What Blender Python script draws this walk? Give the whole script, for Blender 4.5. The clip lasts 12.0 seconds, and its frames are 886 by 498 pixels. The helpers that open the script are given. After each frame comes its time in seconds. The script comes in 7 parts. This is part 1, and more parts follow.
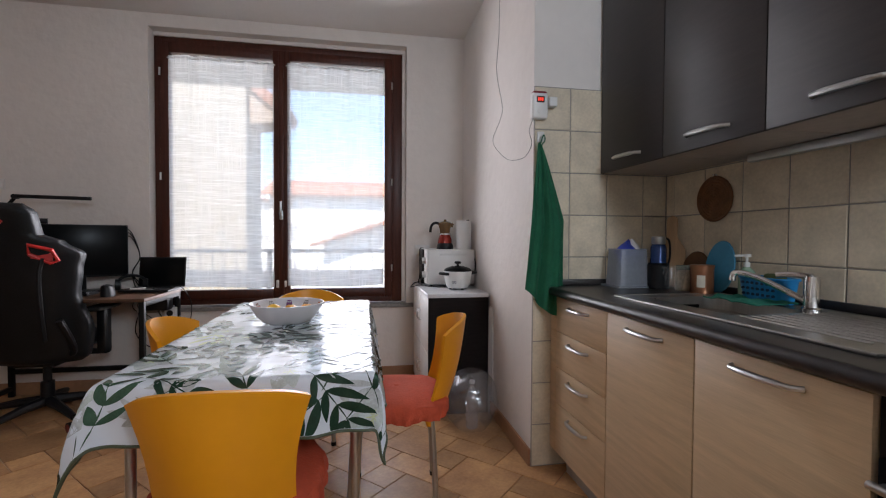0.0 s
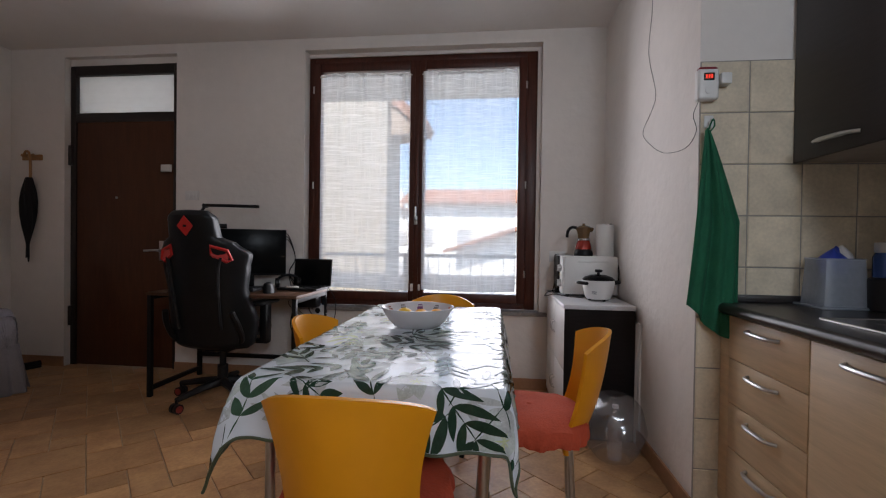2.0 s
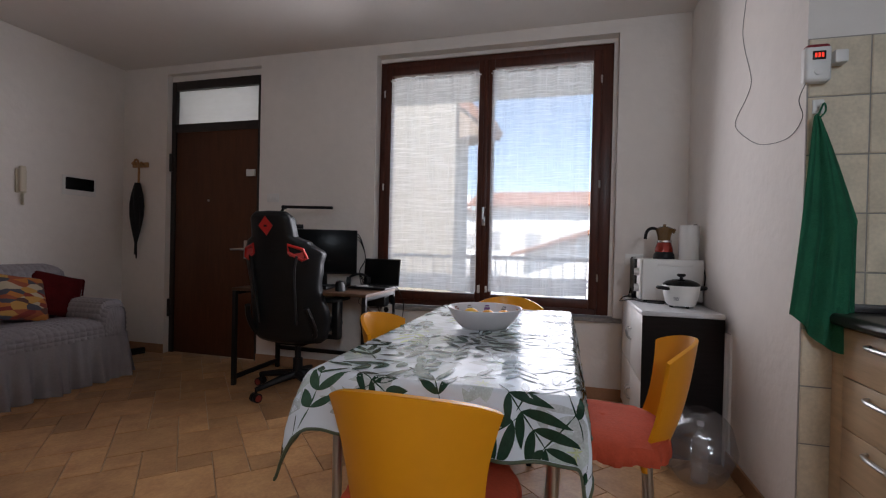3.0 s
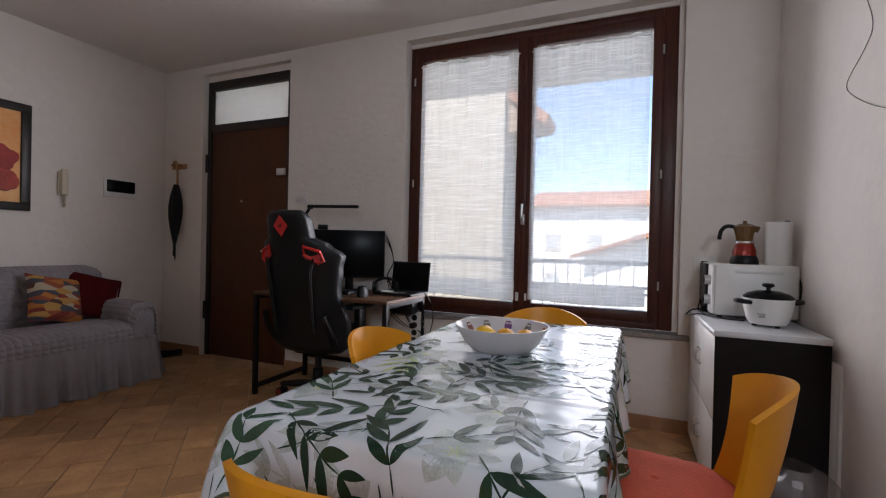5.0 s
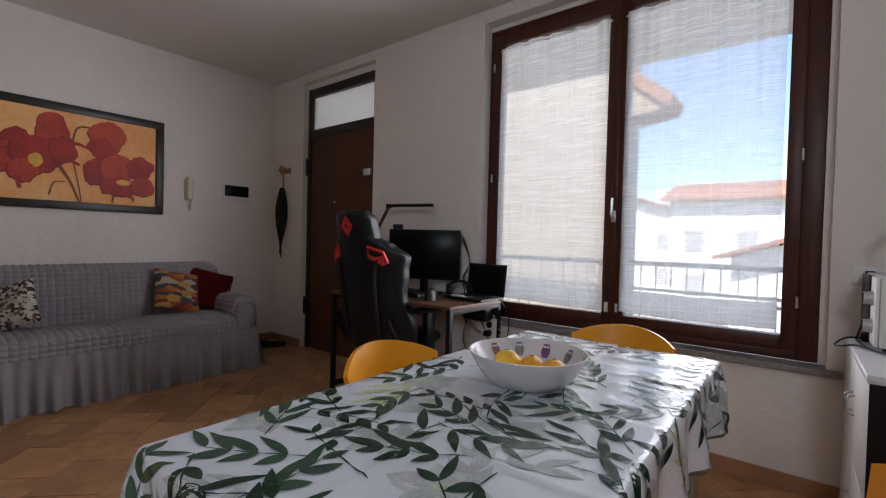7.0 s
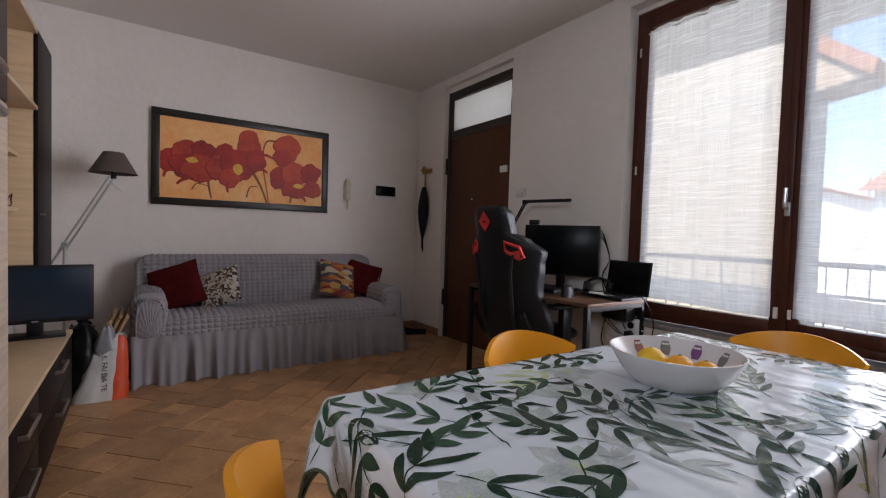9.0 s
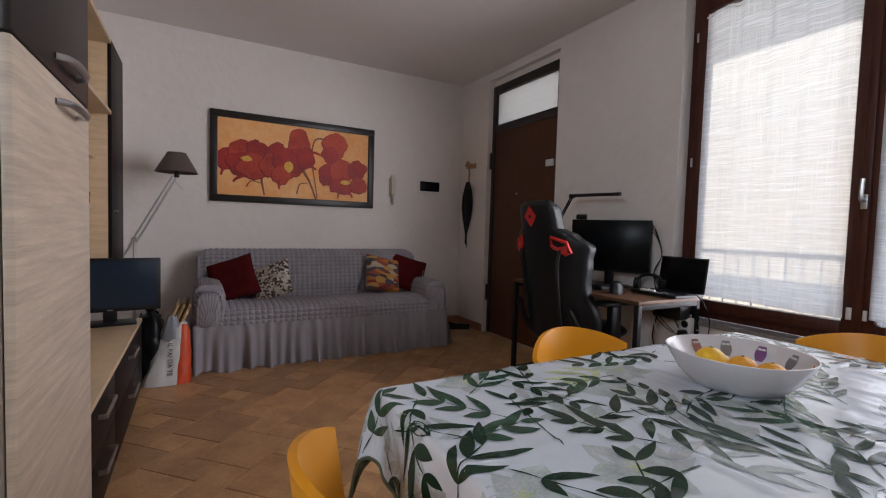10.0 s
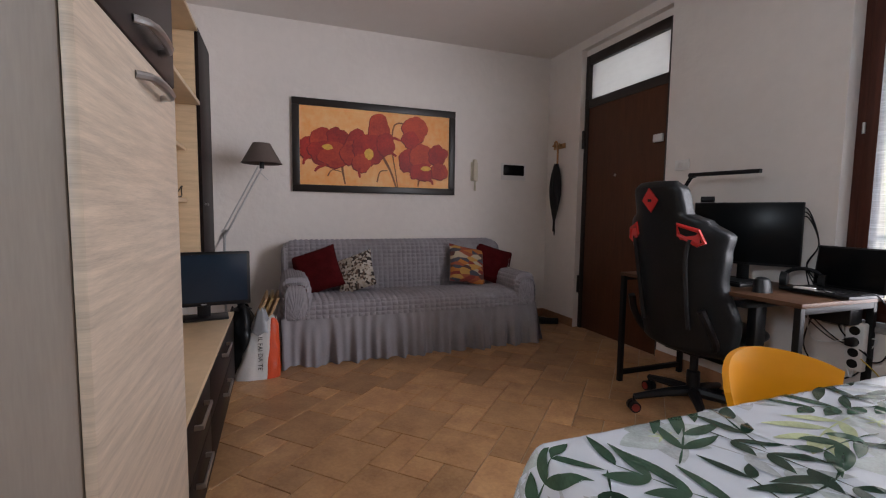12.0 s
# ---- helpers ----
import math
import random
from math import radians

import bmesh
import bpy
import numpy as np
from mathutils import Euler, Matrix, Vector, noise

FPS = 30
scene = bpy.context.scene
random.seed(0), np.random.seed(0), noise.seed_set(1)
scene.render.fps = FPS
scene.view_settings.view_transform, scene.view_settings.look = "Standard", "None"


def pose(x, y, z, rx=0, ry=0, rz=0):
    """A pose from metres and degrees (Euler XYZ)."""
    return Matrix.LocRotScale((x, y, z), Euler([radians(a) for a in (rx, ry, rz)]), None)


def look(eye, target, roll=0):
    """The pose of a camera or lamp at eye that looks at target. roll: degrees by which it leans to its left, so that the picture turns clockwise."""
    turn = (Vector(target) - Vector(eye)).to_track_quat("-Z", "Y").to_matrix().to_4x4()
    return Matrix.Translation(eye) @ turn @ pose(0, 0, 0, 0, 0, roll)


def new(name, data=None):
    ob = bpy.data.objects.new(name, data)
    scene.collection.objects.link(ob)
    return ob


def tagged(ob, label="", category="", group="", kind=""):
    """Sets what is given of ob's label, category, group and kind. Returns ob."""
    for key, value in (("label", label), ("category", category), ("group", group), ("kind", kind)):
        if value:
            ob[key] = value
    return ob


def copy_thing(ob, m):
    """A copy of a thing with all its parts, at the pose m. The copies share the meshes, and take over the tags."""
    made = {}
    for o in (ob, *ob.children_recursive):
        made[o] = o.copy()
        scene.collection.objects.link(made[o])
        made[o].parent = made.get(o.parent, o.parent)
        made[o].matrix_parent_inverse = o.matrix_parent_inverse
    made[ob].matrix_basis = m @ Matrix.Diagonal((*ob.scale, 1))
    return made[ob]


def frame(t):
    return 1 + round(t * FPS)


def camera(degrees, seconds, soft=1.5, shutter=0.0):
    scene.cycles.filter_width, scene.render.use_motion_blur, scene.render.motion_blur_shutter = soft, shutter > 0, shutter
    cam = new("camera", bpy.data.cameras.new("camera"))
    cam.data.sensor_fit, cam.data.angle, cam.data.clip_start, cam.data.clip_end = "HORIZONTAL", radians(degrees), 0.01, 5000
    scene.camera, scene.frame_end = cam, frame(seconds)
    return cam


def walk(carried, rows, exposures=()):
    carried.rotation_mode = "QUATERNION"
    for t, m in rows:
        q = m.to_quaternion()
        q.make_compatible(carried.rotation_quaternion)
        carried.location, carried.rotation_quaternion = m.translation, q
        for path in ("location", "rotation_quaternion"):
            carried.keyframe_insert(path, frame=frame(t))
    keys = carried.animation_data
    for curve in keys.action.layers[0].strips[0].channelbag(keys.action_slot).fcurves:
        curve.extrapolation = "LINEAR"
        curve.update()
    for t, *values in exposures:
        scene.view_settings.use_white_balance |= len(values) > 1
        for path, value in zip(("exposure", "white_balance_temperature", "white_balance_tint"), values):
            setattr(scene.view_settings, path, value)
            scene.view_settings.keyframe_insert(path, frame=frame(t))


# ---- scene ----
cam = camera(89.8, 12.0, soft=1.15)
PATH = [
    (0, (0.468, 2.8, 1.126), (0.824, 4.767, 1.075), 0.3),
    (0.5, (0.461, 2.852, 1.12), (0.721, 4.835, 1.078), 0.5),
    (1, (0.486, 2.893, 1.123), (0.556, 4.892, 1.09), 0.7),
    (1.5, (0.485, 2.925, 1.116), (0.414, 4.924, 1.09), 0.8),
    (2, (0.464, 2.942, 1.112), (0.238, 4.929, 1.087), 0.8),
    (2.5, (0.466, 2.961, 1.098), (0.065, 4.921, 1.082), 1.2),
    (3, (0.457, 2.978, 1.095), (-0.065, 4.908, 1.079), 1.3),
    (3.5, (0.45, 3.043, 1.087), (-0.172, 4.944, 1.073), 1.4),
    (5.5, (0.575, 3.538, 1.109), (-0.236, 5.365, 1.09), 1.2),
    (6, (0.612, 3.688, 1.121), (-0.279, 5.478, 1.096), 1.2),
    (6.5, (0.657, 3.754, 1.13), (-0.425, 5.436, 1.1), 1.5),
    (7, (0.702, 3.777, 1.127), (-0.546, 5.338, 1.089), 1.5),
    (7.5, (0.727, 3.775, 1.125), (-0.659, 5.216, 1.084), 1.7),
    (9.5, (0.736, 3.704, 1.114), (-0.968, 4.748, 1.032), 1.7),
    (10, (0.729, 3.701, 1.114), (-1.019, 4.668, 1.018), 1.7),
    (10.5, (0.715, 3.693, 1.112), (-1.074, 4.582, 1.001), 1.7),
    (11, (0.671, 3.679, 1.109), (-1.155, 4.484, 0.982), 1.4),
    (11.5, (0.54, 3.659, 1.111), (-1.312, 4.401, 0.967), 1.2),
    (12, (0.394, 3.662, 1.123), (-1.473, 4.358, 0.959), 0.7),
]
walk(cam, [(t, look(eye, target, roll)) for t, eye, target, roll in PATH],
     [(t, stops, 6330, 11.5) for t, stops in ((0, 1.75), (2, 1.40), (3.5, 1.38), (5.5, 1.5), (7.5, 1.42), (9.5, 1.70), (11, 1.64), (12, 1.88))])

# ---- world and light ----
world = bpy.data.worlds.new("sky")
scene.world = world
world.use_nodes = True
wn = world.node_tree
sky = wn.nodes.new("ShaderNodeTexSky")
sky.sky_type = "NISHITA"
sky.sun_disc = False
sky.sun_elevation = radians(58)
sky.sun_rotation = radians(200)
wn.nodes["Background"].inputs["Strength"].default_value = 0.15
wn.links.new(sky.outputs["Color"], wn.nodes["Background"].inputs["Color"])
sun_data = bpy.data.lights.new("sun", "SUN")
sun_data.energy, sun_data.angle, sun_data.color = 4.6, radians(0.5), (1.0, 0.95, 0.87)
sun = new("sun", sun_data)
sun.matrix_world = look((-5, -14, 24), (0, 0, 0))


def window_light(name, at, target, width, height, watts, colour, spread=180):
    """An area lamp standing in for the sky's light at a window."""
    data = bpy.data.lights.new(name, "AREA")
    data.shape, data.size, data.size_y, data.energy, data.color = "RECTANGLE", width, height, watts, colour
    data.spread = radians(spread)
    lamp_ob = new(name, data)
    lamp_ob.matrix_world = look(at, target)
    return lamp_ob


for strip_x, aside, watts, spread in ((-0.76, -2.6, 3.0, 100), (-0.16, -1.7, 3.0, 104), (0.44, 0.25, 3.2, 142)):
    window_light("window_daylight", (strip_x, 6.17, 1.62), (strip_x + aside, 6.17 - 2.6, 1.35), 0.52, 1.9, watts, (0.97, 0.945, 1.0), spread)
window_light("window_daylight_outer", (-0.14, 6.69, 1.62), (-0.14, 0, 1.62), 1.7, 1.9, 3.7, (0.92, 0.96, 1.0))
# Unseen rear source, assumed from the shadow edge below the wall cabinets.
window_light("rear_unseen_daylight", (1.42, 1.26, 2.22), (1.42, 5, 1.5), 0.45, 0.60, 10.8, (0.80, 0.90, 1.0))

# ---- materials ----
def mat(name, colour, rough=0.6, metal=0.0, vary=0.12, scale=6.0, bump=0.0, bump_scale=60.0, stretch=(1, 1, 1), second=None, coat=0.0, spec=0.5):
    """A surface with colour variation at two scales and fine relief."""
    m = bpy.data.materials.new(name)
    m.use_nodes = True
    t = m.node_tree
    b = t.nodes["Principled BSDF"]
    b.inputs["Roughness"].default_value, b.inputs["Metallic"].default_value = rough, metal
    b.inputs["Coat Weight"].default_value, b.inputs["Specular IOR Level"].default_value = coat, spec
    co = t.nodes.new("ShaderNodeTexCoord")
    mp = t.nodes.new("ShaderNodeMapping")
    mp.inputs["Scale"].default_value = stretch
    t.links.new(co.outputs["Object"], mp.inputs["Vector"])
    big, small = t.nodes.new("ShaderNodeTexNoise"), t.nodes.new("ShaderNodeTexNoise")
    big.inputs["Scale"].default_value, small.inputs["Scale"].default_value = scale, scale * 9
    big.inputs["Detail"].default_value, small.inputs["Detail"].default_value = 4, 3
    for n in (big, small):
        t.links.new(mp.outputs["Vector"], n.inputs["Vector"])
    add = t.nodes.new("ShaderNodeMix")
    add.inputs[0].default_value = 0.35
    t.links.new(big.outputs["Fac"], add.inputs[2])
    t.links.new(small.outputs["Fac"], add.inputs[3])
    ramp = t.nodes.new("ShaderNodeValToRGB")
    a, c = ramp.color_ramp.elements
    a.position, c.position = 0.3, 0.7
    low = second or tuple(v * (1 - vary) for v in colour)
    high = colour if second else tuple(min(1, v * (1 + vary)) for v in colour)
    a.color, c.color = (*low, 1), (*high, 1)
    t.links.new(add.outputs[0], ramp.inputs["Fac"])
    t.links.new(ramp.outputs["Color"], b.inputs["Base Color"])
    if bump:
        n = t.nodes.new("ShaderNodeTexNoise")
        n.inputs["Scale"].default_value, n.inputs["Detail"].default_value = bump_scale, 4
        t.links.new(mp.outputs["Vector"], n.inputs["Vector"])
        bp = t.nodes.new("ShaderNodeBump")
        bp.inputs["Strength"].default_value, bp.inputs["Distance"].default_value = bump, 0.01
        t.links.new(n.outputs["Fac"], bp.inputs["Height"])
        t.links.new(bp.outputs["Normal"], b.inputs["Normal"])
    return m


def by_piece(m, amount):
    """Lets each object's own random number shift the brightness of a material."""
    t = m.node_tree
    b = t.nodes["Principled BSDF"]
    src = b.inputs["Base Color"].links[0].from_socket
    info, rng, hsv = t.nodes.new("ShaderNodeObjectInfo"), t.nodes.new("ShaderNodeMapRange"), t.nodes.new("ShaderNodeHueSaturation")
    rng.inputs[3].default_value, rng.inputs[4].default_value = 1 - amount, 1 + amount
    t.links.new(info.outputs["Random"], rng.inputs[0])
    t.links.new(rng.outputs[0], hsv.inputs["Value"])
    t.links.new(src, hsv.inputs["Color"])
    t.links.new(hsv.outputs["Color"], b.inputs["Base Color"])
    mp = [n for n in t.nodes if n.bl_idname == "ShaderNodeMapping"][0]
    far, comb = t.nodes.new("ShaderNodeMath"), t.nodes.new("ShaderNodeCombineXYZ")
    far.operation = "MULTIPLY"
    far.inputs[1].default_value = 37.0
    t.links.new(info.outputs["Random"], far.inputs[0])
    t.links.new(far.outputs[0], comb.inputs[0])
    t.links.new(far.outputs[0], comb.inputs[2])
    t.links.new(comb.outputs[0], mp.inputs["Location"])
    return m


def glass(name, tint=(1, 1, 1), rough=0.0, clear=0.92):
    """Thin glass: mostly see-through with a mirror gloss."""
    m = bpy.data.materials.new(name)
    m.use_nodes = True
    t = m.node_tree
    t.nodes.remove(t.nodes["Principled BSDF"])
    tr, gl, mx, fr = (t.nodes.new("ShaderNode" + k) for k in ("BsdfTransparent", "BsdfGlossy", "MixShader", "Fresnel"))
    tr.inputs["Color"].default_value = (*[clear * c for c in tint], 1)
    gl.inputs["Roughness"].default_value = rough
    fr.inputs["IOR"].default_value = 1.45
    t.links.new(fr.outputs[0], mx.inputs[0])
    t.links.new(tr.outputs[0], mx.inputs[1])
    t.links.new(gl.outputs[0], mx.inputs[2])
    t.links.new(mx.outputs[0], t.nodes["Material Output"].inputs["Surface"])
    return m


def milky(name, colour, clear, rough=0.35, gloss=0.06):
    """Cloudy plastic or obscured glass that lets light through scattered."""
    m = bpy.data.materials.new(name)
    m.use_nodes = True
    t = m.node_tree
    t.nodes.remove(t.nodes["Principled BSDF"])
    tr, tl, df, gl, m1, m2, m3, nz, rg = (t.nodes.new("ShaderNode" + k) for k in ("BsdfTransparent", "BsdfTranslucent", "BsdfDiffuse", "BsdfGlossy", "MixShader", "MixShader", "MixShader", "TexNoise", "MapRange"))
    for n in (tl, df):
        n.inputs["Color"].default_value = (*colour, 1)
    gl.inputs["Roughness"].default_value = rough
    nz.inputs["Scale"].default_value = 9
    rg.inputs[3].default_value, rg.inputs[4].default_value = clear - 0.05, clear + 0.05
    m1.inputs[0].default_value, m3.inputs[0].default_value = 0.45, gloss
    t.links.new(nz.outputs["Fac"], rg.inputs[0])
    t.links.new(rg.outputs[0], m2.inputs[0])
    for a, b in ((tl.outputs[0], m1.inputs[1]), (df.outputs[0], m1.inputs[2]), (m1.outputs[0], m2.inputs[1]), (tr.outputs[0], m2.inputs[2]),
                 (m2.outputs[0], m3.inputs[1]), (gl.outputs[0], m3.inputs[2]), (m3.outputs[0], t.nodes["Material Output"].inputs["Surface"])):
        t.links.new(a, b)
    return m


def cloth_sheer(name, colour, clear):
    """Sheer woven linen: threads of uneven density, partly see-through, partly glowing with the light behind."""
    m = bpy.data.materials.new(name)
    m.use_nodes = True
    t = m.node_tree
    t.nodes.remove(t.nodes["Principled BSDF"])
    co = t.nodes.new("ShaderNodeTexCoord")
    dens = []
    for st in ((7, 1, 190), (190, 1, 5)):
        mp, n = t.nodes.new("ShaderNodeMapping"), t.nodes.new("ShaderNodeTexNoise")
        mp.inputs["Scale"].default_value = st
        n.inputs["Scale"].default_value, n.inputs["Detail"].default_value = 1.0, 3
        t.links.new(co.outputs["Object"], mp.inputs["Vector"])
        t.links.new(mp.outputs["Vector"], n.inputs["Vector"])
        dens.append(n)
    mul = t.nodes.new("ShaderNodeMath")
    mul.operation = "MAXIMUM"
    t.links.new(dens[0].outputs["Fac"], mul.inputs[0])
    soft = t.nodes.new("ShaderNodeMath")
    soft.operation = "MULTIPLY"
    soft.inputs[1].default_value = 0.86
    t.links.new(dens[1].outputs["Fac"], soft.inputs[0])
    t.links.new(soft.outputs[0], mul.inputs[1])
    rng = t.nodes.new("ShaderNodeMapRange")
    rng.inputs[1].default_value, rng.inputs[2].default_value = 0.40, 0.75
    rng.inputs[3].default_value, rng.inputs[4].default_value = clear + 0.07, clear - 0.21
    t.links.new(mul.outputs[0], rng.inputs[0])
    tr, tl, df, m1, m2 = (t.nodes.new("ShaderNode" + k) for k in ("BsdfTransparent", "BsdfTranslucent", "BsdfDiffuse", "MixShader", "MixShader"))
    tl.inputs["Color"].default_value = (*colour, 1)
    df.inputs["Color"].default_value = (*colour, 1)
    m1.inputs[0].default_value = 0.35
    t.links.new(tl.outputs[0], m1.inputs[1])
    t.links.new(df.outputs[0], m1.inputs[2])
    t.links.new(rng.outputs[0], m2.inputs[0])
    t.links.new(m1.outputs[0], m2.inputs[1])
    t.links.new(tr.outputs[0], m2.inputs[2])
    t.links.new(m2.outputs[0], t.nodes["Material Output"].inputs["Surface"])
    return m


PAINT = mat("wall paint", (0.77, 0.725, 0.685), 0.85, vary=0.05, scale=1.3, bump=0.45, bump_scale=20)
PAINT_COOL = mat("cool white paint", (0.74, 0.77, 0.82), 0.8, vary=0.03, scale=1.5, bump=0.1, bump_scale=30)
CEILING = mat("ceiling paint", (0.755, 0.715, 0.68), 0.9, vary=0.03, scale=1.0, bump=0.15, bump_scale=25)
GROUT_FLOOR = mat("floor grout", (0.50, 0.40, 0.30), 0.9, vary=0.2, scale=8)
COTTO = by_piece(mat("terracotta tile", (0.56, 0.325, 0.150), 0.38, vary=0.3, scale=7, bump=0.18, bump_scale=35, second=(0.31, 0.152, 0.067)), 0.22)
SKIRT = mat("terracotta skirting", (0.36, 0.19, 0.10), 0.45, vary=0.2, scale=5, bump=0.1)
WALL_TILE = by_piece(mat("beige wall tile", (0.66, 0.57, 0.43), 0.42, vary=0.20, scale=9, bump=0.25, bump_scale=40), 0.07)
GROUT_WALL = mat("wall grout", (0.33, 0.31, 0.28), 0.9, vary=0.1)
BROWN_FRAME = mat("mahogany stained wood", (0.068, 0.019, 0.011), 0.38, vary=0.35, scale=4, stretch=(14, 14, 1), bump=0.05, bump_scale=40, spec=0.32)
DOOR_BROWN = mat("dark brown door laminate", (0.078, 0.028, 0.012), 0.48, vary=0.2, scale=5, stretch=(8, 8, 1), spec=0.28)
DARK_METAL = mat("dark brown painted metal", (0.018, 0.012, 0.010), 0.4, vary=0.2)
STONE = mat("grey stone sill", (0.22, 0.20, 0.19), 0.5, vary=0.4, scale=50)
OAK = mat("pale oak laminate", (0.58, 0.43, 0.27), 0.42, vary=0.16, scale=2.2, stretch=(1, 1.2, 22), bump=0.06, bump_scale=20)
ASH = mat("pale ash laminate", (0.60, 0.49, 0.38), 0.45, vary=0.24, scale=2.6, stretch=(1.4, 1, 26), bump=0.12, bump_scale=14)
ASH_SIDE = mat("greyish ash side", (0.36, 0.31, 0.27), 0.5, vary=0.12, scale=2.0, stretch=(12, 12, 1))
WENGE = mat("dark wenge laminate", (0.012, 0.0085, 0.008), 0.46, vary=0.3, scale=3, stretch=(3, 3, 30), bump=0.06, bump_scale=30, spec=0.13)
MOCHA = mat("dark mocha laminate", (0.024, 0.018, 0.0175), 0.45, vary=0.2, scale=3, stretch=(3, 3, 30), bump=0.05, bump_scale=30)
WORKTOP = mat("black worktop", (0.022, 0.018, 0.018), 0.32, vary=0.3, scale=30)
CHROME = mat("chrome", (0.75, 0.75, 0.76), 0.16, 1.0, vary=0.05)
SATIN = mat("satin nickel", (0.55, 0.55, 0.55), 0.35, 1.0, vary=0.06)
STEEL = mat("brushed steel", (0.50, 0.49, 0.47), 0.3, 1.0, vary=0.12, scale=4, stretch=(1, 30, 1))
YELLOW = mat("yellow moulded plastic", (0.82, 0.33, 0.008), 0.33, vary=0.04, scale=3)
RED_CLOTH = mat("orange red cotton", (0.52, 0.075, 0.030), 0.85, vary=0.15, scale=9, bump=0.3, bump_scale=120)
WHITE_LAM = mat("white laminate", (0.72, 0.71, 0.69), 0.4, vary=0.03)
WHITE_PL = mat("white plastic", (0.72, 0.71, 0.69), 0.35, vary=0.03)
BLACK_PL = mat("black plastic", (0.006, 0.006, 0.007), 0.42, vary=0.2, spec=0.3)
BLACK_LEATHER = mat("black imitation leather", (0.010, 0.011, 0.012), 0.33, vary=0.3, scale=8, bump=0.10, bump_scale=130, spec=0.22)
BLACK_FAB = mat("black fabric", (0.006, 0.006, 0.007), 0.85, vary=0.3, scale=20, bump=0.2, bump_scale=200)
RED_PL = mat("red plastic", (0.52, 0.022, 0.018), 0.4, vary=0.1)
SCREEN = mat("black glossy screen", (0.004, 0.0045, 0.005), 0.25, vary=0.1, spec=0.10)
RUSTIC = mat("rustic brown board", (0.080, 0.040, 0.022), 0.5, vary=0.45, scale=3, stretch=(2, 24, 24), spec=0.22)
GREY_FAB = mat("grey seersucker fabric", (0.285, 0.270, 0.292), 0.9, spec=0.2, vary=0.14, scale=10, bump=0.3, bump_scale=160)
MAROON = mat("maroon velvet", (0.066, 0.005, 0.006), 0.9, spec=0.1, vary=0.4, scale=12, bump=0.2, bump_scale=120)
GLASS = glass("window glass")
FROST = milky("frosted glass", (0.88, 0.90, 0.93), 0.25)
CURTAIN = cloth_sheer("sheer white linen", (0.95, 0.95, 0.96), 0.44)


# ---- building helpers ----
def box(bm, a, b, bevel=0.0, seg=2):
    """A box between two corners, its edges rounded by bevel."""
    a, b = Vector(a), Vector(b)
    made = bmesh.ops.create_cube(bm, size=1.0, matrix=Matrix.LocRotScale((a + b) / 2, None, [abs(q - p) for p, q in zip(a, b)]))
    if bevel:
        edges = list({e for v in made["verts"] for e in v.link_edges})
        bmesh.ops.bevel(bm, geom=edges, offset=bevel, segments=seg, affect="EDGES", profile=0.5)
    return bm


def rod(bm, p, q, r, r2=None, seg=12):
    """A round rod from p to q."""
    p, q = Vector(p), Vector(q)
    turn = (q - p).to_track_quat("Z", "Y").to_matrix().to_4x4()
    bmesh.ops.create_cone(bm, cap_ends=True, segments=seg, radius1=r, radius2=r if r2 is None else r2, depth=(q - p).length,
                          matrix=Matrix.Translation((p + q) / 2) @ turn)
    return bm


def tube(bm, pts, r, seg=8, closed=False):
    """A round bar bent along pts; r is one radius or one for each point."""
    pts = [Vector(p) for p in pts]
    rings, side = [], None
    n = len(pts)
    for i, p in enumerate(pts):
        d = ((pts[(i + 1) % n] - pts[i - 1]) if closed else (pts[min(i + 1, n - 1)] - pts[max(i - 1, 0)])).normalized()
        if side is None:
            side = d.orthogonal().normalized()
        side = (side - d * side.dot(d)).normalized()
        up = d.cross(side)
        rr = r[i] if isinstance(r, (list, tuple)) else r
        rings.append([bm.verts.new(p + rr * (math.cos(k * math.tau / seg) * side + math.sin(k * math.tau / seg) * up)) for k in range(seg)])
    for i in range(n if closed else n - 1):
        a, b = rings[i], rings[(i + 1) % n]
        for k in range(seg):
            bm.faces.new((a[k], a[(k + 1) % seg], b[(k + 1) % seg], b[k]))
    if not closed:
        bm.faces.new(rings[0][::-1])
        bm.faces.new(rings[-1])
    return bm


def smooth_line(pts, n=6):
    """A smooth curve through pts, n steps between two."""
    pts = [Vector(p) for p in pts]
    out = []
    for i in range(len(pts) - 1):
        p0, p1, p2, p3 = pts[max(i - 1, 0)], pts[i], pts[i + 1], pts[min(i + 2, len(pts) - 1)]
        for k in range(n):
            u = k / n
            out.append(0.5 * (2 * p1 + (p2 - p0) * u + (2 * p0 - 5 * p1 + 4 * p2 - p3) * u * u + (3 * p1 - p0 - 3 * p2 + p3) * u ** 3))
    return out + [pts[-1]]


def lathe(bm, profile, seg=28, centre=(0, 0), sx=1.0, sy=1.0):
    """A turned body from (radius, height) pairs."""
    rings = []
    for r, z in profile:
        rings.append([bm.verts.new((centre[0] + sx * r * math.cos(k * math.tau / seg), centre[1] + sy * r * math.sin(k * math.tau / seg), z)) for k in range(seg)])
    for a, b in zip(rings, rings[1:]):
        for k in range(seg):
            bm.faces.new((a[k], a[(k + 1) % seg], b[(k + 1) % seg], b[k]))
    if profile[0][0] > 1e-4:
        bm.faces.new(rings[0][::-1])
    if profile[-1][0] > 1e-4:
        bm.faces.new(rings[-1])
    bmesh.ops.remove_doubles(bm, verts=bm.verts, dist=1e-6)
    return bm


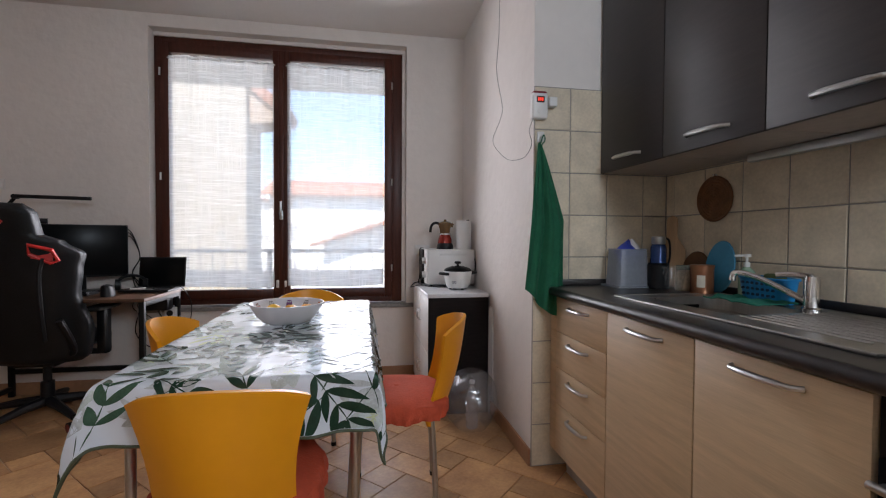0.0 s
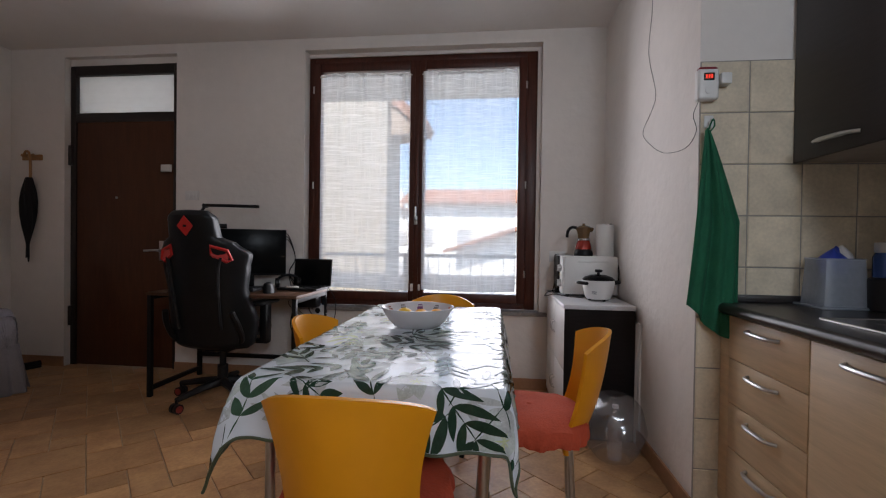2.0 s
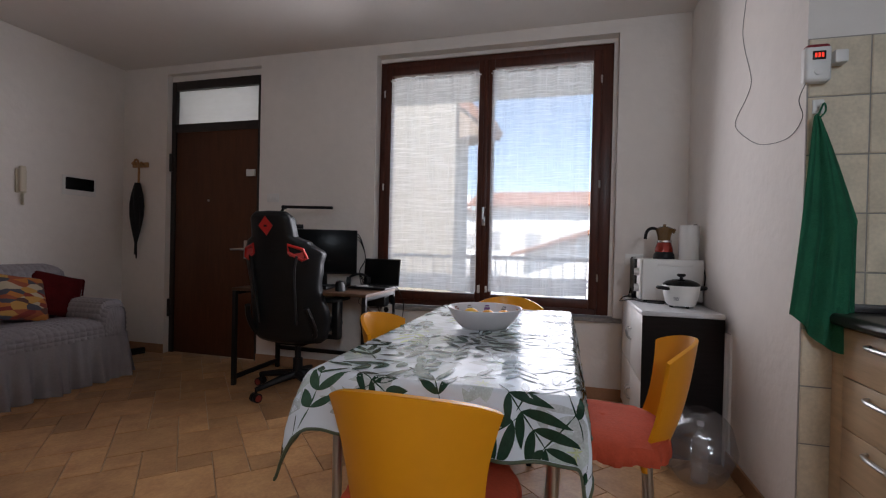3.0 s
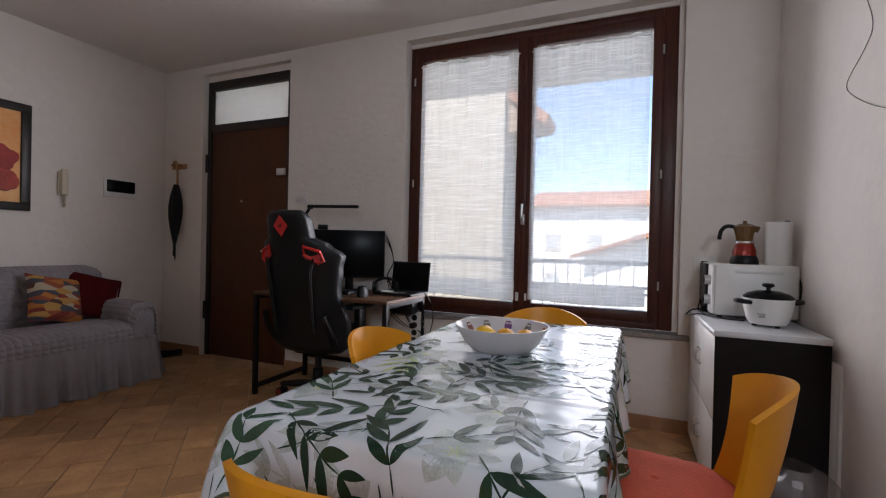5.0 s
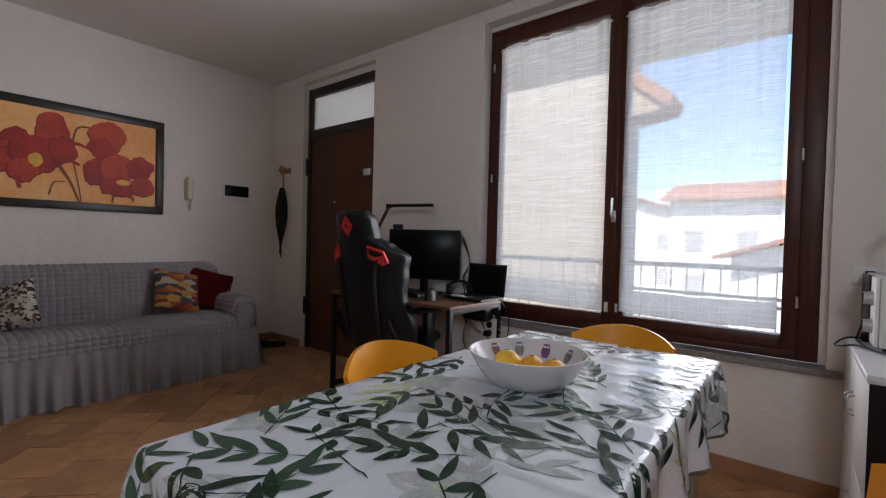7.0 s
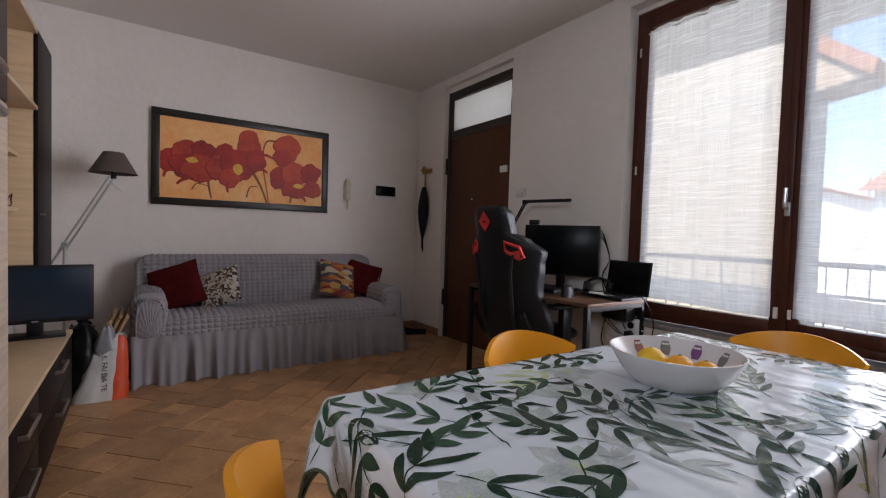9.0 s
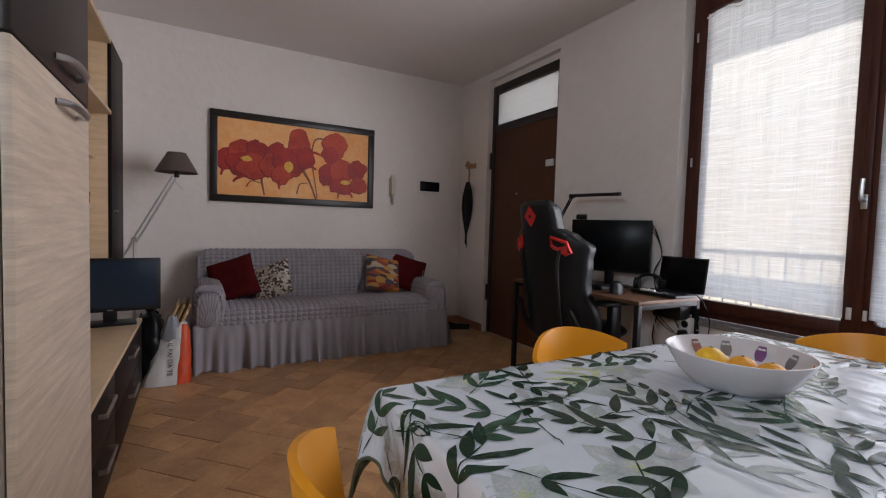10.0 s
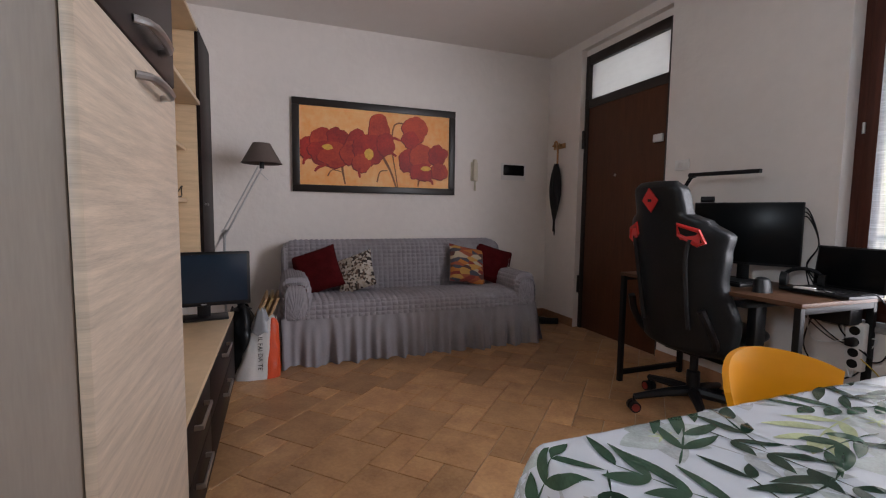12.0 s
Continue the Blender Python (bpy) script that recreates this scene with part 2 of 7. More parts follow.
def sheet(bm, f, nu, nv, thick=0.0, wrap=False):
    """A skin of points f(u, v), u and v from 0 to 1; with thick it is doubled along its normals and closed at its rim."""
    grid = [[Vector(f(i / nu, j / nv)) for j in range(nv + 1)] for i in range(nu + (0 if wrap else 1))]
    m = len(grid)
    def normal(i, j):
        a = grid[(i + 1) % m if wrap else min(i + 1, m - 1)][j] - grid[i - 1 if wrap else max(i - 1, 0)][j]
        b = grid[i][min(j + 1, nv)] - grid[i][max(j - 1, 0)]
        c = a.cross(b)
        return c.normalized() if c.length > 1e-9 else Vector((0, 0, 1))
    layers = [[[bm.verts.new(p) for p in row] for row in grid]]
    if thick:
        layers.append([[bm.verts.new(grid[i][j] - thick * normal(i, j)) for j in range(nv + 1)] for i in range(m)])
    last = m if wrap else m - 1
    for k, lay in enumerate(layers):
        for i in range(last):
            for j in range(nv):
                q = (lay[i][j], lay[(i + 1) % m][j], lay[(i + 1) % m][j + 1], lay[i][j + 1])
                bm.faces.new(q if k == 0 else q[::-1])
    if thick:
        a, b = layers
        for i in range(last):
            i2 = (i + 1) % m
            bm.faces.new((a[i][0], b[i][0], b[i2][0], a[i2][0]))
            bm.faces.new((a[i][nv], a[i2][nv], b[i2][nv], b[i][nv]))
        if not wrap:
            for j in range(nv):
                bm.faces.new((a[0][j], a[0][j + 1], b[0][j + 1], b[0][j]))
                bm.faces.new((a[-1][j], b[-1][j], b[-1][j + 1], a[-1][j + 1]))
    return bm


def part(name, bm, material, parent=None, label="", smooth=True):
    """Links a bmesh as one mesh object, under a thing or a part of it."""
    bmesh.ops.recalc_face_normals(bm, faces=bm.faces)
    me = bpy.data.meshes.new(name)
    if smooth:
        for f in bm.faces:
            f.smooth = True
        for e in bm.edges:
            if len(e.link_faces) == 2 and e.calc_face_angle(0) > 0.6:
                e.smooth = False
    bm.to_mesh(me)
    bm.free()
    me.materials.append(material)
    ob = new(name, me)
    if parent:
        ob.parent = parent
    return tagged(ob, label)


def thing(name, label, category, at=(0, 0, 0), turn=0.0, group="", kind=""):
    """An Empty at the base of a thing, which its parts hang under."""
    ob = new(name)
    ob.empty_display_size = 0.1
    ob.matrix_basis = pose(*at, 0, 0, turn)
    return tagged(ob, label, category, group, kind)


def B(a, b, bevel=0.0, seg=2):
    return box(bmesh.new(), a, b, bevel, seg)


def R(p, q, r, r2=None, seg=12):
    return rod(bmesh.new(), p, q, r, r2, seg)


# ---- the rooms ----
NORTH, WEST, EAST, PIER, KITCHEN_E, SOUTH, H = 6.40, -3.76, 1.284, 4.845, 2.0, 2.95, 2.75
WX0, WX1, WZ0, WZ1 = -1.07, 0.787, 0.597, 2.626
REVEAL_X, REVEAL_Z = 0.816, 2.656
DX0, DX1, DZ1 = -3.235, -2.19, 2.67


def structure(name, bm, material, label):
    return tagged(part(name, bm, material, smooth=False), label, kind="structure", category=name.split("_")[0])


bm = bmesh.new()
for a, b in (((WEST - 0.3, 0), (DX0, H)), ((DX0, DZ1), (DX1, H)), ((DX1, 0), (WX0, H)), ((WX0, REVEAL_Z), (REVEAL_X, H)), ((WX0, 0), (REVEAL_X, WZ0 - 0.03)), ((REVEAL_X, 0), (2.3, H))):
    box(bm, (a[0], NORTH, a[1] - 0.0), (b[0], NORTH + 0.32, b[1]))
structure("wall_north", bm, PAINT, "rough off-white plaster wall around window and door")
structure("wall_west", B((WEST - 0.3, SOUTH - 0.3, 0), (WEST, NORTH, H)), PAINT, "off-white plaster wall behind the sofa")
structure("wall_pier", B((EAST, PIER + 0.012, 0), (2.3, NORTH, H)), PAINT, "off-white plaster wall beside the small cabinet")
structure("wall_kitchen", B((KITCHEN_E + 0.012, 1.2, 0), (2.3, PIER + 0.012, H)), PAINT_COOL, "cool white wall behind the kitchen units")
structure("wall_south", B((WEST, SOUTH - 0.3, 0), (-0.39, SOUTH, H)), PAINT, "plain off-white wall behind the storage units")
structure("wall_passage", B((-0.72, 1.2, 0), (-0.39, SOUTH - 0.3, H)), PAINT, "plain off-white passage wall")
structure("wall_back", B((-0.72, 0.9, 0), (2.3, 1.2, H)), PAINT, "plain off-white wall closing the passage")
structure("ceiling", box(B((WEST - 0.3, SOUTH - 0.3, H), (2.3, NORTH + 0.32, H + 0.25)), (-0.72, 0.9, H), (2.3, SOUTH - 0.3, H + 0.25)), CEILING, "off-white painted plaster ceiling")
floor = structure("floor", box(B((WEST - 0.3, SOUTH - 0.3, -0.2), (2.3, NORTH + 0.32, -0.006)), (-0.72, 0.9, -0.2), (2.3, SOUTH - 0.3, -0.006)), GROUT_FLOOR, "terracotta tiled floor with sandy joints")
back = structure("skirting_north", B((WEST + 0.014, NORTH - 0.012, 0), (DX0, NORTH, 0.085), 0.002), SKIRT, "terracotta tile skirting beside the door")
structure("skirting_north_b", B((DX1, NORTH - 0.012, 0), (EAST - 0.014, NORTH, 0.085), 0.002), SKIRT, "terracotta tile skirting under the window")
structure("skirting_west", B((WEST, SOUTH, 0), (WEST + 0.012, NORTH, 0.085), 0.002), SKIRT, "terracotta tile skirting behind the sofa")
structure("skirting_pier", B((EAST - 0.012, PIER + 0.012, 0), (EAST, NORTH - 0.014, 0.085), 0.002), SKIRT, "terracotta tile skirting along the plaster wall")

# ---- main window ----
structure("window_jamb", B((WX1 + 0.001, 6.487, WZ0), (REVEAL_X, NORTH + 0.318, REVEAL_Z)), PAINT, "plaster jamb beside the window frame")
structure("window_head", B((WX0, 6.487, WZ1 + 0.001), (WX1, NORTH + 0.318, REVEAL_Z)), PAINT, "plaster head above the window frame")
win = thing("window_1", "double casement window in mahogany-stained wood, closed", "window", kind="structure")
FY0, FY1 = 6.475, 6.545
part("window_frame", B((WX0, FY0 + 0.02, WZ0), (WX0 + 0.05, FY1 + 0.03, WZ1), 0.004), BROWN_FRAME, win)
part("window_frame", B((WX1 - 0.085, FY0 + 0.02, WZ0), (WX1, FY1 + 0.03, WZ1), 0.004), BROWN_FRAME, win)
part("window_frame", B((WX0 + 0.05, FY0 + 0.02, WZ1 - 0.055), (WX1 - 0.085, FY1 + 0.03, WZ1), 0.004), BROWN_FRAME, win)
part("window_frame", B((WX0 + 0.05, FY0 + 0.02, WZ0), (WX1 - 0.085, FY1 + 0.03, WZ0 + 0.05), 0.004), BROWN_FRAME, win)
for sx0, sx1 in ((WX0 + 0.045, -0.160), (-0.158, WX1 - 0.08)):
    sash = part("sash", B((sx0, FY0, WZ0 + 0.045), (sx0 + 0.062, FY1, WZ1 - 0.05), 0.006), BROWN_FRAME, win)
    part("stile", B((sx1 - 0.062, FY0, WZ0 + 0.045), (sx1, FY1, WZ1 - 0.05), 0.006), BROWN_FRAME, sash)
    part("rail", B((sx0 + 0.062, FY0, WZ0 + 0.045), (sx1 - 0.062, FY1, WZ0 + 0.115), 0.006), BROWN_FRAME, sash)
    part("rail", B((sx0 + 0.062, FY0, WZ1 - 0.12), (sx1 - 0.062, FY1, WZ1 - 0.05), 0.006), BROWN_FRAME, sash)
    pane = part("pane", B((sx0 + 0.062, 6.512, WZ0 + 0.115), (sx1 - 0.062, 6.517, WZ1 - 0.12)), GLASS, sash)
    pane.visible_shadow = False
cover = part("meeting_strip", B((-0.178, FY0 - 0.012, WZ0 + 0.05), (-0.140, FY0, WZ1 - 0.055), 0.005), BROWN_FRAME, win)
bm = B((-0.172, FY0 - 0.02, 1.26), (-0.146, FY0 - 0.012, 1.33), 0.003)
tube(bm, smooth_line([(-0.159, FY0 - 0.018, 1.30), (-0.159, FY0 - 0.055, 1.305), (-0.157, FY0 - 0.06, 1.35), (-0.156, FY0 - 0.058, 1.40)]), 0.010)
part("handle", bm, SATIN, win, "satin metal window handle")
part("latch", B((-0.200, FY0 - 0.014, 0.725), (-0.178, FY0, 0.785), 0.004), WHITE_PL, win, "white plastic child latch")
part("latch", B((-0.138, FY0 - 0.010, 0.73), (-0.122, FY0, 0.78), 0.003), WHITE_PL, win, "white plastic child latch")
for hz in (0.85, 1.55, 2.33):
    part("hinge", R((WX0 + 0.047, FY0 - 0.006, hz), (WX0 + 0.047, FY0 - 0.006, hz + 0.055), 0.007, seg=10), SATIN, win)
    part("hinge", R((WX1 - 0.083, FY0 - 0.006, hz), (WX1 - 0.083, FY0 - 0.006, hz + 0.055), 0.007, seg=10), SATIN, win)
structure("window_sill", B((WX0 - 0.01, NORTH - 0.04, WZ0 - 0.03), (WX1 + 0.085, NORTH - 0.002, WZ0), 0.004), STONE, "thin grey stone window sill")
structure("window_sill_inner", B((WX0 + 0.001, NORTH - 0.001, WZ0 - 0.029), (REVEAL_X - 0.001, FY0 + 0.019, WZ0 - 0.001), 0.001), STONE, "grey stone sill inside the window opening")


def curtain(x0, x1, seed):
    """A flat sheer hung on a rod, softly rippled, with a denser hem and heading."""
    c = thing("curtain", "sheer white linen curtain flat on the window sash", "curtain", group="window curtains")
    z0, z1 = 0.735, 2.475
    def f(u, v):
        x = x0 + (x1 - x0) * u
        amp = 0.004 + 0.006 * v ** 2
        return (x, 6.457 + amp * (math.sin(u * 31 + seed) + 0.6 * math.sin(u * 57 + seed * 2)) + 0.003 * noise.noise((u * 4, v * 6, seed)),
                z0 + (z1 - z0) * v + 0.006 * math.sin(u * 5 + seed))
    part("sheer", sheet(bmesh.new(), f, 60, 30), CURTAIN, c)
    part("hem", sheet(bmesh.new(), lambda u, v: (f(u, v * 0.075)[0], f(u, v * 0.075)[1] + 0.005, f(u, v * 0.075)[2]), 60, 3), HEM, c, "doubled hem of the sheer")
    part("heading", sheet(bmesh.new(), lambda u, v: (f(u, 0.975 + v * 0.03)[0], f(u, 1)[1] + 0.005, f(u, 0.975 + v * 0.025)[2]), 60, 2), HEM, c, "doubled heading of the sheer")
    part("curtain_rod", R((x0 - 0.01, 6.466, z1 - 0.015), (x1 + 0.01, 6.466, z1 - 0.015), 0.005), WHITE_PL, c)
    return c


HEM = cloth_sheer("doubled white linen", (0.95, 0.95, 0.96), -0.02)
curtain(-0.960, -0.212, 0.3)
curtain(-0.112, 0.630, 2.1)

# ---- entrance door ----
door = thing("door_1", "dark brown security door with a glazed transom, closed", "door", kind="structure")
DY, DFT = 6.455, 2.615
structure("door_head", B((DX0, DY + 0.004, DFT), (DX1, NORTH + 0.318, DZ1)), PAINT, "plaster head above the door frame")
for a, b in (((DX0, DY, 0), (DX0 + 0.052, DY + 0.08, DFT)), ((DX1 - 0.07, DY, 0), (DX1, DY + 0.08, DFT)),
             ((DX0 + 0.052, DY, DFT - 0.085), (DX1 - 0.07, DY + 0.08, DFT)), ((DX0 + 0.052, DY, 2.125), (DX1 - 0.07, DY + 0.08, 2.205))):
    part("door_frame", B(a, b, 0.005), DARK_METAL, door)
part("transom_pane", B((DX0 + 0.052, DY + 0.035, 2.205), (DX1 - 0.07, DY + 0.041, DFT - 0.085)), FROST, door, "frosted transom glass").visible_shadow = False
leaf = part("door_leaf", B((DX0 + 0.06, DY + 0.006, 0.008), (DX1 - 0.06, DY + 0.07, 2.125), 0.003), DOOR_BROWN, door)
bm = R((-2.36, DY + 0.008, 1.02), (-2.36, DY - 0.045, 1.02), 0.011)
tube(bm, smooth_line([(-2.36, DY - 0.045, 1.02), (-2.40, DY - 0.05, 1.02), (-2.49, DY - 0.048, 1.015)]), 0.009)
box(bm, (-2.385, DY - 0.004, 0.93), (-2.335, DY + 0.006, 1.10), 0.003)
part("door_handle", bm, SATIN, leaf, "satin lever handle")
part("spyhole", R((-2.79, DY + 0.008, 1.47), (-2.79, DY - 0.002, 1.47), 0.011), SATIN, leaf)
part("door_sensor", B((-2.36, DY - 0.022, 1.69), (-2.27, DY, 1.75), 0.004), WHITE_PL, door, "small white contact sensor")
for hz in (0.35, 1.75):
    part("hinge", R((DX0 + 0.012, DY - 0.012, hz), (DX0 + 0.012, DY - 0.012, hz + 0.17), 0.016), DARK_METAL, door)

# ---- kitchen ----
FX = 1.375


def bow_handle(name, parent, p, q, out, r=0.0065, bow=0.022, material=None):
    """A bowed bar handle between p and q, standing out by the vector out."""
    p, q, out = Vector(p), Vector(q), Vector(out)
    line = [p.lerp(q, k / 14) + out * bow * (1.25 - 0.35 * (2 * k / 14 - 1) ** 2 - 0.9 * abs(2 * k / 14 - 1) ** 14) for k in range(15)]
    bm = tube(bmesh.new(), line, [r * (1.25 if 2 < k < 12 else 1.0) for k in range(15)], 8)
    return part(name, bm, material or SATIN, parent)


def base_unit(y0, y1, drawers):
    c = thing("kitchen_base_cabinet", "oak-laminate %s under the black worktop" % ("drawer unit with four drawers" if drawers else "base cabinet with one door"), "cabinet", group="kitchen base cabinets")
    part("body", B((FX + 0.02, y0 + 0.001, 0.10), (KITCHEN_E - 0.004, y1 - 0.001, 0.852)), ASH_SIDE, c)
    part("plinth", B((FX + 0.06, y0 + 0.001, 0.0), (FX + 0.075, y1 - 0.001, 0.10)), ASH_SIDE, c, "recessed beige plinth")
    ym = (y0 + y1) / 2
    if drawers:
        for z0, z1 in ((0.108, 0.343), (0.346, 0.515), (0.518, 0.685), (0.688, 0.848)):
            d = part("drawer_front", B((FX, y0 + 0.002, z0), (FX + 0.019, y1 - 0.002, z1), 0.002), OAK, c)
            bow_handle("handle", d, (FX, ym + 0.085, z1 - 0.036), (FX, ym - 0.085, z1 - 0.036), (-1, 0, 0))
        part("filler_strip", B((FX + 0.002, y1 + 0.001, 0.108), (FX + 0.02, PIER - 0.004, 0.848), 0.001), OAK, c)
    else:
        d = part("door", B((FX, y0 + 0.002, 0.108), (FX + 0.019, y1 - 0.002, 0.848), 0.002), OAK, c)
        bow_handle("handle", d, (FX, ym + 0.092, 0.813), (FX, ym - 0.092, 0.813), (-1, 0, 0))


base_unit(4.333, 4.775, True)
base_unit(3.884, 4.332, False)
base_unit(3.442, 3.883, False)
oven = thing("cooker", "dark built-in cooker beside the base cabinets", "cooker")
part("body", B((FX + 0.01, 2.88, 0.08), (KITCHEN_E - 0.004, 3.440, 0.852), 0.004), WENGE, oven)
part("oven_door", B((FX - 0.006, 2.90, 0.12), (FX + 0.01, 3.430, 0.74), 0.003), SCREEN, oven)
part("handle", R((FX - 0.04, 2.95, 0.70), (FX - 0.04, 3.42, 0.70), 0.008), SATIN, oven)
part("bracket", B((FX - 0.04, 2.96, 0.695), (FX - 0.006, 2.975, 0.705)), SATIN, oven)
part("bracket", B((FX - 0.04, 3.395, 0.695), (FX - 0.006, 3.41, 0.705)), SATIN, oven)

top = thing("kitchen_worktop", "black laminate kitchen worktop with a rounded front edge", "worktop", (0, 0, 0.01))
SX0, SX1, SY0, SY1 = 1.55, 1.85, 3.94, 4.34      # sink bowl
for a, b in (((FX - 0.015, SY1, 0.845), (KITCHEN_E - 0.003, PIER - 0.003, 0.885)), ((FX - 0.015, 2.88, 0.845), (KITCHEN_E - 0.003, SY0, 0.885)),
             ((FX - 0.015, SY0, 0.845), (SX0, SY1, 0.885)), ((SX1, SY0, 0.845), (KITCHEN_E - 0.003, SY1, 0.885))):
    part("slab", B(a, b), WORKTOP, top)
part("front_edge", tube(bmesh.new(), [(FX - 0.015, 2.88, 0.865), (FX - 0.015, PIER - 0.003, 0.865)], 0.0198, 16), WORKTOP, top)
part("upstand", B((KITCHEN_E - 0.02, 2.88, 0.885), (KITCHEN_E - 0.002, PIER - 0.003, 0.915), 0.004), WORKTOP, top)
part("upstand", B((FX + 0.03, PIER - 0.02, 0.885), (KITCHEN_E - 0.02, PIER - 0.002, 0.915), 0.004), WORKTOP, top)

sink = thing("kitchen_sink", "inset stainless steel sink with a ribbed drainer", "sink", (0, 0, 0.01))
bm = bmesh.new()
for a, b in (((1.46, 3.50, 0.885), (SX0, 4.42, 0.890)), ((SX1, 3.50, 0.885), (1.935, 4.42, 0.890)), ((SX0, SY1, 0.885), (SX1, 4.42, 0.890)), ((SX0, 3.50, 0.885), (SX1, SY0, 0.890))):
    box(bm, a, b)
tube(bm, [(1.46, 3.50, 0.889), (1.935, 3.50, 0.889), (1.935, 4.42, 0.889), (1.46, 4.42, 0.889)], 0.004, 8, closed=True)
part("rim", bm, STEEL, sink)
def bowl_wall(u, v):
    a = u * math.tau
    c, s = math.cos(a), math.sin(a)
    k = 1 / (abs(c) ** 5 + abs(s) ** 5) ** 0.2
    shrink = 1 - 0.16 * v ** 3 - (0.0 if v < 0.8 else (v - 0.8) * 4.0)
    return ((SX0 + SX1) / 2 + k * c * shrink * (SX1 - SX0) / 2, (SY0 + SY1) / 2 + k * s * shrink * (SY1 - SY0) / 2, 0.889 - 0.15 * min(1, v / 0.8))
part("basin", sheet(bmesh.new(), bowl_wall, 40, 14, 0.002, wrap=True), STEEL, sink)
part("overflow", B((1.70, 4.332, 0.845), (1.77, 4.338, 0.86), 0.003), BLACK_PL, sink)
for k in range(9):
    part("drainer_rib", tube(bmesh.new(), [(1.56 + k * 0.036, 3.58, 0.890), (1.56 + k * 0.036, 3.92, 0.890)], 0.004, 6), STEEL, sink)
tap = thing("kitchen_tap", "chrome single-lever kitchen tap with a long spout", "tap", (0, 0, 0.01))
part("body", lathe(bmesh.new(), [(0.026, 0.890), (0.026, 0.900), (0.021, 0.905), (0.021, 0.985), (0.019, 1.0), (0.0, 1.004)], 20, (1.845, 3.955)), CHROME, tap)
part("spout", tube(bmesh.new(), smooth_line([(1.84, 3.96, 0.92), (1.82, 4.0, 0.943), (1.782, 4.075, 0.983), (1.755, 4.125, 1.0), (1.742, 4.142, 0.996), (1.739, 4.146, 0.972)]), 0.010, 10), CHROME, tap)
part("lever", tube(bmesh.new(), smooth_line([(1.845, 3.955, 0.985), (1.84, 3.965, 1.0), (1.82, 4.0, 1.004), (1.80, 4.035, 1.0)]), [0.016] * 6 + [0.010] * 13, 10), CHROME, tap)


def upper_unit(y0, y1, h0, h1):
    c = thing("kitchen_wall_cabinet", "dark wenge wall cabinet with a bowed metal handle", "cabinet", group="kitchen wall cabinets")
    part("body", B((1.65, y0 + 0.001, 1.449), (KITCHEN_E - 0.003, y1 - 0.001, 2.42)), ASH_SIDE, c, "pale carcass")
    d = part("door", B((1.63, y0 + 0.0015, 1.447), (1.649, y1 - 0.0015, 2.42), 0.002), MOCHA, c)
    bow_handle("handle", d, (1.63, h1, 1.500), (1.63, h0, 1.494), (-1, 0, 0), 0.007)


upper_unit(4.379, 4.842, 4.518, 4.713)
upper_unit(3.925, 4.378, 4.052, 4.243)
upper_unit(3.385, 3.924, 3.60, 3.786)
hood = thing("cooker_hood", "slim built-in cooker hood under the wall cabinets", "hood")
part("rail", B((1.90, 3.45, 1.417), (1.93, 4.26, 1.446), 0.003), SATIN, hood, "aluminium light rail")

# ---- dining table ----
TX, TY, HW, HL, TZ = 0.147, 4.793, 0.350, 0.726, 0.745
table = thing("dining_table", "rectangular dining table on slim metal legs", "table")
part("tabletop", B((TX - HW + 0.004, TY - HL + 0.004, TZ - 0.028), (TX + HW - 0.004, TY + HL - 0.004, TZ - 0.003), 0.006), WHITE_LAM, table)
for sx in (-1, 1):
    for sy in (-1, 1):
        part("leg", tube(bmesh.new(), [(TX + sx * (HW - 0.05), TY + sy * (HL - 0.06), 0), (TX + sx * (HW - 0.05), TY + sy * (HL - 0.06), TZ - 0.028)], 0.014, 12), SATIN, table)
    part("apron", B((TX + sx * (HW - 0.05) - 0.01, TY - HL + 0.08, TZ - 0.075), (TX + sx * (HW - 0.05) + 0.01, TY + HL - 0.08, TZ - 0.028), 0.002), SATIN, table)


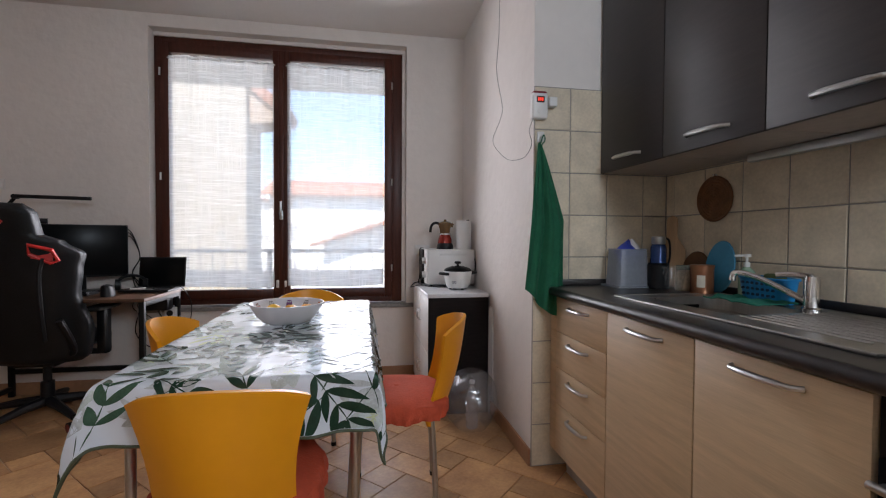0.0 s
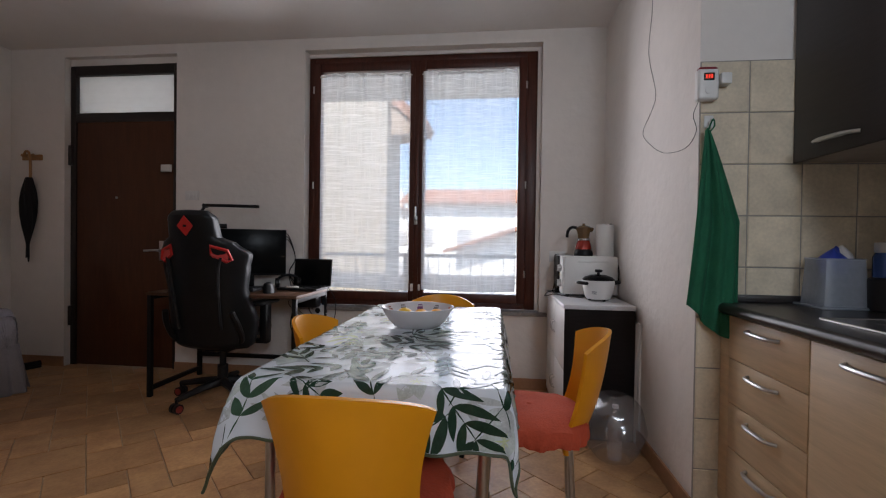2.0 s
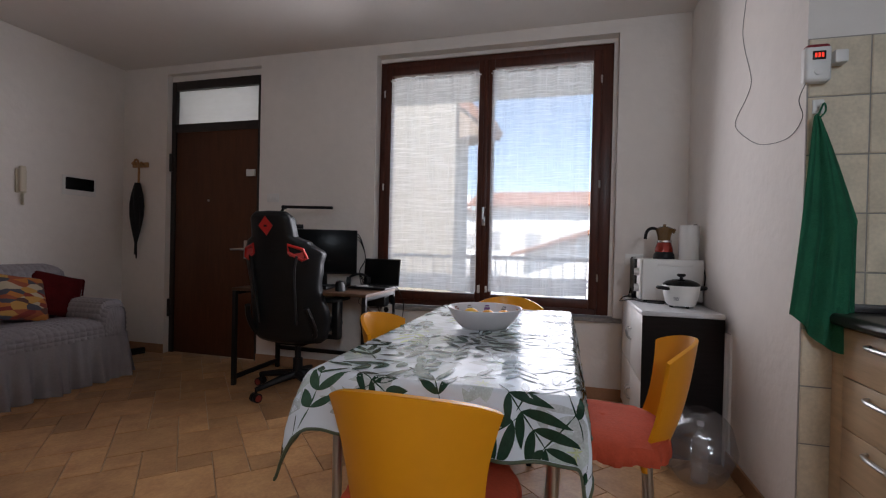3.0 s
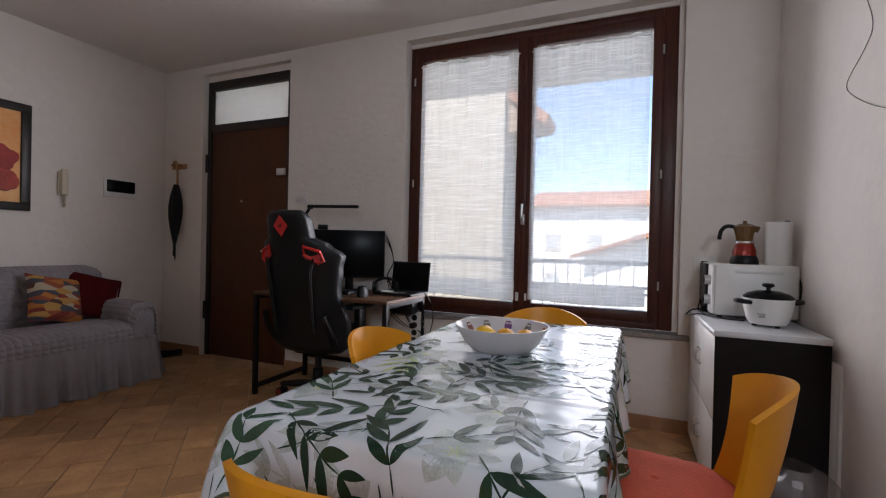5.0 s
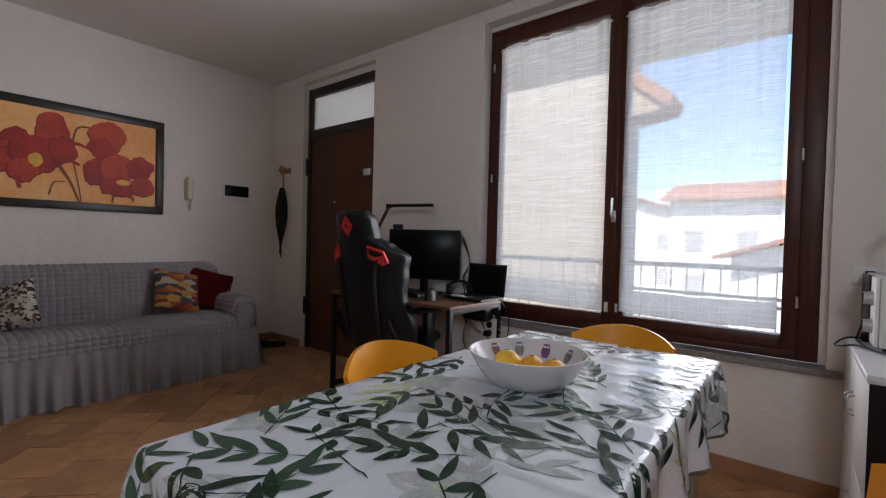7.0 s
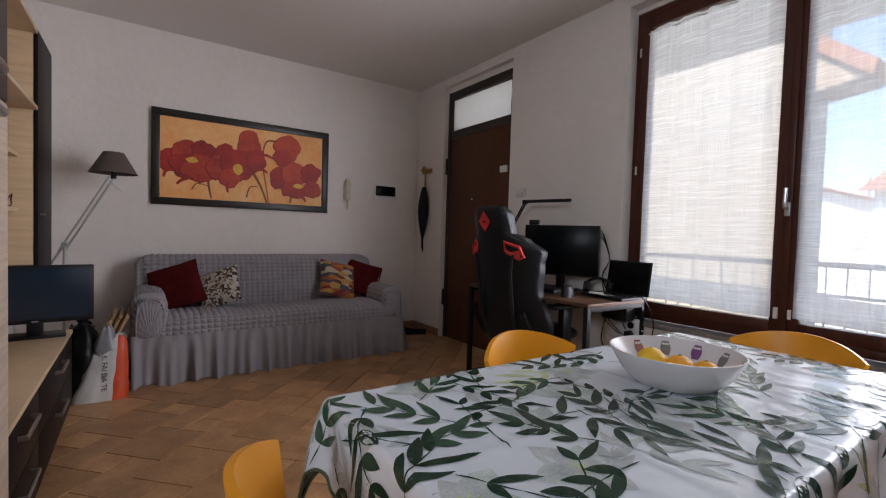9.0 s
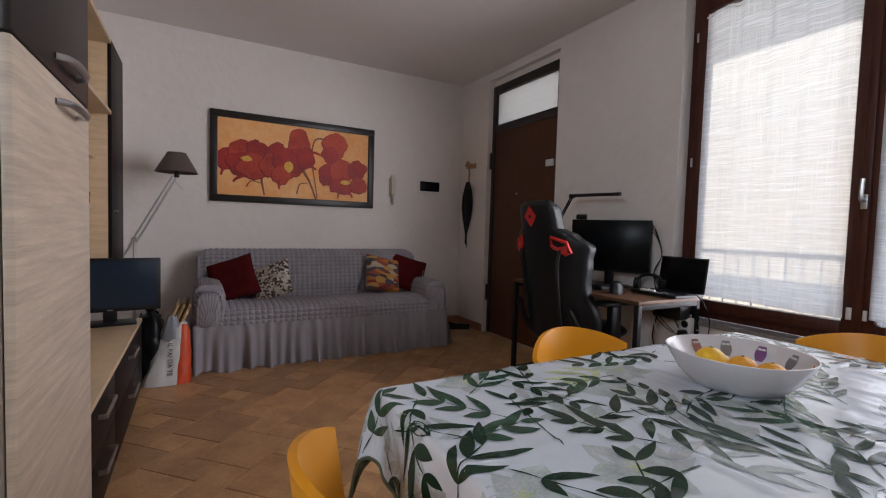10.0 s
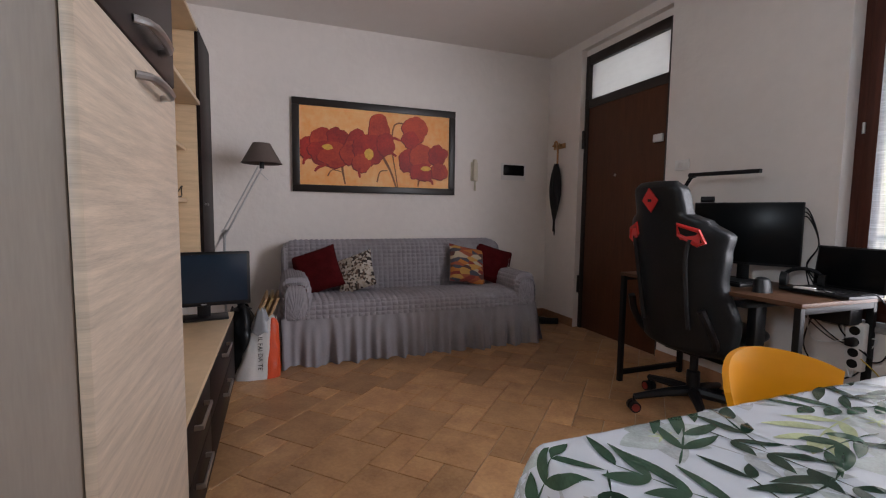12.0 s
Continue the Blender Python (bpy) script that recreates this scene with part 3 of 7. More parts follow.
def cloth(a, b, lift=0.0):
    """Where a point of the flat tablecloth, a and b metres from its middle, comes to lie."""
    dx, dy = max(abs(a) - HW, 0.0), max(abs(b) - HL, 0.0)
    sx, sy = math.copysign(1, a), math.copysign(1, b)
    fall = math.hypot(dx, dy)
    soft = min(1.0, fall / 0.05)
    out_x = 0.012 * (1 - math.exp(-dx / 0.012)) + dx * (0.10 + 0.10 * min(dy / 0.15, 1))
    out_y = 0.012 * (1 - math.exp(-dy / 0.012)) + dy * (0.10 + 0.08 * min(dx / 0.15, 1))
    wav = soft * min(fall / 0.12, 1.2)
    if dx > 0:
        out_x += wav * (0.011 * math.sin(b * 24 + sx) + 0.007 * math.sin(b * 47 + 2)) * (1 - min(dy / 0.06, 1) * 0.7)
    if dy > 0:
        out_y += wav * (0.010 * math.sin(a * 21 + sy * 2) + 0.006 * math.sin(a * 43)) * (1 - min(dx / 0.06, 1) * 0.7)
    pinch = min(dx, dy)
    out_x += 0.10 * pinch * math.sin(fall * 22)
    z = -fall * (0.97 + 0.05 * min(pinch / 0.12, 1)) + 0.010 * (1 - math.exp(-fall / 0.010))
    if sx < 0 and sy < 0 and pinch > 0:
        z -= 0.05 * min(pinch / 0.12, 1)
        out_x += 0.045 * min(pinch / 0.12, 1)
    flat = 1 - soft
    crease = 0.0
    for q, c0, w in ((b, -0.36, 0.010), (b, -0.02, 0.010), (b, 0.33, 0.012), (a, 0.02, 0.008), (b, 0.52, 0.016)):
        crease += 0.0035 * math.exp(-((q - c0) / w) ** 2)
    ripple = 0.0016 * noise.noise((a * 9, b * 26, 3.1)) + 0.0022 * noise.noise((a * 3, b * 7, 8.4)) + 0.0010 * noise.noise((a * 30, b * 60, 1.0))
    z += flat * (crease + ripple * (1.2 if b > -0.2 else 0.7))
    ca, cb = max(-HW, min(HW, a)), max(-HL, min(HL, b))
    n = Vector((sx * dx, sy * dy, 0)).normalized() if fall > 0.012 else Vector((0, 0, 1))
    return Vector((TX + ca + sx * out_x, TY + cb + sy * out_y, TZ + 0.001 + z)) + lift * n


def plastic_print(name, colour):
    return mat(name, colour, 0.17, spec=0.36, vary=0.35, scale=22, bump=0.04, bump_scale=40)


CLOTH = mat("glossy white oilcloth", (0.71, 0.75, 0.81), 0.17, spec=0.36, vary=0.03, scale=6, bump=0.05, bump_scale=30)
PRINTS = [plastic_print("dark green print", (0.016, 0.046, 0.027)), plastic_print("grey print", (0.34, 0.38, 0.39)),
          plastic_print("lime print", (0.52, 0.58, 0.34)), plastic_print("pale petal print", (0.52, 0.58, 0.57)), plastic_print("mid green print", (0.045, 0.095, 0.06)), plastic_print("pale grey print", (0.50, 0.53, 0.54))]
OVER_X, OVER_Y = 0.185, 0.172
AX, AY = HW + OVER_X, HL + OVER_Y
tc = thing("tablecloth", "glossy white oilcloth printed with green leaves, draped over the table", "tablecloth")


def steps(edge, over, n, m):
    """Positions across the cloth, closer together round the table's edge."""
    inner = [-edge + 2 * edge * k / n for k in range(n + 1)]
    outer = [edge + over * (k / m) ** 1.3 for k in range(1, m + 1)]
    return [-q for q in reversed(outer)] + inner + outer


us, vs = steps(HW, OVER_X, 60, 16), steps(HL, OVER_Y, 120, 16)
bm = bmesh.new()
grid = [[bm.verts.new(cloth(a, b)) for b in vs] for a in us]
for i in range(len(us) - 1):
    for j in range(len(vs) - 1):
        bm.faces.new((grid[i][j], grid[i + 1][j], grid[i + 1][j + 1], grid[i][j + 1]))
part("cloth", bm, CLOTH, tc)
ring = [(a, -AY) for a in us] + [(AX, b) for b in vs[1:]] + [(a, AY) for a in us[::-1][1:]] + [(-AX, b) for b in vs[::-1][1:-1]]
part("hem_band", tube(bmesh.new(), [cloth(a, b) for a, b in ring], 0.0045, 6, closed=True), mat("olive hem", (0.075, 0.09, 0.05), 0.4), tc, "olive green bound edge")
rnd = random.Random(11)
leaf_bms = [bmesh.new() for _ in PRINTS]
taken = []


def free(a, b, gap):
    """Whether no other dark leaf lies about this spot."""
    if any((a - p) ** 2 + (b - q) ** 2 < gap * gap for p, q in taken):
        return False
    taken.append((a, b))
    return True


def print_leaf(k, a, b, ang, length, width, bend, lift):
    """One printed leaf, pointed at both ends, laid on the cloth."""
    ca, sa = math.cos(ang), math.sin(ang)
    bm, rows, n = leaf_bms[k], [], 9
    for i in range(n + 1):
        u = i / n
        w = width * (math.sin(math.pi * u ** 0.8) ** 0.9) * 0.5 + 0.0004
        x, off = u * length, bend * length * u * u
        row = []
        for s in (-1, 0, 1):
            px, py = x, off + s * w
            qa, qb = a + ca * px - sa * py, b + sa * px + ca * py
            qa, qb = max(0.006 - AX, min(AX - 0.006, qa)), max(0.006 - AY, min(AY - 0.006, qb))
            row.append(cloth(qa, qb, lift))
        rows.append([bm.verts.new(p) for p in row])
    for r0, r1 in zip(rows, rows[1:]):
        for s in (0, 1):
            bm.faces.new((r0[s], r0[s + 1], r1[s + 1], r1[s]))


def spray(k, a, b, ang, count, slim_size, broad_size, gap, lift):
    """A bowed stem with slim leaves along one side and broad ones along the other."""
    bend = rnd.uniform(-0.7, 0.7)
    step = 0.052
    x, y, th = a, b, ang
    flip = rnd.choice((-1, 1))
    for i in range(count):
        grow = 0.72 + 0.38 * math.sin(math.pi * (i + 0.7) / count)
        print_leaf(k, x, y, th, step * 1.05, 0.0032, 0.0, lift)
        x, y = x + math.cos(th) * step, y + math.sin(th) * step
        for sd, size, wide in ((flip, slim_size, rnd.uniform(0.19, 0.24)), (-flip, broad_size, rnd.uniform(0.20, 0.27) if broad_size > 0.085 else rnd.uniform(0.38, 0.47))):
            la, length = th + sd * rnd.uniform(0.60, 0.85), size * grow * rnd.uniform(0.9, 1.08)
            if gap and not free(x + math.cos(la) * length * 0.55, y + math.sin(la) * length * 0.55, gap):
                continue
            print_leaf(k, x, y, la, length, length * wide, -sd * 0.12, lift)
        th += bend / count
    if not gap or free(x + math.cos(th) * slim_size * 0.45, y + math.sin(th) * slim_size * 0.45, gap):
        print_leaf(k, x, y, th, slim_size * 0.85, slim_size * 0.24, 0.06, lift)


def scatter(nx, ny):
    out = [(-AX + (i + 0.5 + rnd.uniform(-0.42, 0.42)) * 2 * AX / nx, -AY + (j + 0.5 + rnd.uniform(-0.42, 0.42)) * 2 * AY / ny) for i in range(nx) for j in range(ny)]
    rnd.shuffle(out)
    return out


for a, b in scatter(4, 7):                      # pale watercolour flowers
    ang = rnd.uniform(0, math.tau)
    for p in range(6):
        pa = ang + p * math.tau / 6 + rnd.uniform(-0.2, 0.2)
        length = rnd.uniform(0.070, 0.10)
        print_leaf(3 if p % 3 else 5, a, b, pa, length, length * rnd.uniform(0.58, 0.72), 0.0, 0.0004 + 0.00007 * p)
        for v in (-0.16, 0.0, 0.16):
            print_leaf(5, a, b, pa + v, length * 0.8, 0.0013, 0.0, 0.0010)
    for p in range(7):
        print_leaf(2, a, b, ang + p * 0.9, 0.026, 0.004, 0, 0.0011)
for a, b in scatter(5, 8):                      # grey and lime shadows of leaves
    k = rnd.choice((1, 5, 5, 2))
    spray(k, a, b, rnd.uniform(0, math.tau), rnd.choice((2, 3)), 0.095, 0.06 if k != 2 else 0.09, 0.0, 0.0013)
for a, b in scatter(8, 13):                     # dark sprays
    spray(rnd.choice((0, 0, 0, 4)), a, b, rnd.uniform(0, math.tau), rnd.choice((3, 4, 4)), rnd.uniform(0.088, 0.115), rnd.choice((0.056, 0.062, 0.09)), 0.035, 0.0017)
for k in range(9):                              # large leaves along the front overhang
    spray(0, -AX + 0.03 + k * 0.125, -HL - rnd.uniform(0.0, 0.12), rnd.uniform(-2.6, -0.5), 3, 0.12, 0.075, 0.030, 0.0017)
for bm, m, nm in zip(leaf_bms, PRINTS, ("dark green", "grey", "lime green", "pale petal", "mid green", "pale grey")):
    tagged(part("leaf_print", bm, m, tc, nm + " leaf print"), kind="stuff")

# ---- bowl of fruit ----
BX, BY = 0.138, 4.862
bowl = thing("fruit_bowl", "round white melamine bowl with small printed owls", "bowl", (BX, BY, 0.751))
BOWL = mat("white melamine", (0.68, 0.66, 0.68), 0.2, vary=0.03)
part("shell", lathe(bmesh.new(), [(0.0, 0.004), (0.085, 0.004), (0.092, 0.0), (0.102, 0.004), (0.128, 0.03), (0.147, 0.062), (0.158, 0.082), (0.1585, 0.085), (0.155, 0.085), (0.143, 0.062), (0.123, 0.032), (0.10, 0.010), (0.0, 0.009)], 48), BOWL, bowl)
for ang, col in ((62, (0.18, 0.17, 0.18)), (95, (0.20, 0.08, 0.22)), (128, (0.25, 0.22, 0.2)), (25, (0.55, 0.14, 0.04)), (160, (0.30, 0.12, 0.10))):
    t = radians(ang)
    m = mat("owl print", col, 0.25)
    def owl(u, v, t=t):
        a = t + (u - 0.5) * 0.16 * (0.75 + 0.5 * math.sin(math.pi * min(1, v * 1.1)))
        r = 0.1285 + 0.0215 * v - 0.002
        return (r * math.cos(a), r * math.sin(a), 0.038 + 0.036 * v)
    part("owl_print", sheet(bmesh.new(), owl, 6, 6, 0.0008), m, bowl, "small owl print")
    for s in (-1, 1):
        e = t + s * 0.032
        part("owl_eye", lathe(bmesh.new(), [(0, -0.0015), (0.005, -0.001), (0.005, 0.001), (0, 0.0015)], 10), BOWL, bowl).matrix_basis = look((0.1425 * math.cos(e), 0.1425 * math.sin(e), 0.065), (0, 0, 0.08))


def fruit(name, label, m, p, r, squash, tip):
    bm = bmesh.new()
    bmesh.ops.create_uvsphere(bm, u_segments=24, v_segments=16, radius=r)
    for v in bm.verts:
        v.co.z *= squash
        v.co += v.co.normalized() * 0.0010 * noise.noise(v.co * 60)
        if tip and v.co.x > r * 0.8:
            v.co.x += (v.co.x - r * 0.8) * 1.3
    f = thing(name, label, "fruit", p, rnd.uniform(0, 360), group="fruit in the bowl")
    part("skin", bm, m, f)
    part("stem_scar", lathe(bmesh.new(), [(0, r * squash + 0.0015), (0.004, r * squash + 0.001), (0.005, r * squash - 0.003)], 8), mat("stem scar", (0.12, 0.14, 0.04), 0.7), f)


ORANGE = mat("orange peel", (0.85, 0.38, 0.03), 0.42, vary=0.08, scale=20, bump=0.25, bump_scale=260)
LEMON = mat("lemon peel", (0.86, 0.50, 0.03), 0.40, vary=0.08, scale=20, bump=0.2, bump_scale=220)
fruit("lemon", "ripe yellow lemon in the white bowl", LEMON, (BX - 0.055, BY - 0.015, 0.751 + 0.045), 0.036, 0.95, True)
fruit("orange", "ripe orange in the white bowl", ORANGE, (BX + 0.016, BY - 0.005, 0.751 + 0.043), 0.033, 0.95, False)
fruit("orange", "ripe orange in the white bowl", ORANGE, (BX + 0.085, BY - 0.018, 0.751 + 0.046), 0.034, 0.95, False)

# ---- chairs ----
chair = thing("dining_chair", "yellow plastic dining chair with a red seat cushion", "chair", group="chairs round the table")


def chair_back(u, v):
    s = 2 * u - 1
    wide = 0.160 + 0.004 * math.cos(v * 5) + 0.044 * v ** 2.0
    x = s * wide
    sag = (0.085 + 0.02 * v) * (1 - s * s)
    y = -0.175 - 0.028 * v - sag + 0.045 * (1 - v) ** 3
    z = 0.405 + v * (0.348 + 0.040 * (1 - s * s) - 0.012 * abs(s) ** 6)
    return (x, y, z)


def chair_seat(u, v):
    a = u * math.tau
    c, s = math.cos(a), math.sin(a)
    k = 1 / (abs(c) ** 3.5 + abs(s) ** 3.5) ** (1 / 3.5)
    return (0.200 * k * c * v, 0.200 * k * s * v - 0.01, 0.430 + 0.012 * v ** 4 - 0.02 * (v > 0.95))


part("backrest", sheet(bmesh.new(), chair_back, 28, 24, 0.013), YELLOW, chair)
part("seat", sheet(bmesh.new(), chair_seat, 40, 10, 0.012, wrap=True), YELLOW, chair)


def cushion(u, v):
    a = u * math.tau
    c, s = math.cos(a), math.sin(a)
    k = 1 / (abs(c) ** 3.2 + abs(s) ** 3.2) ** (1 / 3.2)
    r = 0.212 * min(1.0, v / 0.72) if v < 0.72 else 0.212 + 0.006 * math.sin((v - 0.72) * 10)
    if v < 0.72:
        z = 0.482 - 0.022 * (v / 0.72) ** 5 + 0.003 * noise.noise((c * v * 3, s * v * 3, 4))
    else:
        z = 0.460 - (v - 0.72) / 0.28 * 0.055 + 0.006 * math.sin(a * 9)
        r += 0.006 * math.sin(a * 34) * (v - 0.72) / 0.28 + 0.004 * math.sin(a * 15 + 1)
    return (r * k * c, r * k * s - 0.005, z)


part("seat_cushion", sheet(bmesh.new(), cushion, 120, 26, 0.004, wrap=True), RED_CLOTH, chair, "orange-red fabric cushion cover with gathered sides")
for sx in (-1, 1):
    for sy in (-1, 1):
        part("leg", tube(bmesh.new(), smooth_line([(sx * 0.145, sy * 0.14, 0.43), (sx * 0.155, sy * 0.155, 0.38), (sx * 0.165, sy * 0.175, 0.0)], 5), 0.0115, 10), SATIN, chair)
        part("leg_socket", R((sx * 0.150, sy * 0.148, 0.37), (sx * 0.145, sy * 0.14, 0.425), 0.016, 0.022), YELLOW, chair)
        part("foot_cap", R((sx * 0.165, sy * 0.175, 0.0), (sx * 0.1645, sy * 0.174, 0.02), 0.014), BLACK_PL, chair)
copy_thing(chair, pose(0.150, 5.42, 0, 0, 0, 180))
copy_thing(chair, pose(-0.065, 4.768, 0, 0, 0, -90))
copy_thing(chair, pose(0.605, 4.715, 0, 0, 0, 84))
chair.matrix_basis = pose(0.140, 4.115, 0, 0, 0, 0)

# ---- small cabinet with the microwave ----
CX0, CX1, CY0, CY1, CZ = 0.876, 1.256, 5.556, 6.375, 0.746
cab = thing("sideboard", "small dark sideboard with four white doors and a white top", "cabinet")
part("body", B((CX0 + 0.016, CY0, 0.0), (CX1, CY1, CZ), 0.002), WENGE, cab)
part("end_panel", B((CX0 - 0.001, CY0 - 0.004, 0.0), (CX1 + 0.01, CY0 + 0.0035, CZ)), WENGE, cab)
part("top_board", B((CX0 - 0.008, CY0 - 0.012, CZ), (CX1 + 0.012, CY1 + 0.01, CZ + 0.026), 0.003), mat("marbled white laminate", (0.62, 0.62, 0.64), 0.3, vary=0.1, scale=9), cab, "pale marbled top board")
for k, (y0, y1) in enumerate(((CY0 + 0.004, (CY0 + CY1) / 2 - 0.002), ((CY0 + CY1) / 2 + 0.002, CY1 - 0.004))):
    for z0, z1 in ((0.04, 0.372), (0.378, CZ - 0.004)):
        d = part("door", B((CX0, y0, z0), (CX0 + 0.015, y1, z1), 0.002), WHITE_LAM, cab)
        ky = y1 - 0.03 if k == 0 else y0 + 0.03
        bow_handle("handle", d, (CX0, ky, z1 - 0.20), (CX0, ky, z1 - 0.13), (-1, 0, 0), 0.004, 0.018)
board = thing("folded_panel", "white board leaning between sideboard and wall", "board")
part("panel", B((1.2675, 5.52, 0.0), (1.2710, 6.30, 0.66), 0.002), WHITE_LAM, board)
part("edge_strip", B((1.2715, 5.49, 0.088), (1.2830, 6.28, 0.68), 0.002), WHITE_LAM, board)

MZ = CZ + 0.0265
mw = thing("microwave_oven", "white microwave oven with two round knobs", "microwave", (0.026, 0, MZ))
part("casing", B((0.905, 5.955, 0.014), (1.250, 6.385, 0.268), 0.008), WHITE_PL, mw)
part("door", B((0.893, 6.08, 0.018), (0.905, 6.382, 0.264), 0.004), SCREEN, mw, "dark glass door")
part("control_panel", B((0.893, 5.958, 0.018), (0.905, 6.078, 0.264), 0.004), WHITE_PL, mw)
for z in (0.085, 0.185):
    k = part("knob", R((0.893, 6.015, z), (0.868, 6.015, z), 0.026, 0.022, 24), SATIN, mw, "silver knob")
    part("pointer", B((0.864, 6.012, z - 0.018), (0.869, 6.018, z + 0.018), 0.001), BLACK_PL, k)
for x in (0.93, 1.20):
    for y in (5.98, 6.36):
        part("foot", R((x, y, 0), (x, y, 0.016), 0.012), BLACK_PL, mw)
part("side_emboss", B((0.99, 5.951, 0.225), (1.19, 5.957, 0.245), 0.004), WHITE_PL, mw)

cook = thing("rice_cooker", "small white rice cooker with a black lid", "rice cooker", (1.112, 5.785, MZ))
part("body", lathe(bmesh.new(), [(0.055, 0.012), (0.070, 0.012), (0.080, 0.03), (0.091, 0.075), (0.097, 0.122), (0.096, 0.126), (0.090, 0.126), (0.085, 0.10)], 40), WHITE_PL, cook)
part("lid", lathe(bmesh.new(), [(0.094, 0.126), (0.096, 0.132), (0.080, 0.146), (0.045, 0.158), (0.0, 0.162)], 40), SCREEN, cook, "black glass lid")
part("lid_knob", lathe(bmesh.new(), [(0.010, 0.160), (0.008, 0.172), (0.022, 0.178), (0.024, 0.186), (0.018, 0.192), (0.0, 0.193)], 20), BLACK_PL, cook)
for a in (200, 15):
    c, s = math.cos(radians(a)), math.sin(radians(a))
    part("side_handle", tube(bmesh.new(), smooth_line([(0.088 * c + 0.025 * s, 0.088 * s - 0.025 * c, 0.108), (0.130 * c + 0.018 * s, 0.130 * s - 0.018 * c, 0.112), (0.130 * c - 0.018 * s, 0.130 * s + 0.018 * c, 0.112), (0.088 * c - 0.025 * s, 0.088 * s + 0.025 * c, 0.108)]), 0.010, 8), BLACK_PL, cook)
for a in (60, 180, 300):
    part("foot", R((0.05 * math.cos(radians(a)), 0.05 * math.sin(radians(a)), 0), (0.05 * math.cos(radians(a)), 0.05 * math.sin(radians(a)), 0.014), 0.010), BLACK_PL, cook)
GREY_PRINT = mat("grey label print", (0.28, 0.28, 0.29), 0.6)
for k, (w, z) in enumerate(((0.030, 0.060), (0.030, 0.055), (0.026, 0.050), (0.03, 0.045))):
    def bar(u, v, w=w, z=z):
        a = radians(-118) + (u - 0.5) * w / 0.088
        r = 0.0805 + 0.0112 * (z + v * 0.003 - 0.03) / 0.045
        return (r * math.cos(a), r * math.sin(a), z + 0.003 * v)
    part("label_bar", sheet(bmesh.new(), bar, 6, 1, -0.0006), GREY_PRINT, cook)

TOPM = MZ + 0.268
moka = thing("electric_moka_pot", "electric moka pot with red boiler and amber jug", "coffee maker", (1.080, 6.10, TOPM))
RED_MET = mat("red enamel", (0.30, 0.030, 0.018), 0.25, 0.3)
AMBER = mat("smoky amber plastic", (0.16, 0.09, 0.035), 0.15, vary=0.1)
part("base", lathe(bmesh.new(), [(0.062, 0.0), (0.064, 0.006), (0.060, 0.03), (0.052, 0.045), (0.0, 0.046)], 28), BLACK_PL, moka)
part("boiler", lathe(bmesh.new(), [(0.055, 0.045), (0.052, 0.07), (0.042, 0.10), (0.040, 0.105)], 10), RED_MET, moka, "red faceted boiler")
part("collar", lathe(bmesh.new(), [(0.040, 0.105), (0.042, 0.107), (0.042, 0.118), (0.038, 0.12)], 28), CHROME, moka)
part("jug", lathe(bmesh.new(), [(0.037, 0.12), (0.041, 0.15), (0.052, 0.185), (0.053, 0.19)], 10), AMBER, moka, "smoky amber jug")
part("lid", lathe(bmesh.new(), [(0.054, 0.19), (0.055, 0.193), (0.03, 0.206), (0.010, 0.21), (0.010, 0.222), (0.0, 0.224)], 20), AMBER, moka)
part("spout", tube(bmesh.new(), [(0.045, 0, 0.17), (0.062, 0, 0.192)], [0.014, 0.008], 8), AMBER, moka)
part("handle", tube(bmesh.new(), smooth_line([(-0.048, 0, 0.192), (-0.080, 0, 0.195), (-0.105, 0, 0.17), (-0.112, 0, 0.125)]), 0.010, 8), BLACK_PL, moka)
kettle = thing("kettle", "plain white plastic electric jug", "kettle", (1.208, 6.04, TOPM))
part("jug", lathe(bmesh.new(), [(0.056, 0.0), (0.058, 0.004), (0.058, 0.205), (0.056, 0.212), (0.0, 0.214)], 36), WHITE_PL, kettle)
part("handle", tube(bmesh.new(), smooth_line([(0.0, 0.055, 0.185), (0.0, 0.082, 0.175), (0.0, 0.085, 0.06), (0.0, 0.055, 0.04)]), 0.010, 8), WHITE_PL, kettle)
part("lid_tab", B((0.015, -0.045, 0.212), (0.035, -0.03, 0.218), 0.002), BLACK_PL, kettle)


def plate(name, label, a, b, holes, cat="socket"):
    """A wall plate with its inserts."""
    p = thing(name, label, cat)
    part("cover", B(a, b, 0.003), WHITE_PL, p)
    for k, (u0, u1) in enumerate(holes):
        x0, x1 = a[0] + (b[0] - a[0]) * u0, a[0] + (b[0] - a[0]) * u1
        part("insert", B((x0, a[1] - 0.003, a[2] + 0.02), (x1, a[1] + 0.002, b[2] - 0.02), 0.001), WHITE_PL if name == "light_switch" else BLACK_PL, p)
    return p


plate("wall_socket", "white wall socket plate with a black plug in it", (0.885, NORTH - 0.010, 0.985), (1.005, NORTH - 0.001, 1.065), ((0.35, 0.6),))
plate("light_switch", "white light switch plate by the door", (-2.10, NORTH - 0.010, 1.445), (-1.98, NORTH - 0.001, 1.52), ((0.12, 0.36), (0.38, 0.62), (0.64, 0.88)), cat="switch")


def cable(pts, r=0.003, m=None, label="loose black cable"):
    c = thing("cable", label, "cable")
    part("cord", tube(bmesh.new(), smooth_line(pts, 7), r, 6), m or BLACK_PL, c)
    return c


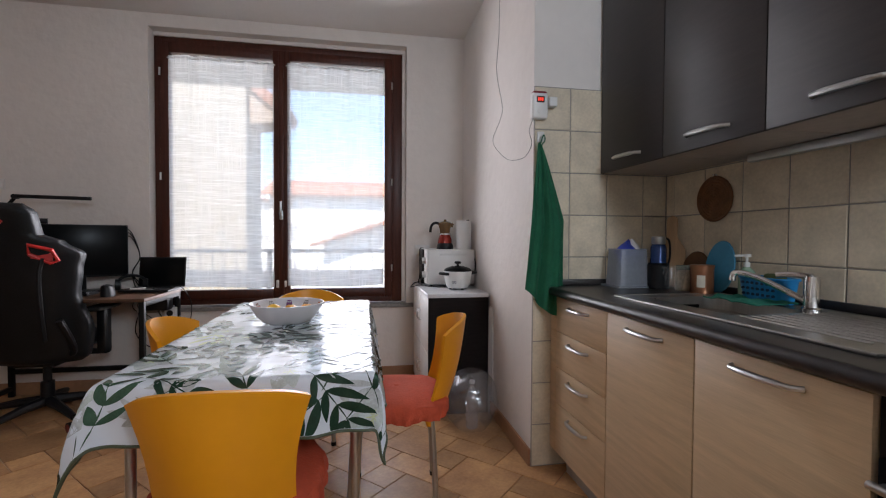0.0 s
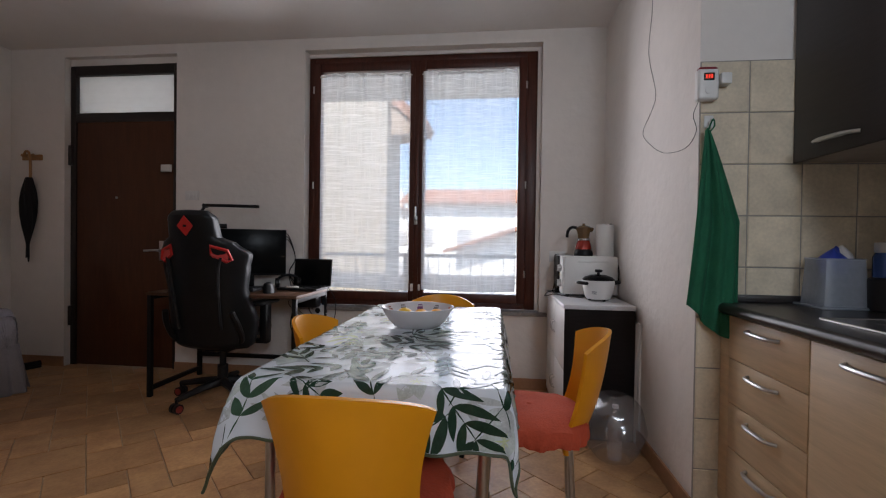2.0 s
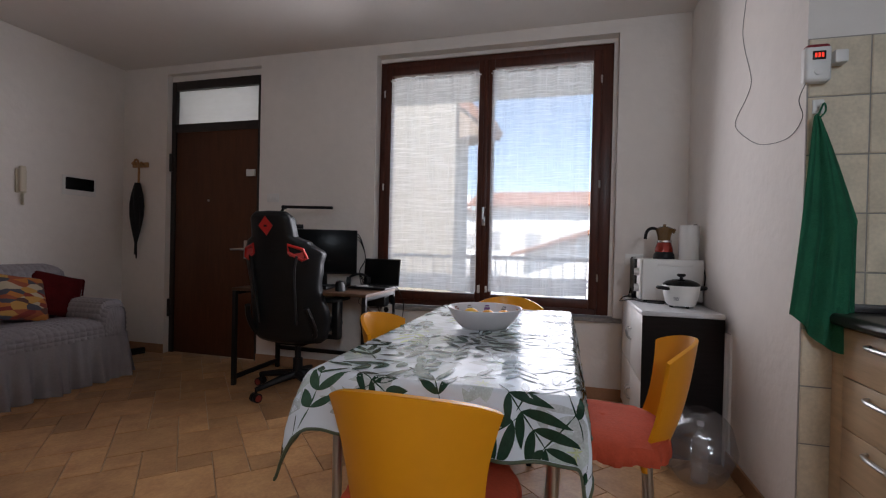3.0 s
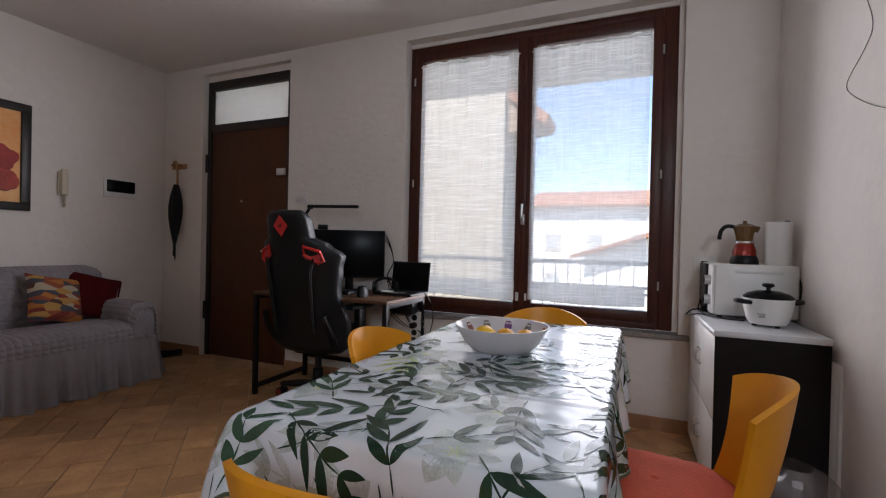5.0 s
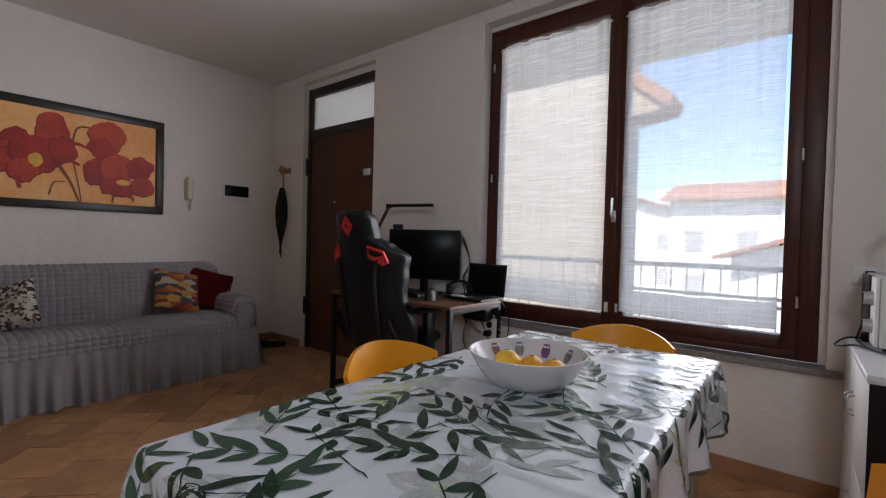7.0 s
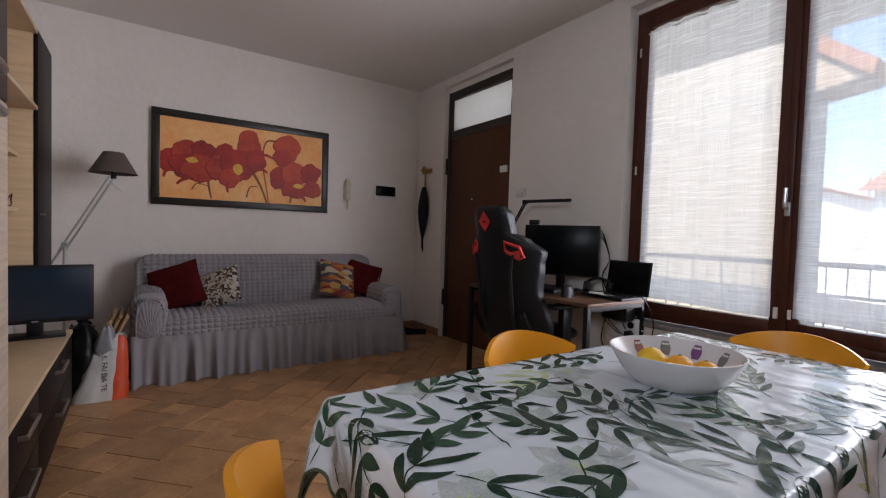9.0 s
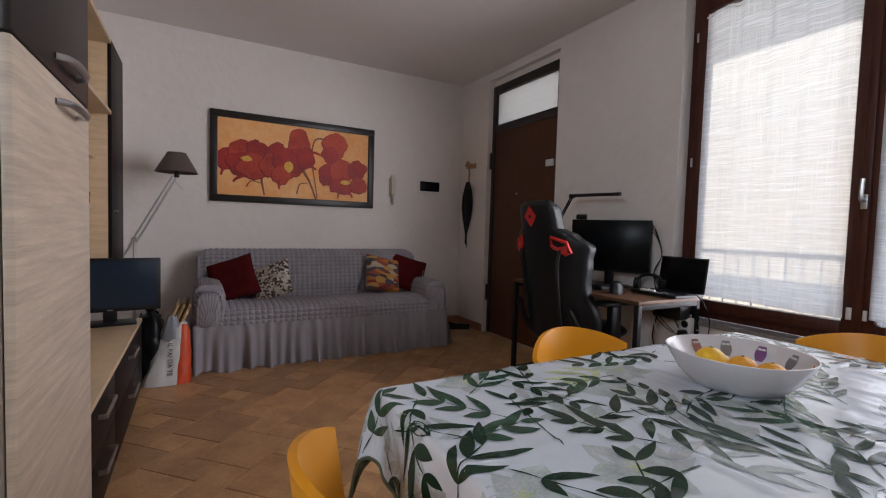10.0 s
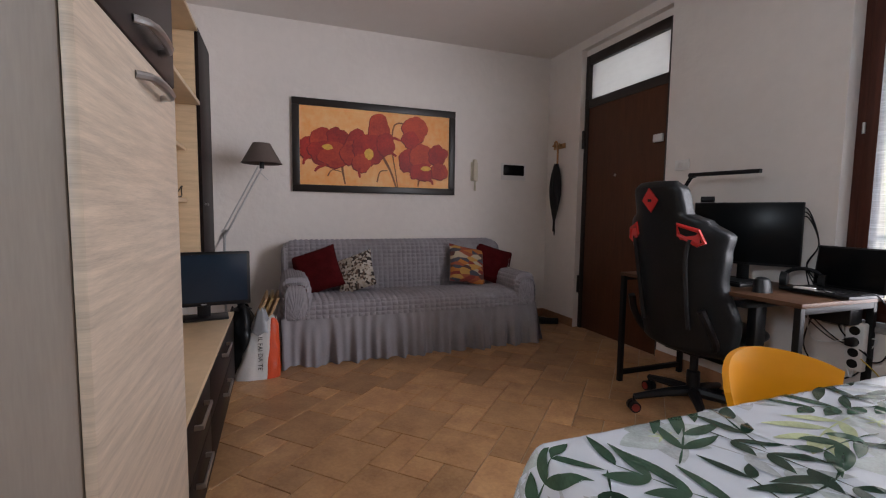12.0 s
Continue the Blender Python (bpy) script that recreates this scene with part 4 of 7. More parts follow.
c = cable([(0.965, 6.393, 1.02), (0.955, 6.37, 1.02), (0.935, 6.36, 0.88), (0.905, 6.30, 0.779), (0.893, 6.15, 0.778), (0.915, 5.98, 0.778), (0.98, 5.90, 0.778), (1.04, 5.86, 0.78)], 0.0035, None, "black mains lead lying on the sideboard")
part("plug", B((0.905, 6.17, 0.7735), (0.945, 6.22, 0.805), 0.006), BLACK_PL, c)
cable([(0.95, 5.93, 0.778), (0.88, 6.02, 0.779), (0.842, 6.05, 0.767), (0.825, 6.12, 0.757), (0.862, 6.18, 0.780), (0.925, 6.20, 0.784)], 0.0035, None, "black mains lead looped over the sideboard edge")
cable([(1.272, 6.25, 0.985), (1.2775, 6.02, 1.0), (1.278, 5.95, 0.945), (1.278, 5.97, 0.87), (1.276, 6.05, 0.83)], 0.004, None, "black mains lead behind the microwave")

bag = thing("plastic_bag", "clear plastic bag of empty bottles on the floor", "bag")
CLEAR = milky("clear plastic film", (0.50, 0.50, 0.54), 0.82, 0.14, 0.12)
CLEAR_HARD = milky("clear bottle plastic", (0.62, 0.64, 0.68), 0.76, 0.08, 0.16)
def bag_skin(u, v):
    a = u * math.tau
    r = 0.165 * (math.sin(math.pi * (0.10 + 0.86 * v)) ** 0.55) * (1 + 0.16 * noise.noise((math.cos(a) * 1.7, math.sin(a) * 1.7, v * 3)) + 0.05 * noise.noise((math.cos(a) * 6, math.sin(a) * 6, v * 7)))
    return (1.105 + r * math.cos(a), 5.36 + r * math.sin(a) * 1.1, 0.002 + 0.335 * v ** 0.9)
part("film", sheet(bmesh.new(), bag_skin, 48, 30, wrap=True), CLEAR, bag)
for px, py, h in ((1.105, 5.33, 0.27),):
    b = part("bottle", lathe(bmesh.new(), [(0.030, 0.004), (0.036, 0.012), (0.036, h * 0.35), (0.033, h * 0.4), (0.036, h * 0.45), (0.036, h * 0.7), (0.014, h * 0.92), (0.014, h)], 18, (px, py)), CLEAR_HARD, bag)
    part("cap", lathe(bmesh.new(), [(0.016, h), (0.016, h + 0.016), (0, h + 0.017)], 14, (px, py)), mat("pale cap", (0.55, 0.56, 0.62), 0.4), b)

# ---- towel, detector and things on the tiled pier ----
det = thing("gas_detector", "white gas detector with a red top plugged in on the tiles", "detector", (1.296, PIER - 0.001, 1.693))
part("housing", B((-0.040, -0.040, 0.0), (0.040, 0.0, 0.125), 0.012, 3), WHITE_PL, det)
part("top_cap", B((-0.036, -0.038, 0.112), (0.036, -0.004, 0.132), 0.010, 3), mat("dark red plastic", (0.22, 0.012, 0.02), 0.35), det, "dark red top")
part("display", B((-0.020, -0.0425, 0.075), (0.020, -0.039, 0.105), 0.002), BLACK_PL, det)
DIGIT = bpy.data.materials.new("lit red digits")
DIGIT.use_nodes = True
DIGIT.node_tree.nodes["Principled BSDF"].inputs["Base Color"].default_value = (0.3, 0.01, 0.01, 1)
DIGIT.node_tree.nodes["Principled BSDF"].inputs["Emission Color"].default_value = (1, 0.05, 0.02, 1)
DIGIT.node_tree.nodes["Principled BSDF"].inputs["Emission Strength"].default_value = 0.35
for k in range(3):
    part("digit", B((-0.014 + k * 0.010, -0.0445, 0.082), (-0.007 + k * 0.010, -0.0422, 0.098), 0.001), DIGIT, det)
part("sensor_grille", R((-0.002, -0.0395, 0.035), (-0.002, -0.043, 0.035), 0.013), WHITE_PL, det)
part("plug_block", B((0.045, -0.045, 0.06), (0.085, 0.0, 0.105), 0.006), WHITE_PL, det, "white plug adapter")
cable([(1.27, PIER - 0.02, 1.70), (1.252, PIER - 0.012, 1.64), (EAST - 0.006, PIER + 0.02, 1.585), (EAST - 0.0022, 4.97, 1.54), (EAST - 0.0022, 5.16, 1.555), (EAST - 0.0022, 5.312, 1.60), (EAST - 0.0022, 5.50, 1.70), (EAST - 0.0022, 5.53, 1.76), (EAST - 0.0022, 5.40, 1.83), (EAST - 0.0022, 5.35, 1.90), (EAST - 0.0022, 5.44, 2.08), (EAST - 0.0022, 5.47, 2.19), (EAST - 0.0022, 5.43, 2.35), (EAST - 0.0022, 5.42, 2.54), (EAST - 0.0022, 5.40, 2.745)], 0.0014, mat("grey flex", (0.16, 0.15, 0.14), 0.5), "thin grey lead running up the plaster wall")
hook = thing("wall_hook", "small white stick-on hook on the tiles", "hook", (1.314, PIER - 0.001, 1.59))
part("plate", B((-0.018, -0.006, 0.0), (0.018, 0.0, 0.05), 0.004), WHITE_PL, hook)
part("prong", tube(bmesh.new(), smooth_line([(0, -0.004, 0.02), (0, -0.022, 0.012), (0, -0.026, 0.022), (0, -0.024, 0.03)]), 0.004, 8), WHITE_PL, hook)
towel = thing("dish_towel", "dark green cotton dish towel hanging from the hook", "towel", (1.316, PIER - 0.030, 1.57))
GREEN = mat("green cotton", (0.010, 0.115, 0.055), 0.9, vary=0.2, scale=8, bump=0.4, bump_scale=150)
def towel_f(u, v):
    """Hung from one corner: it widens to the fold on one side and ends in two uneven points."""
    left = -0.030 - 0.066 * v
    k = min(1.0, v / 0.5)
    right = -0.012 + 0.124 * k ** 0.9 - 0.004 * v
    low = -0.686 - 0.126 * math.sin(min(1.0, u / 0.78) * math.pi / 2) ** 1.5 + (0.105 * ((u - 0.78) / 0.22) ** 2 if u > 0.78 else 0.0)
    fold = 0.016 * math.sin(u * 10.5 + 0.6) * (0.25 + 0.75 * v) + 0.009 * math.sin(u * 23 + v * 2.5) * (0.3 + v)
    return (left + (right - left) * u, -0.014 - fold, low * v + 0.010 * math.sin(u * 5) * (1 - v))
part("cloth", sheet(bmesh.new(), towel_f, 44, 40, 0.004), GREEN, towel)
part("hanging_loop", tube(bmesh.new(), smooth_line([(-0.020, -0.012, 0.0), (-0.006, -0.012, 0.04), (0.004, -0.004, 0.045), (0.004, -0.010, 0.02), (-0.01, -0.012, 0.0)]), 0.003, 6), GREEN, towel)

# ---- things on the worktop ----
WZ = 0.8955
tub = thing("storage_tub", "frosted plastic tub with a blue peg bag in it", "container", (1.715, 4.735, WZ))
TUB = milky("milky plastic", (0.66, 0.72, 0.82), 0.66)
def tub_f(u, v):
    a = u * math.tau
    c, s = math.cos(a), math.sin(a)
    k = 1 / (abs(c) ** 6 + abs(s) ** 6) ** (1 / 6)
    return (k * c * (0.083 - 0.011 * v), k * s * (0.071 - 0.009 * v), 0.004 + 0.175 * v)
part("tub", sheet(bmesh.new(), tub_f, 40, 6, 0.002, wrap=True), TUB, tub)
part("rim", tube(bmesh.new(), [tub_f(k / 40, 1) for k in range(40)], 0.004, 6, closed=True), TUB, tub)
part("base", B((-0.092, -0.080, 0), (0.092, 0.080, 0.010), 0.004), TUB, tub)
part("peg_bag", sheet(bmesh.new(), lambda u, v: ((0.055 * math.sin(math.pi * (0.08 + 0.9 * v)) + 0.006 * math.sin(u * 19)) * math.cos(u * math.tau), (0.045 * math.sin(math.pi * (0.08 + 0.9 * v))) * math.sin(u * math.tau), 0.12 + 0.10 * v + 0.008 * math.sin(u * 13)), 30, 12, wrap=True), mat("blue film", (0.03, 0.06, 0.40), 0.4), tub, "blue plastic bag")
part("white_bag", sheet(bmesh.new(), lambda u, v: (0.03 + 0.035 * math.sin(math.pi * (0.08 + 0.9 * v)) * math.cos(u * math.tau), 0.01 + 0.04 * math.sin(math.pi * (0.08 + 0.9 * v)) * math.sin(u * math.tau), 0.13 + 0.10 * v), 24, 10, wrap=True), mat("white film", (0.7, 0.7, 0.72), 0.4), tub, "crumpled white bag")
flask = thing("drinking_flask", "dark blue steel flask with a black lid", "flask", (1.822, 4.655, WZ))
part("body", lathe(bmesh.new(), [(0.032, 0), (0.035, 0.004), (0.035, 0.19), (0.028, 0.205)], 24), mat("dark blue enamel", (0.02, 0.05, 0.16), 0.25, 0.4), flask)
part("sleeve", lathe(bmesh.new(), [(0.044, 0), (0.047, 0.004), (0.047, 0.112), (0.040, 0.118), (0.036, 0.119)], 24), BLACK_PL, flask, "black rubber sleeve")
part("lid", lathe(bmesh.new(), [(0.028, 0.205), (0.031, 0.21), (0.031, 0.24), (0.0, 0.245)], 24), SATIN, flask)
part("strap", tube(bmesh.new(), smooth_line([(0.028, 0, 0.235), (0.055, 0, 0.22), (0.06, 0, 0.15), (0.05, 0, 0.11)]), 0.005, 6), BLACK_PL, flask)
glas = thing("drinking_glass", "clear drinking glass standing by the sink", "glass", (1.772, 4.482, WZ))
part("tumbler", lathe(bmesh.new(), [(0.0, 0.002), (0.028, 0.002), (0.031, 0.008), (0.050, 0.112), (0.0485, 0.112), (0.030, 0.018), (0.0, 0.016)], 28), milky("tumbler glass", (0.60, 0.63, 0.66), 0.95, 0.05, 0.03), glas)
jar = thing("storage_jar", "glass jar with pale contents by the splashback", "jar", (1.885, 4.56, WZ))
part("glass_body", lathe(bmesh.new(), [(0.036, 0), (0.038, 0.006), (0.038, 0.085), (0.030, 0.095)], 24), mat("pale pulses", (0.45, 0.36, 0.24), 0.5, vary=0.4, scale=60), jar)
part("lid", lathe(bmesh.new(), [(0.034, 0.094), (0.034, 0.112), (0, 0.114)], 24), mat("grey green lid", (0.20, 0.22, 0.18), 0.5), jar)
tin = thing("copper_tin", "copper-coloured tin with a cream label", "tin", (1.875, 4.445, WZ))
COPPER = mat("copper tin", (0.32, 0.14, 0.07), 0.35, 0.6)
part("can", lathe(bmesh.new(), [(0.043, 0), (0.044, 0.003), (0.044, 0.108), (0.042, 0.11)], 26), COPPER, tin)
part("lid", lathe(bmesh.new(), [(0.046, 0.104), (0.046, 0.122), (0.0, 0.124)], 26), COPPER, tin)
part("paper_label", sheet(bmesh.new(), lambda u, v: (0.0448 * math.cos(radians(205) + u * 0.7), 0.0448 * math.sin(radians(205) + u * 0.7), 0.03 + 0.05 * v), 8, 2, -0.0005), mat("cream paper", (0.66, 0.60, 0.48), 0.7), tin)
plate_b = thing("blue_plate", "pale blue plastic cutting board leaning on the tiles", "board", (1.965, 4.455, WZ))
bm = lathe(bmesh.new(), [(0.0, -0.004), (0.076, -0.004), (0.080, 0), (0.076, 0.004), (0, 0.004)], 36, sx=1.4)
pb = part("board", bm, mat("pale blue plastic", (0.06, 0.28, 0.46), 0.4), plate_b)
pb.matrix_basis = pose(0.005, 0, 0.113, 0, 97, 0)
cut = thing("chopping_board", "wooden chopping board with a handle leaning in the corner", "board", (1.935, 4.72, WZ))
WOODB = mat("beech", (0.42, 0.26, 0.13), 0.55, vary=0.2, scale=4, stretch=(10, 10, 1))
def paddle(u, v):
    """A board with rounded shoulders that runs up into a rounded grip."""
    z = 0.345 * v
    k = min(1.0, max(0.0, (z - 0.17) / 0.08))
    w = 0.062 + (0.024 - 0.062) * k * k * (3 - 2 * k)
    if z > 0.32:
        w *= math.sqrt(max(0.0, 1 - ((z - 0.32) / 0.0251) ** 2))
    a = u * math.tau
    c, s = math.cos(a), math.sin(a)
    q = 1 / (abs(c) ** 8 + abs(s) ** 8) ** 0.125
    return (w * q * c, 0.0075 * q * s * (1 if w > 0.004 else 0.3), z)
bm = sheet(bmesh.new(), paddle, 32, 48, wrap=True)
part("board", bm, WOODB, cut).matrix_basis = pose(0, 0, 0.0, -6, 0, -48)
rnd = thing("round_board", "dark round wooden board leaning on the tiles", "board", (1.977, 4.60, WZ))
part("disc", lathe(bmesh.new(), [(0.0, -0.005), (0.082, -0.005), (0.086, 0), (0.082, 0.005), (0, 0.005)], 32), mat("dark olive wood", (0.13, 0.065, 0.03), 0.6, vary=0.3, scale=8), rnd).matrix_basis = pose(0, 0, 0.088, 0, 95, 0)
coast = thing("woven_mat", "round brown woven mat hung on the tiles", "trivet", (KITCHEN_E - 0.004, 4.515, 1.302))
m = mat("brown wicker", (0.17, 0.075, 0.03), 0.8, vary=0.4, scale=30, bump=0.5, bump_scale=90)
for k in range(8):
    r = 0.008 + k * 0.0122
    part("coil", tube(bmesh.new(), [(-0.008, r * math.cos(q * math.tau / 32), r * math.sin(q * math.tau / 32)) for q in range(32)], 0.0072, 6, closed=True), m, coast)
part("nail", R((0.0, 0, 0.105), (-0.014, 0, 0.105), 0.005), WHITE_PL, coast)
part("loop", tube(bmesh.new(), [(-0.008, 0.0, 0.094), (-0.012, 0.006, 0.108), (-0.012, -0.006, 0.108)], 0.0025, 6, closed=True), m, coast)
bask = thing("draining_basket", "light blue plastic basket with a sponge and soap", "basket", (1.885, 4.145, 0.9005))
BLUE = mat("light blue plastic", (0.015, 0.22, 0.50), 0.38)
def basket_f(u, v):
    a = u * math.tau
    c, s = math.cos(a), math.sin(a)
    k = 1 / (abs(c) ** 4 + abs(s) ** 4) ** 0.25
    return (k * c * (0.036 + 0.010 * v), k * s * (0.082 + 0.014 * v), 0.003 + 0.085 * v)
part("basket", sheet(bmesh.new(), basket_f, 44, 8, 0.0025, wrap=True), BLUE, bask)
part("rim", tube(bmesh.new(), [basket_f(k / 40, 1) for k in range(40)], 0.005, 6, closed=True), BLUE, bask)
# Dark discs paint the shade of holes; the basket wall isn't pierced.
for k in range(-3, 4):
    for z in (0.03, 0.05, 0.07):
        part("hole_shade", R((-0.046 - 0.1 * (z - 0.05), k * 0.02, z), (-0.0405 - 0.1 * (z - 0.05), k * 0.02, z), 0.005, seg=8), mat("shadow blue", (0.004, 0.03, 0.08), 0.6), bask)
part("sponge", B((-0.025, -0.06, 0.05), (0.02, 0.0, 0.105), 0.010, 3), mat("olive sponge", (0.07, 0.09, 0.03), 0.9, bump=0.5), bask)
soap = thing("soap_bottle", "soap pump bottle in the corner by the tap", "bottle", (1.925, 4.275, 0.9005))
part("bottle", lathe(bmesh.new(), [(0.026, 0), (0.028, 0.005), (0.028, 0.10), (0.010, 0.12)], 22), mat("clear green soap", (0.30, 0.42, 0.30), 0.25), soap)
part("pump", lathe(bmesh.new(), [(0.011, 0.118), (0.011, 0.135), (0.005, 0.138), (0.005, 0.155), (0.014, 0.158), (0.014, 0.168), (0, 0.17)], 16), WHITE_PL, soap)
part("nozzle", tube(bmesh.new(), [(0, 0, 0.163), (-0.035, 0.02, 0.160)], 0.005, 8), WHITE_PL, soap)
clo = thing("sink_cloth", "crumpled green cloth over the sink edge", "cloth", (1.80, 4.14, 0.9025))
def rag(u, v):
    return ((u - 0.5) * 0.17, (v - 0.5) * 0.22, 0.006 + 0.012 * (noise.noise((u * 4, v * 4, 1)) + 0.6) + 0.004 * noise.noise((u * 11, v * 11, 5)))
part("cloth", sheet(bmesh.new(), rag, 26, 26, 0.003), mat("teal microfibre", (0.012, 0.15, 0.10), 0.9, bump=0.3, bump_scale=140), clo)

# ---- storage wall on the sofa side ----
PY1, CUP_W, CUP_E = 3.40, -1.06, -0.395
pan = thing("tall_cupboard", "tall ash-laminate cupboard with dark upper door", "cupboard")
part("carcass", B((CUP_W + 0.003, SOUTH + 0.004, 0), (CUP_E - 0.003, PY1 - 0.022, 2.32), 0.002), ASH_SIDE, pan)
d = part("door", B((CUP_W, PY1 - 0.02, 0.06), (CUP_E, PY1, 1.450), 0.006), ASH, pan, "pale ash door with a horizontal grain")
bow_handle("handle", d, (-0.895, PY1, 1.392), (-0.680, PY1, 1.392), (0, 1, 0), 0.0085, 0.026)
d = part("upper_door", B((CUP_W, PY1 - 0.02, 1.454), (CUP_E, PY1, 2.32), 0.006), MOCHA, pan, "dark mocha upper door")
bow_handle("handle", d, (-0.895, PY1, 1.500), (-0.680, PY1, 1.500), (0, 1, 0), 0.0085, 0.026)

bench = thing("tv_bench", "low television bench, pale top over dark drawers", "tv bench")
part("body", B((-2.66, SOUTH + 0.004, 0.03), (-1.065, 3.372, 0.452)), WENGE, bench)
part("top_board", B((-2.68, SOUTH + 0.004, 0.453), (-1.065, 3.392, 0.478), 0.003), OAK, bench, "pale oak top")
for z0, z1 in ((0.045, 0.245), (0.249, 0.45)):
    for x0, x1 in ((-1.60, -1.067), (-2.655, -1.604)):
        d = part("drawer_front", B((x0, 3.373, z0), (x1 - 0.002, 3.391, z1), 0.002), WENGE, bench)
        xm = (x0 + x1) / 2
        bm = B((xm - 0.11, 3.412, z1 - 0.062), (xm + 0.11, 3.421, z1 - 0.046), 0.002)
        for hx in (xm - 0.11, xm + 0.10):
            box(bm, (hx, 3.390, z1 - 0.062), (hx + 0.010, 3.4125, z1 - 0.046))
        part("handle", bm, SATIN, d, "square satin metal pull")
part("plinth", B((-2.64, SOUTH + 0.02, 0), (-1.07, 3.35, 0.03)), BLACK_PL, bench)

CLOSED = thing("wall_cupboard", "slim dark-fronted wall cupboard with pale oak sides", "cupboard")
part("carcass", B((-3.05, SOUTH + 0.001, 0.56), (-2.592, 3.230, 2.17), 0.002), OAK, CLOSED)
d = part("door", B((-3.052, 3.231, 0.56), (-2.590, 3.250, 2.17), 0.003), WENGE, CLOSED, "dark wenge door")
part("knob", lathe(bmesh.new(), [(0.006, 0), (0.005, 0.012), (0.011, 0.018), (0.0, 0.024)], 14), SATIN, d).matrix_basis = pose(-2.66, 3.250, 1.155, -90, 0, 0)
shelf = thing("wall_shelves", "pale oak wall shelves between the cupboards", "shelf")
part("back_panel", B((-2.589, SOUTH + 0.001, 0.4785), (CUP_W - 0.002, SOUTH + 0.016, 2.26)), OAK, shelf)
for z, dep in ((2.165, 0.30), (1.75, 0.30), (1.485, 0.22), (1.185, 0.22)):
    part("shelf", B((-2.589, SOUTH + 0.0165, z - 0.022), (CUP_W - 0.002, SOUTH + dep, z), 0.002), OAK, shelf)
cable([(-2.35, SOUTH + 0.18, 1.192), (-2.40, SOUTH + 0.20, 1.21), (-2.49, SOUTH + 0.21, 1.255), (-2.53, SOUTH + 0.20, 1.23), (-2.47, SOUTH + 0.21, 1.195), (-2.36, SOUTH + 0.20, 1.19)], 0.003, None, "thin loop of cable on the shelf")

tv = thing("small_television", "small black flat television standing on the bench", "television", (-2.535, 3.245, 0.4785), 97)
part("bezel", B((-0.255, -0.018, 0.075), (0.255, 0.018, 0.395), 0.006), BLACK_PL, tv)
# The blue in the base colour stands for the window's reflection.
part("screen", B((-0.238, -0.0215, 0.098), (0.238, -0.0175, 0.380), 0.001), mat("dark screen with reflection tint", (0.012, 0.024, 0.042), 0.2, vary=0.1), tv, "dark switched-off screen tinted with a bluish reflection")
part("neck", B((-0.035, -0.01, 0.012), (0.035, 0.02, 0.09), 0.006), BLACK_PL, tv)
part("base", B((-0.13, -0.085, 0.0), (0.13, 0.075, 0.013), 0.006), BLACK_PL, tv)
part("maker_mark", B((-0.014, -0.0235, 0.083), (0.014, -0.0175, 0.089)), GREY_PRINT, tv)

lamp = thing("floor_lamp", "jointed metal floor lamp with a brown fabric shade, unlit", "lamp")
LX = -3.42
part("base", lathe(bmesh.new(), [(0.13, 0.0), (0.13, 0.012), (0.12, 0.02), (0.02, 0.024), (0.0, 0.03)], 32, (LX, 3.27)), SATIN, lamp)
part("post", R((LX, 3.27, 0.02), (LX, 3.275, 0.955), 0.010), SATIN, lamp)
part("joint", R((LX - 0.025, 3.275, 0.955), (LX + 0.025, 3.275, 0.955), 0.020), SATIN, lamp)
for off in (-0.016, 0.016):
    part("arm", R((LX, 3.255 + off, 0.90 + 0.02 * off), (LX, 3.545 + off, 1.465), 0.0065), SATIN, lamp)
part("counter_bar", R((LX, 3.18, 0.78), (LX, 3.28, 0.96), 0.007), SATIN, lamp)
part("tension_wire", R((LX, 3.53, 1.43), (LX, 3.60, 1.36), 0.003), SATIN, lamp)
part("lamp_holder", R((LX, 3.555, 1.45), (LX, 3.555, 1.53), 0.018), BLACK_PL, lamp)
SHADE = mat("brown grey fabric shade", (0.105, 0.080, 0.070), 0.85, vary=0.1, bump=0.2, bump_scale=120)
def shade_f(u, v):
    a = u * math.tau
    r = 0.150 - 0.085 * v
    return (LX + r * math.cos(a), 3.555 + r * math.sin(a), 1.490 + 0.155 * v)
part("shade", sheet(bmesh.new(), shade_f, 40, 6, 0.003, wrap=True), SHADE, lamp, "brown-grey tapered fabric shade")
part("shade_ring", tube(bmesh.new(), [shade_f(k / 40, 0) for k in range(40)], 0.003, 6, closed=True), SHADE, lamp)

# ---- sofa ----
sofa = thing("sofa", "three-seat sofa in a grey seersucker slipcover with a gathered skirt", "sofa")
SY0s, SY1s = 3.675, 5.775


def bub(s, t):
    """The puckers of seersucker."""
    j = 0.35 * noise.noise((s * 9, t * 9, 2.0))
    return 0.0115 * abs(math.sin(math.pi * s / 0.044 + j) * math.sin(math.pi * t / 0.036 + j)) ** 0.6


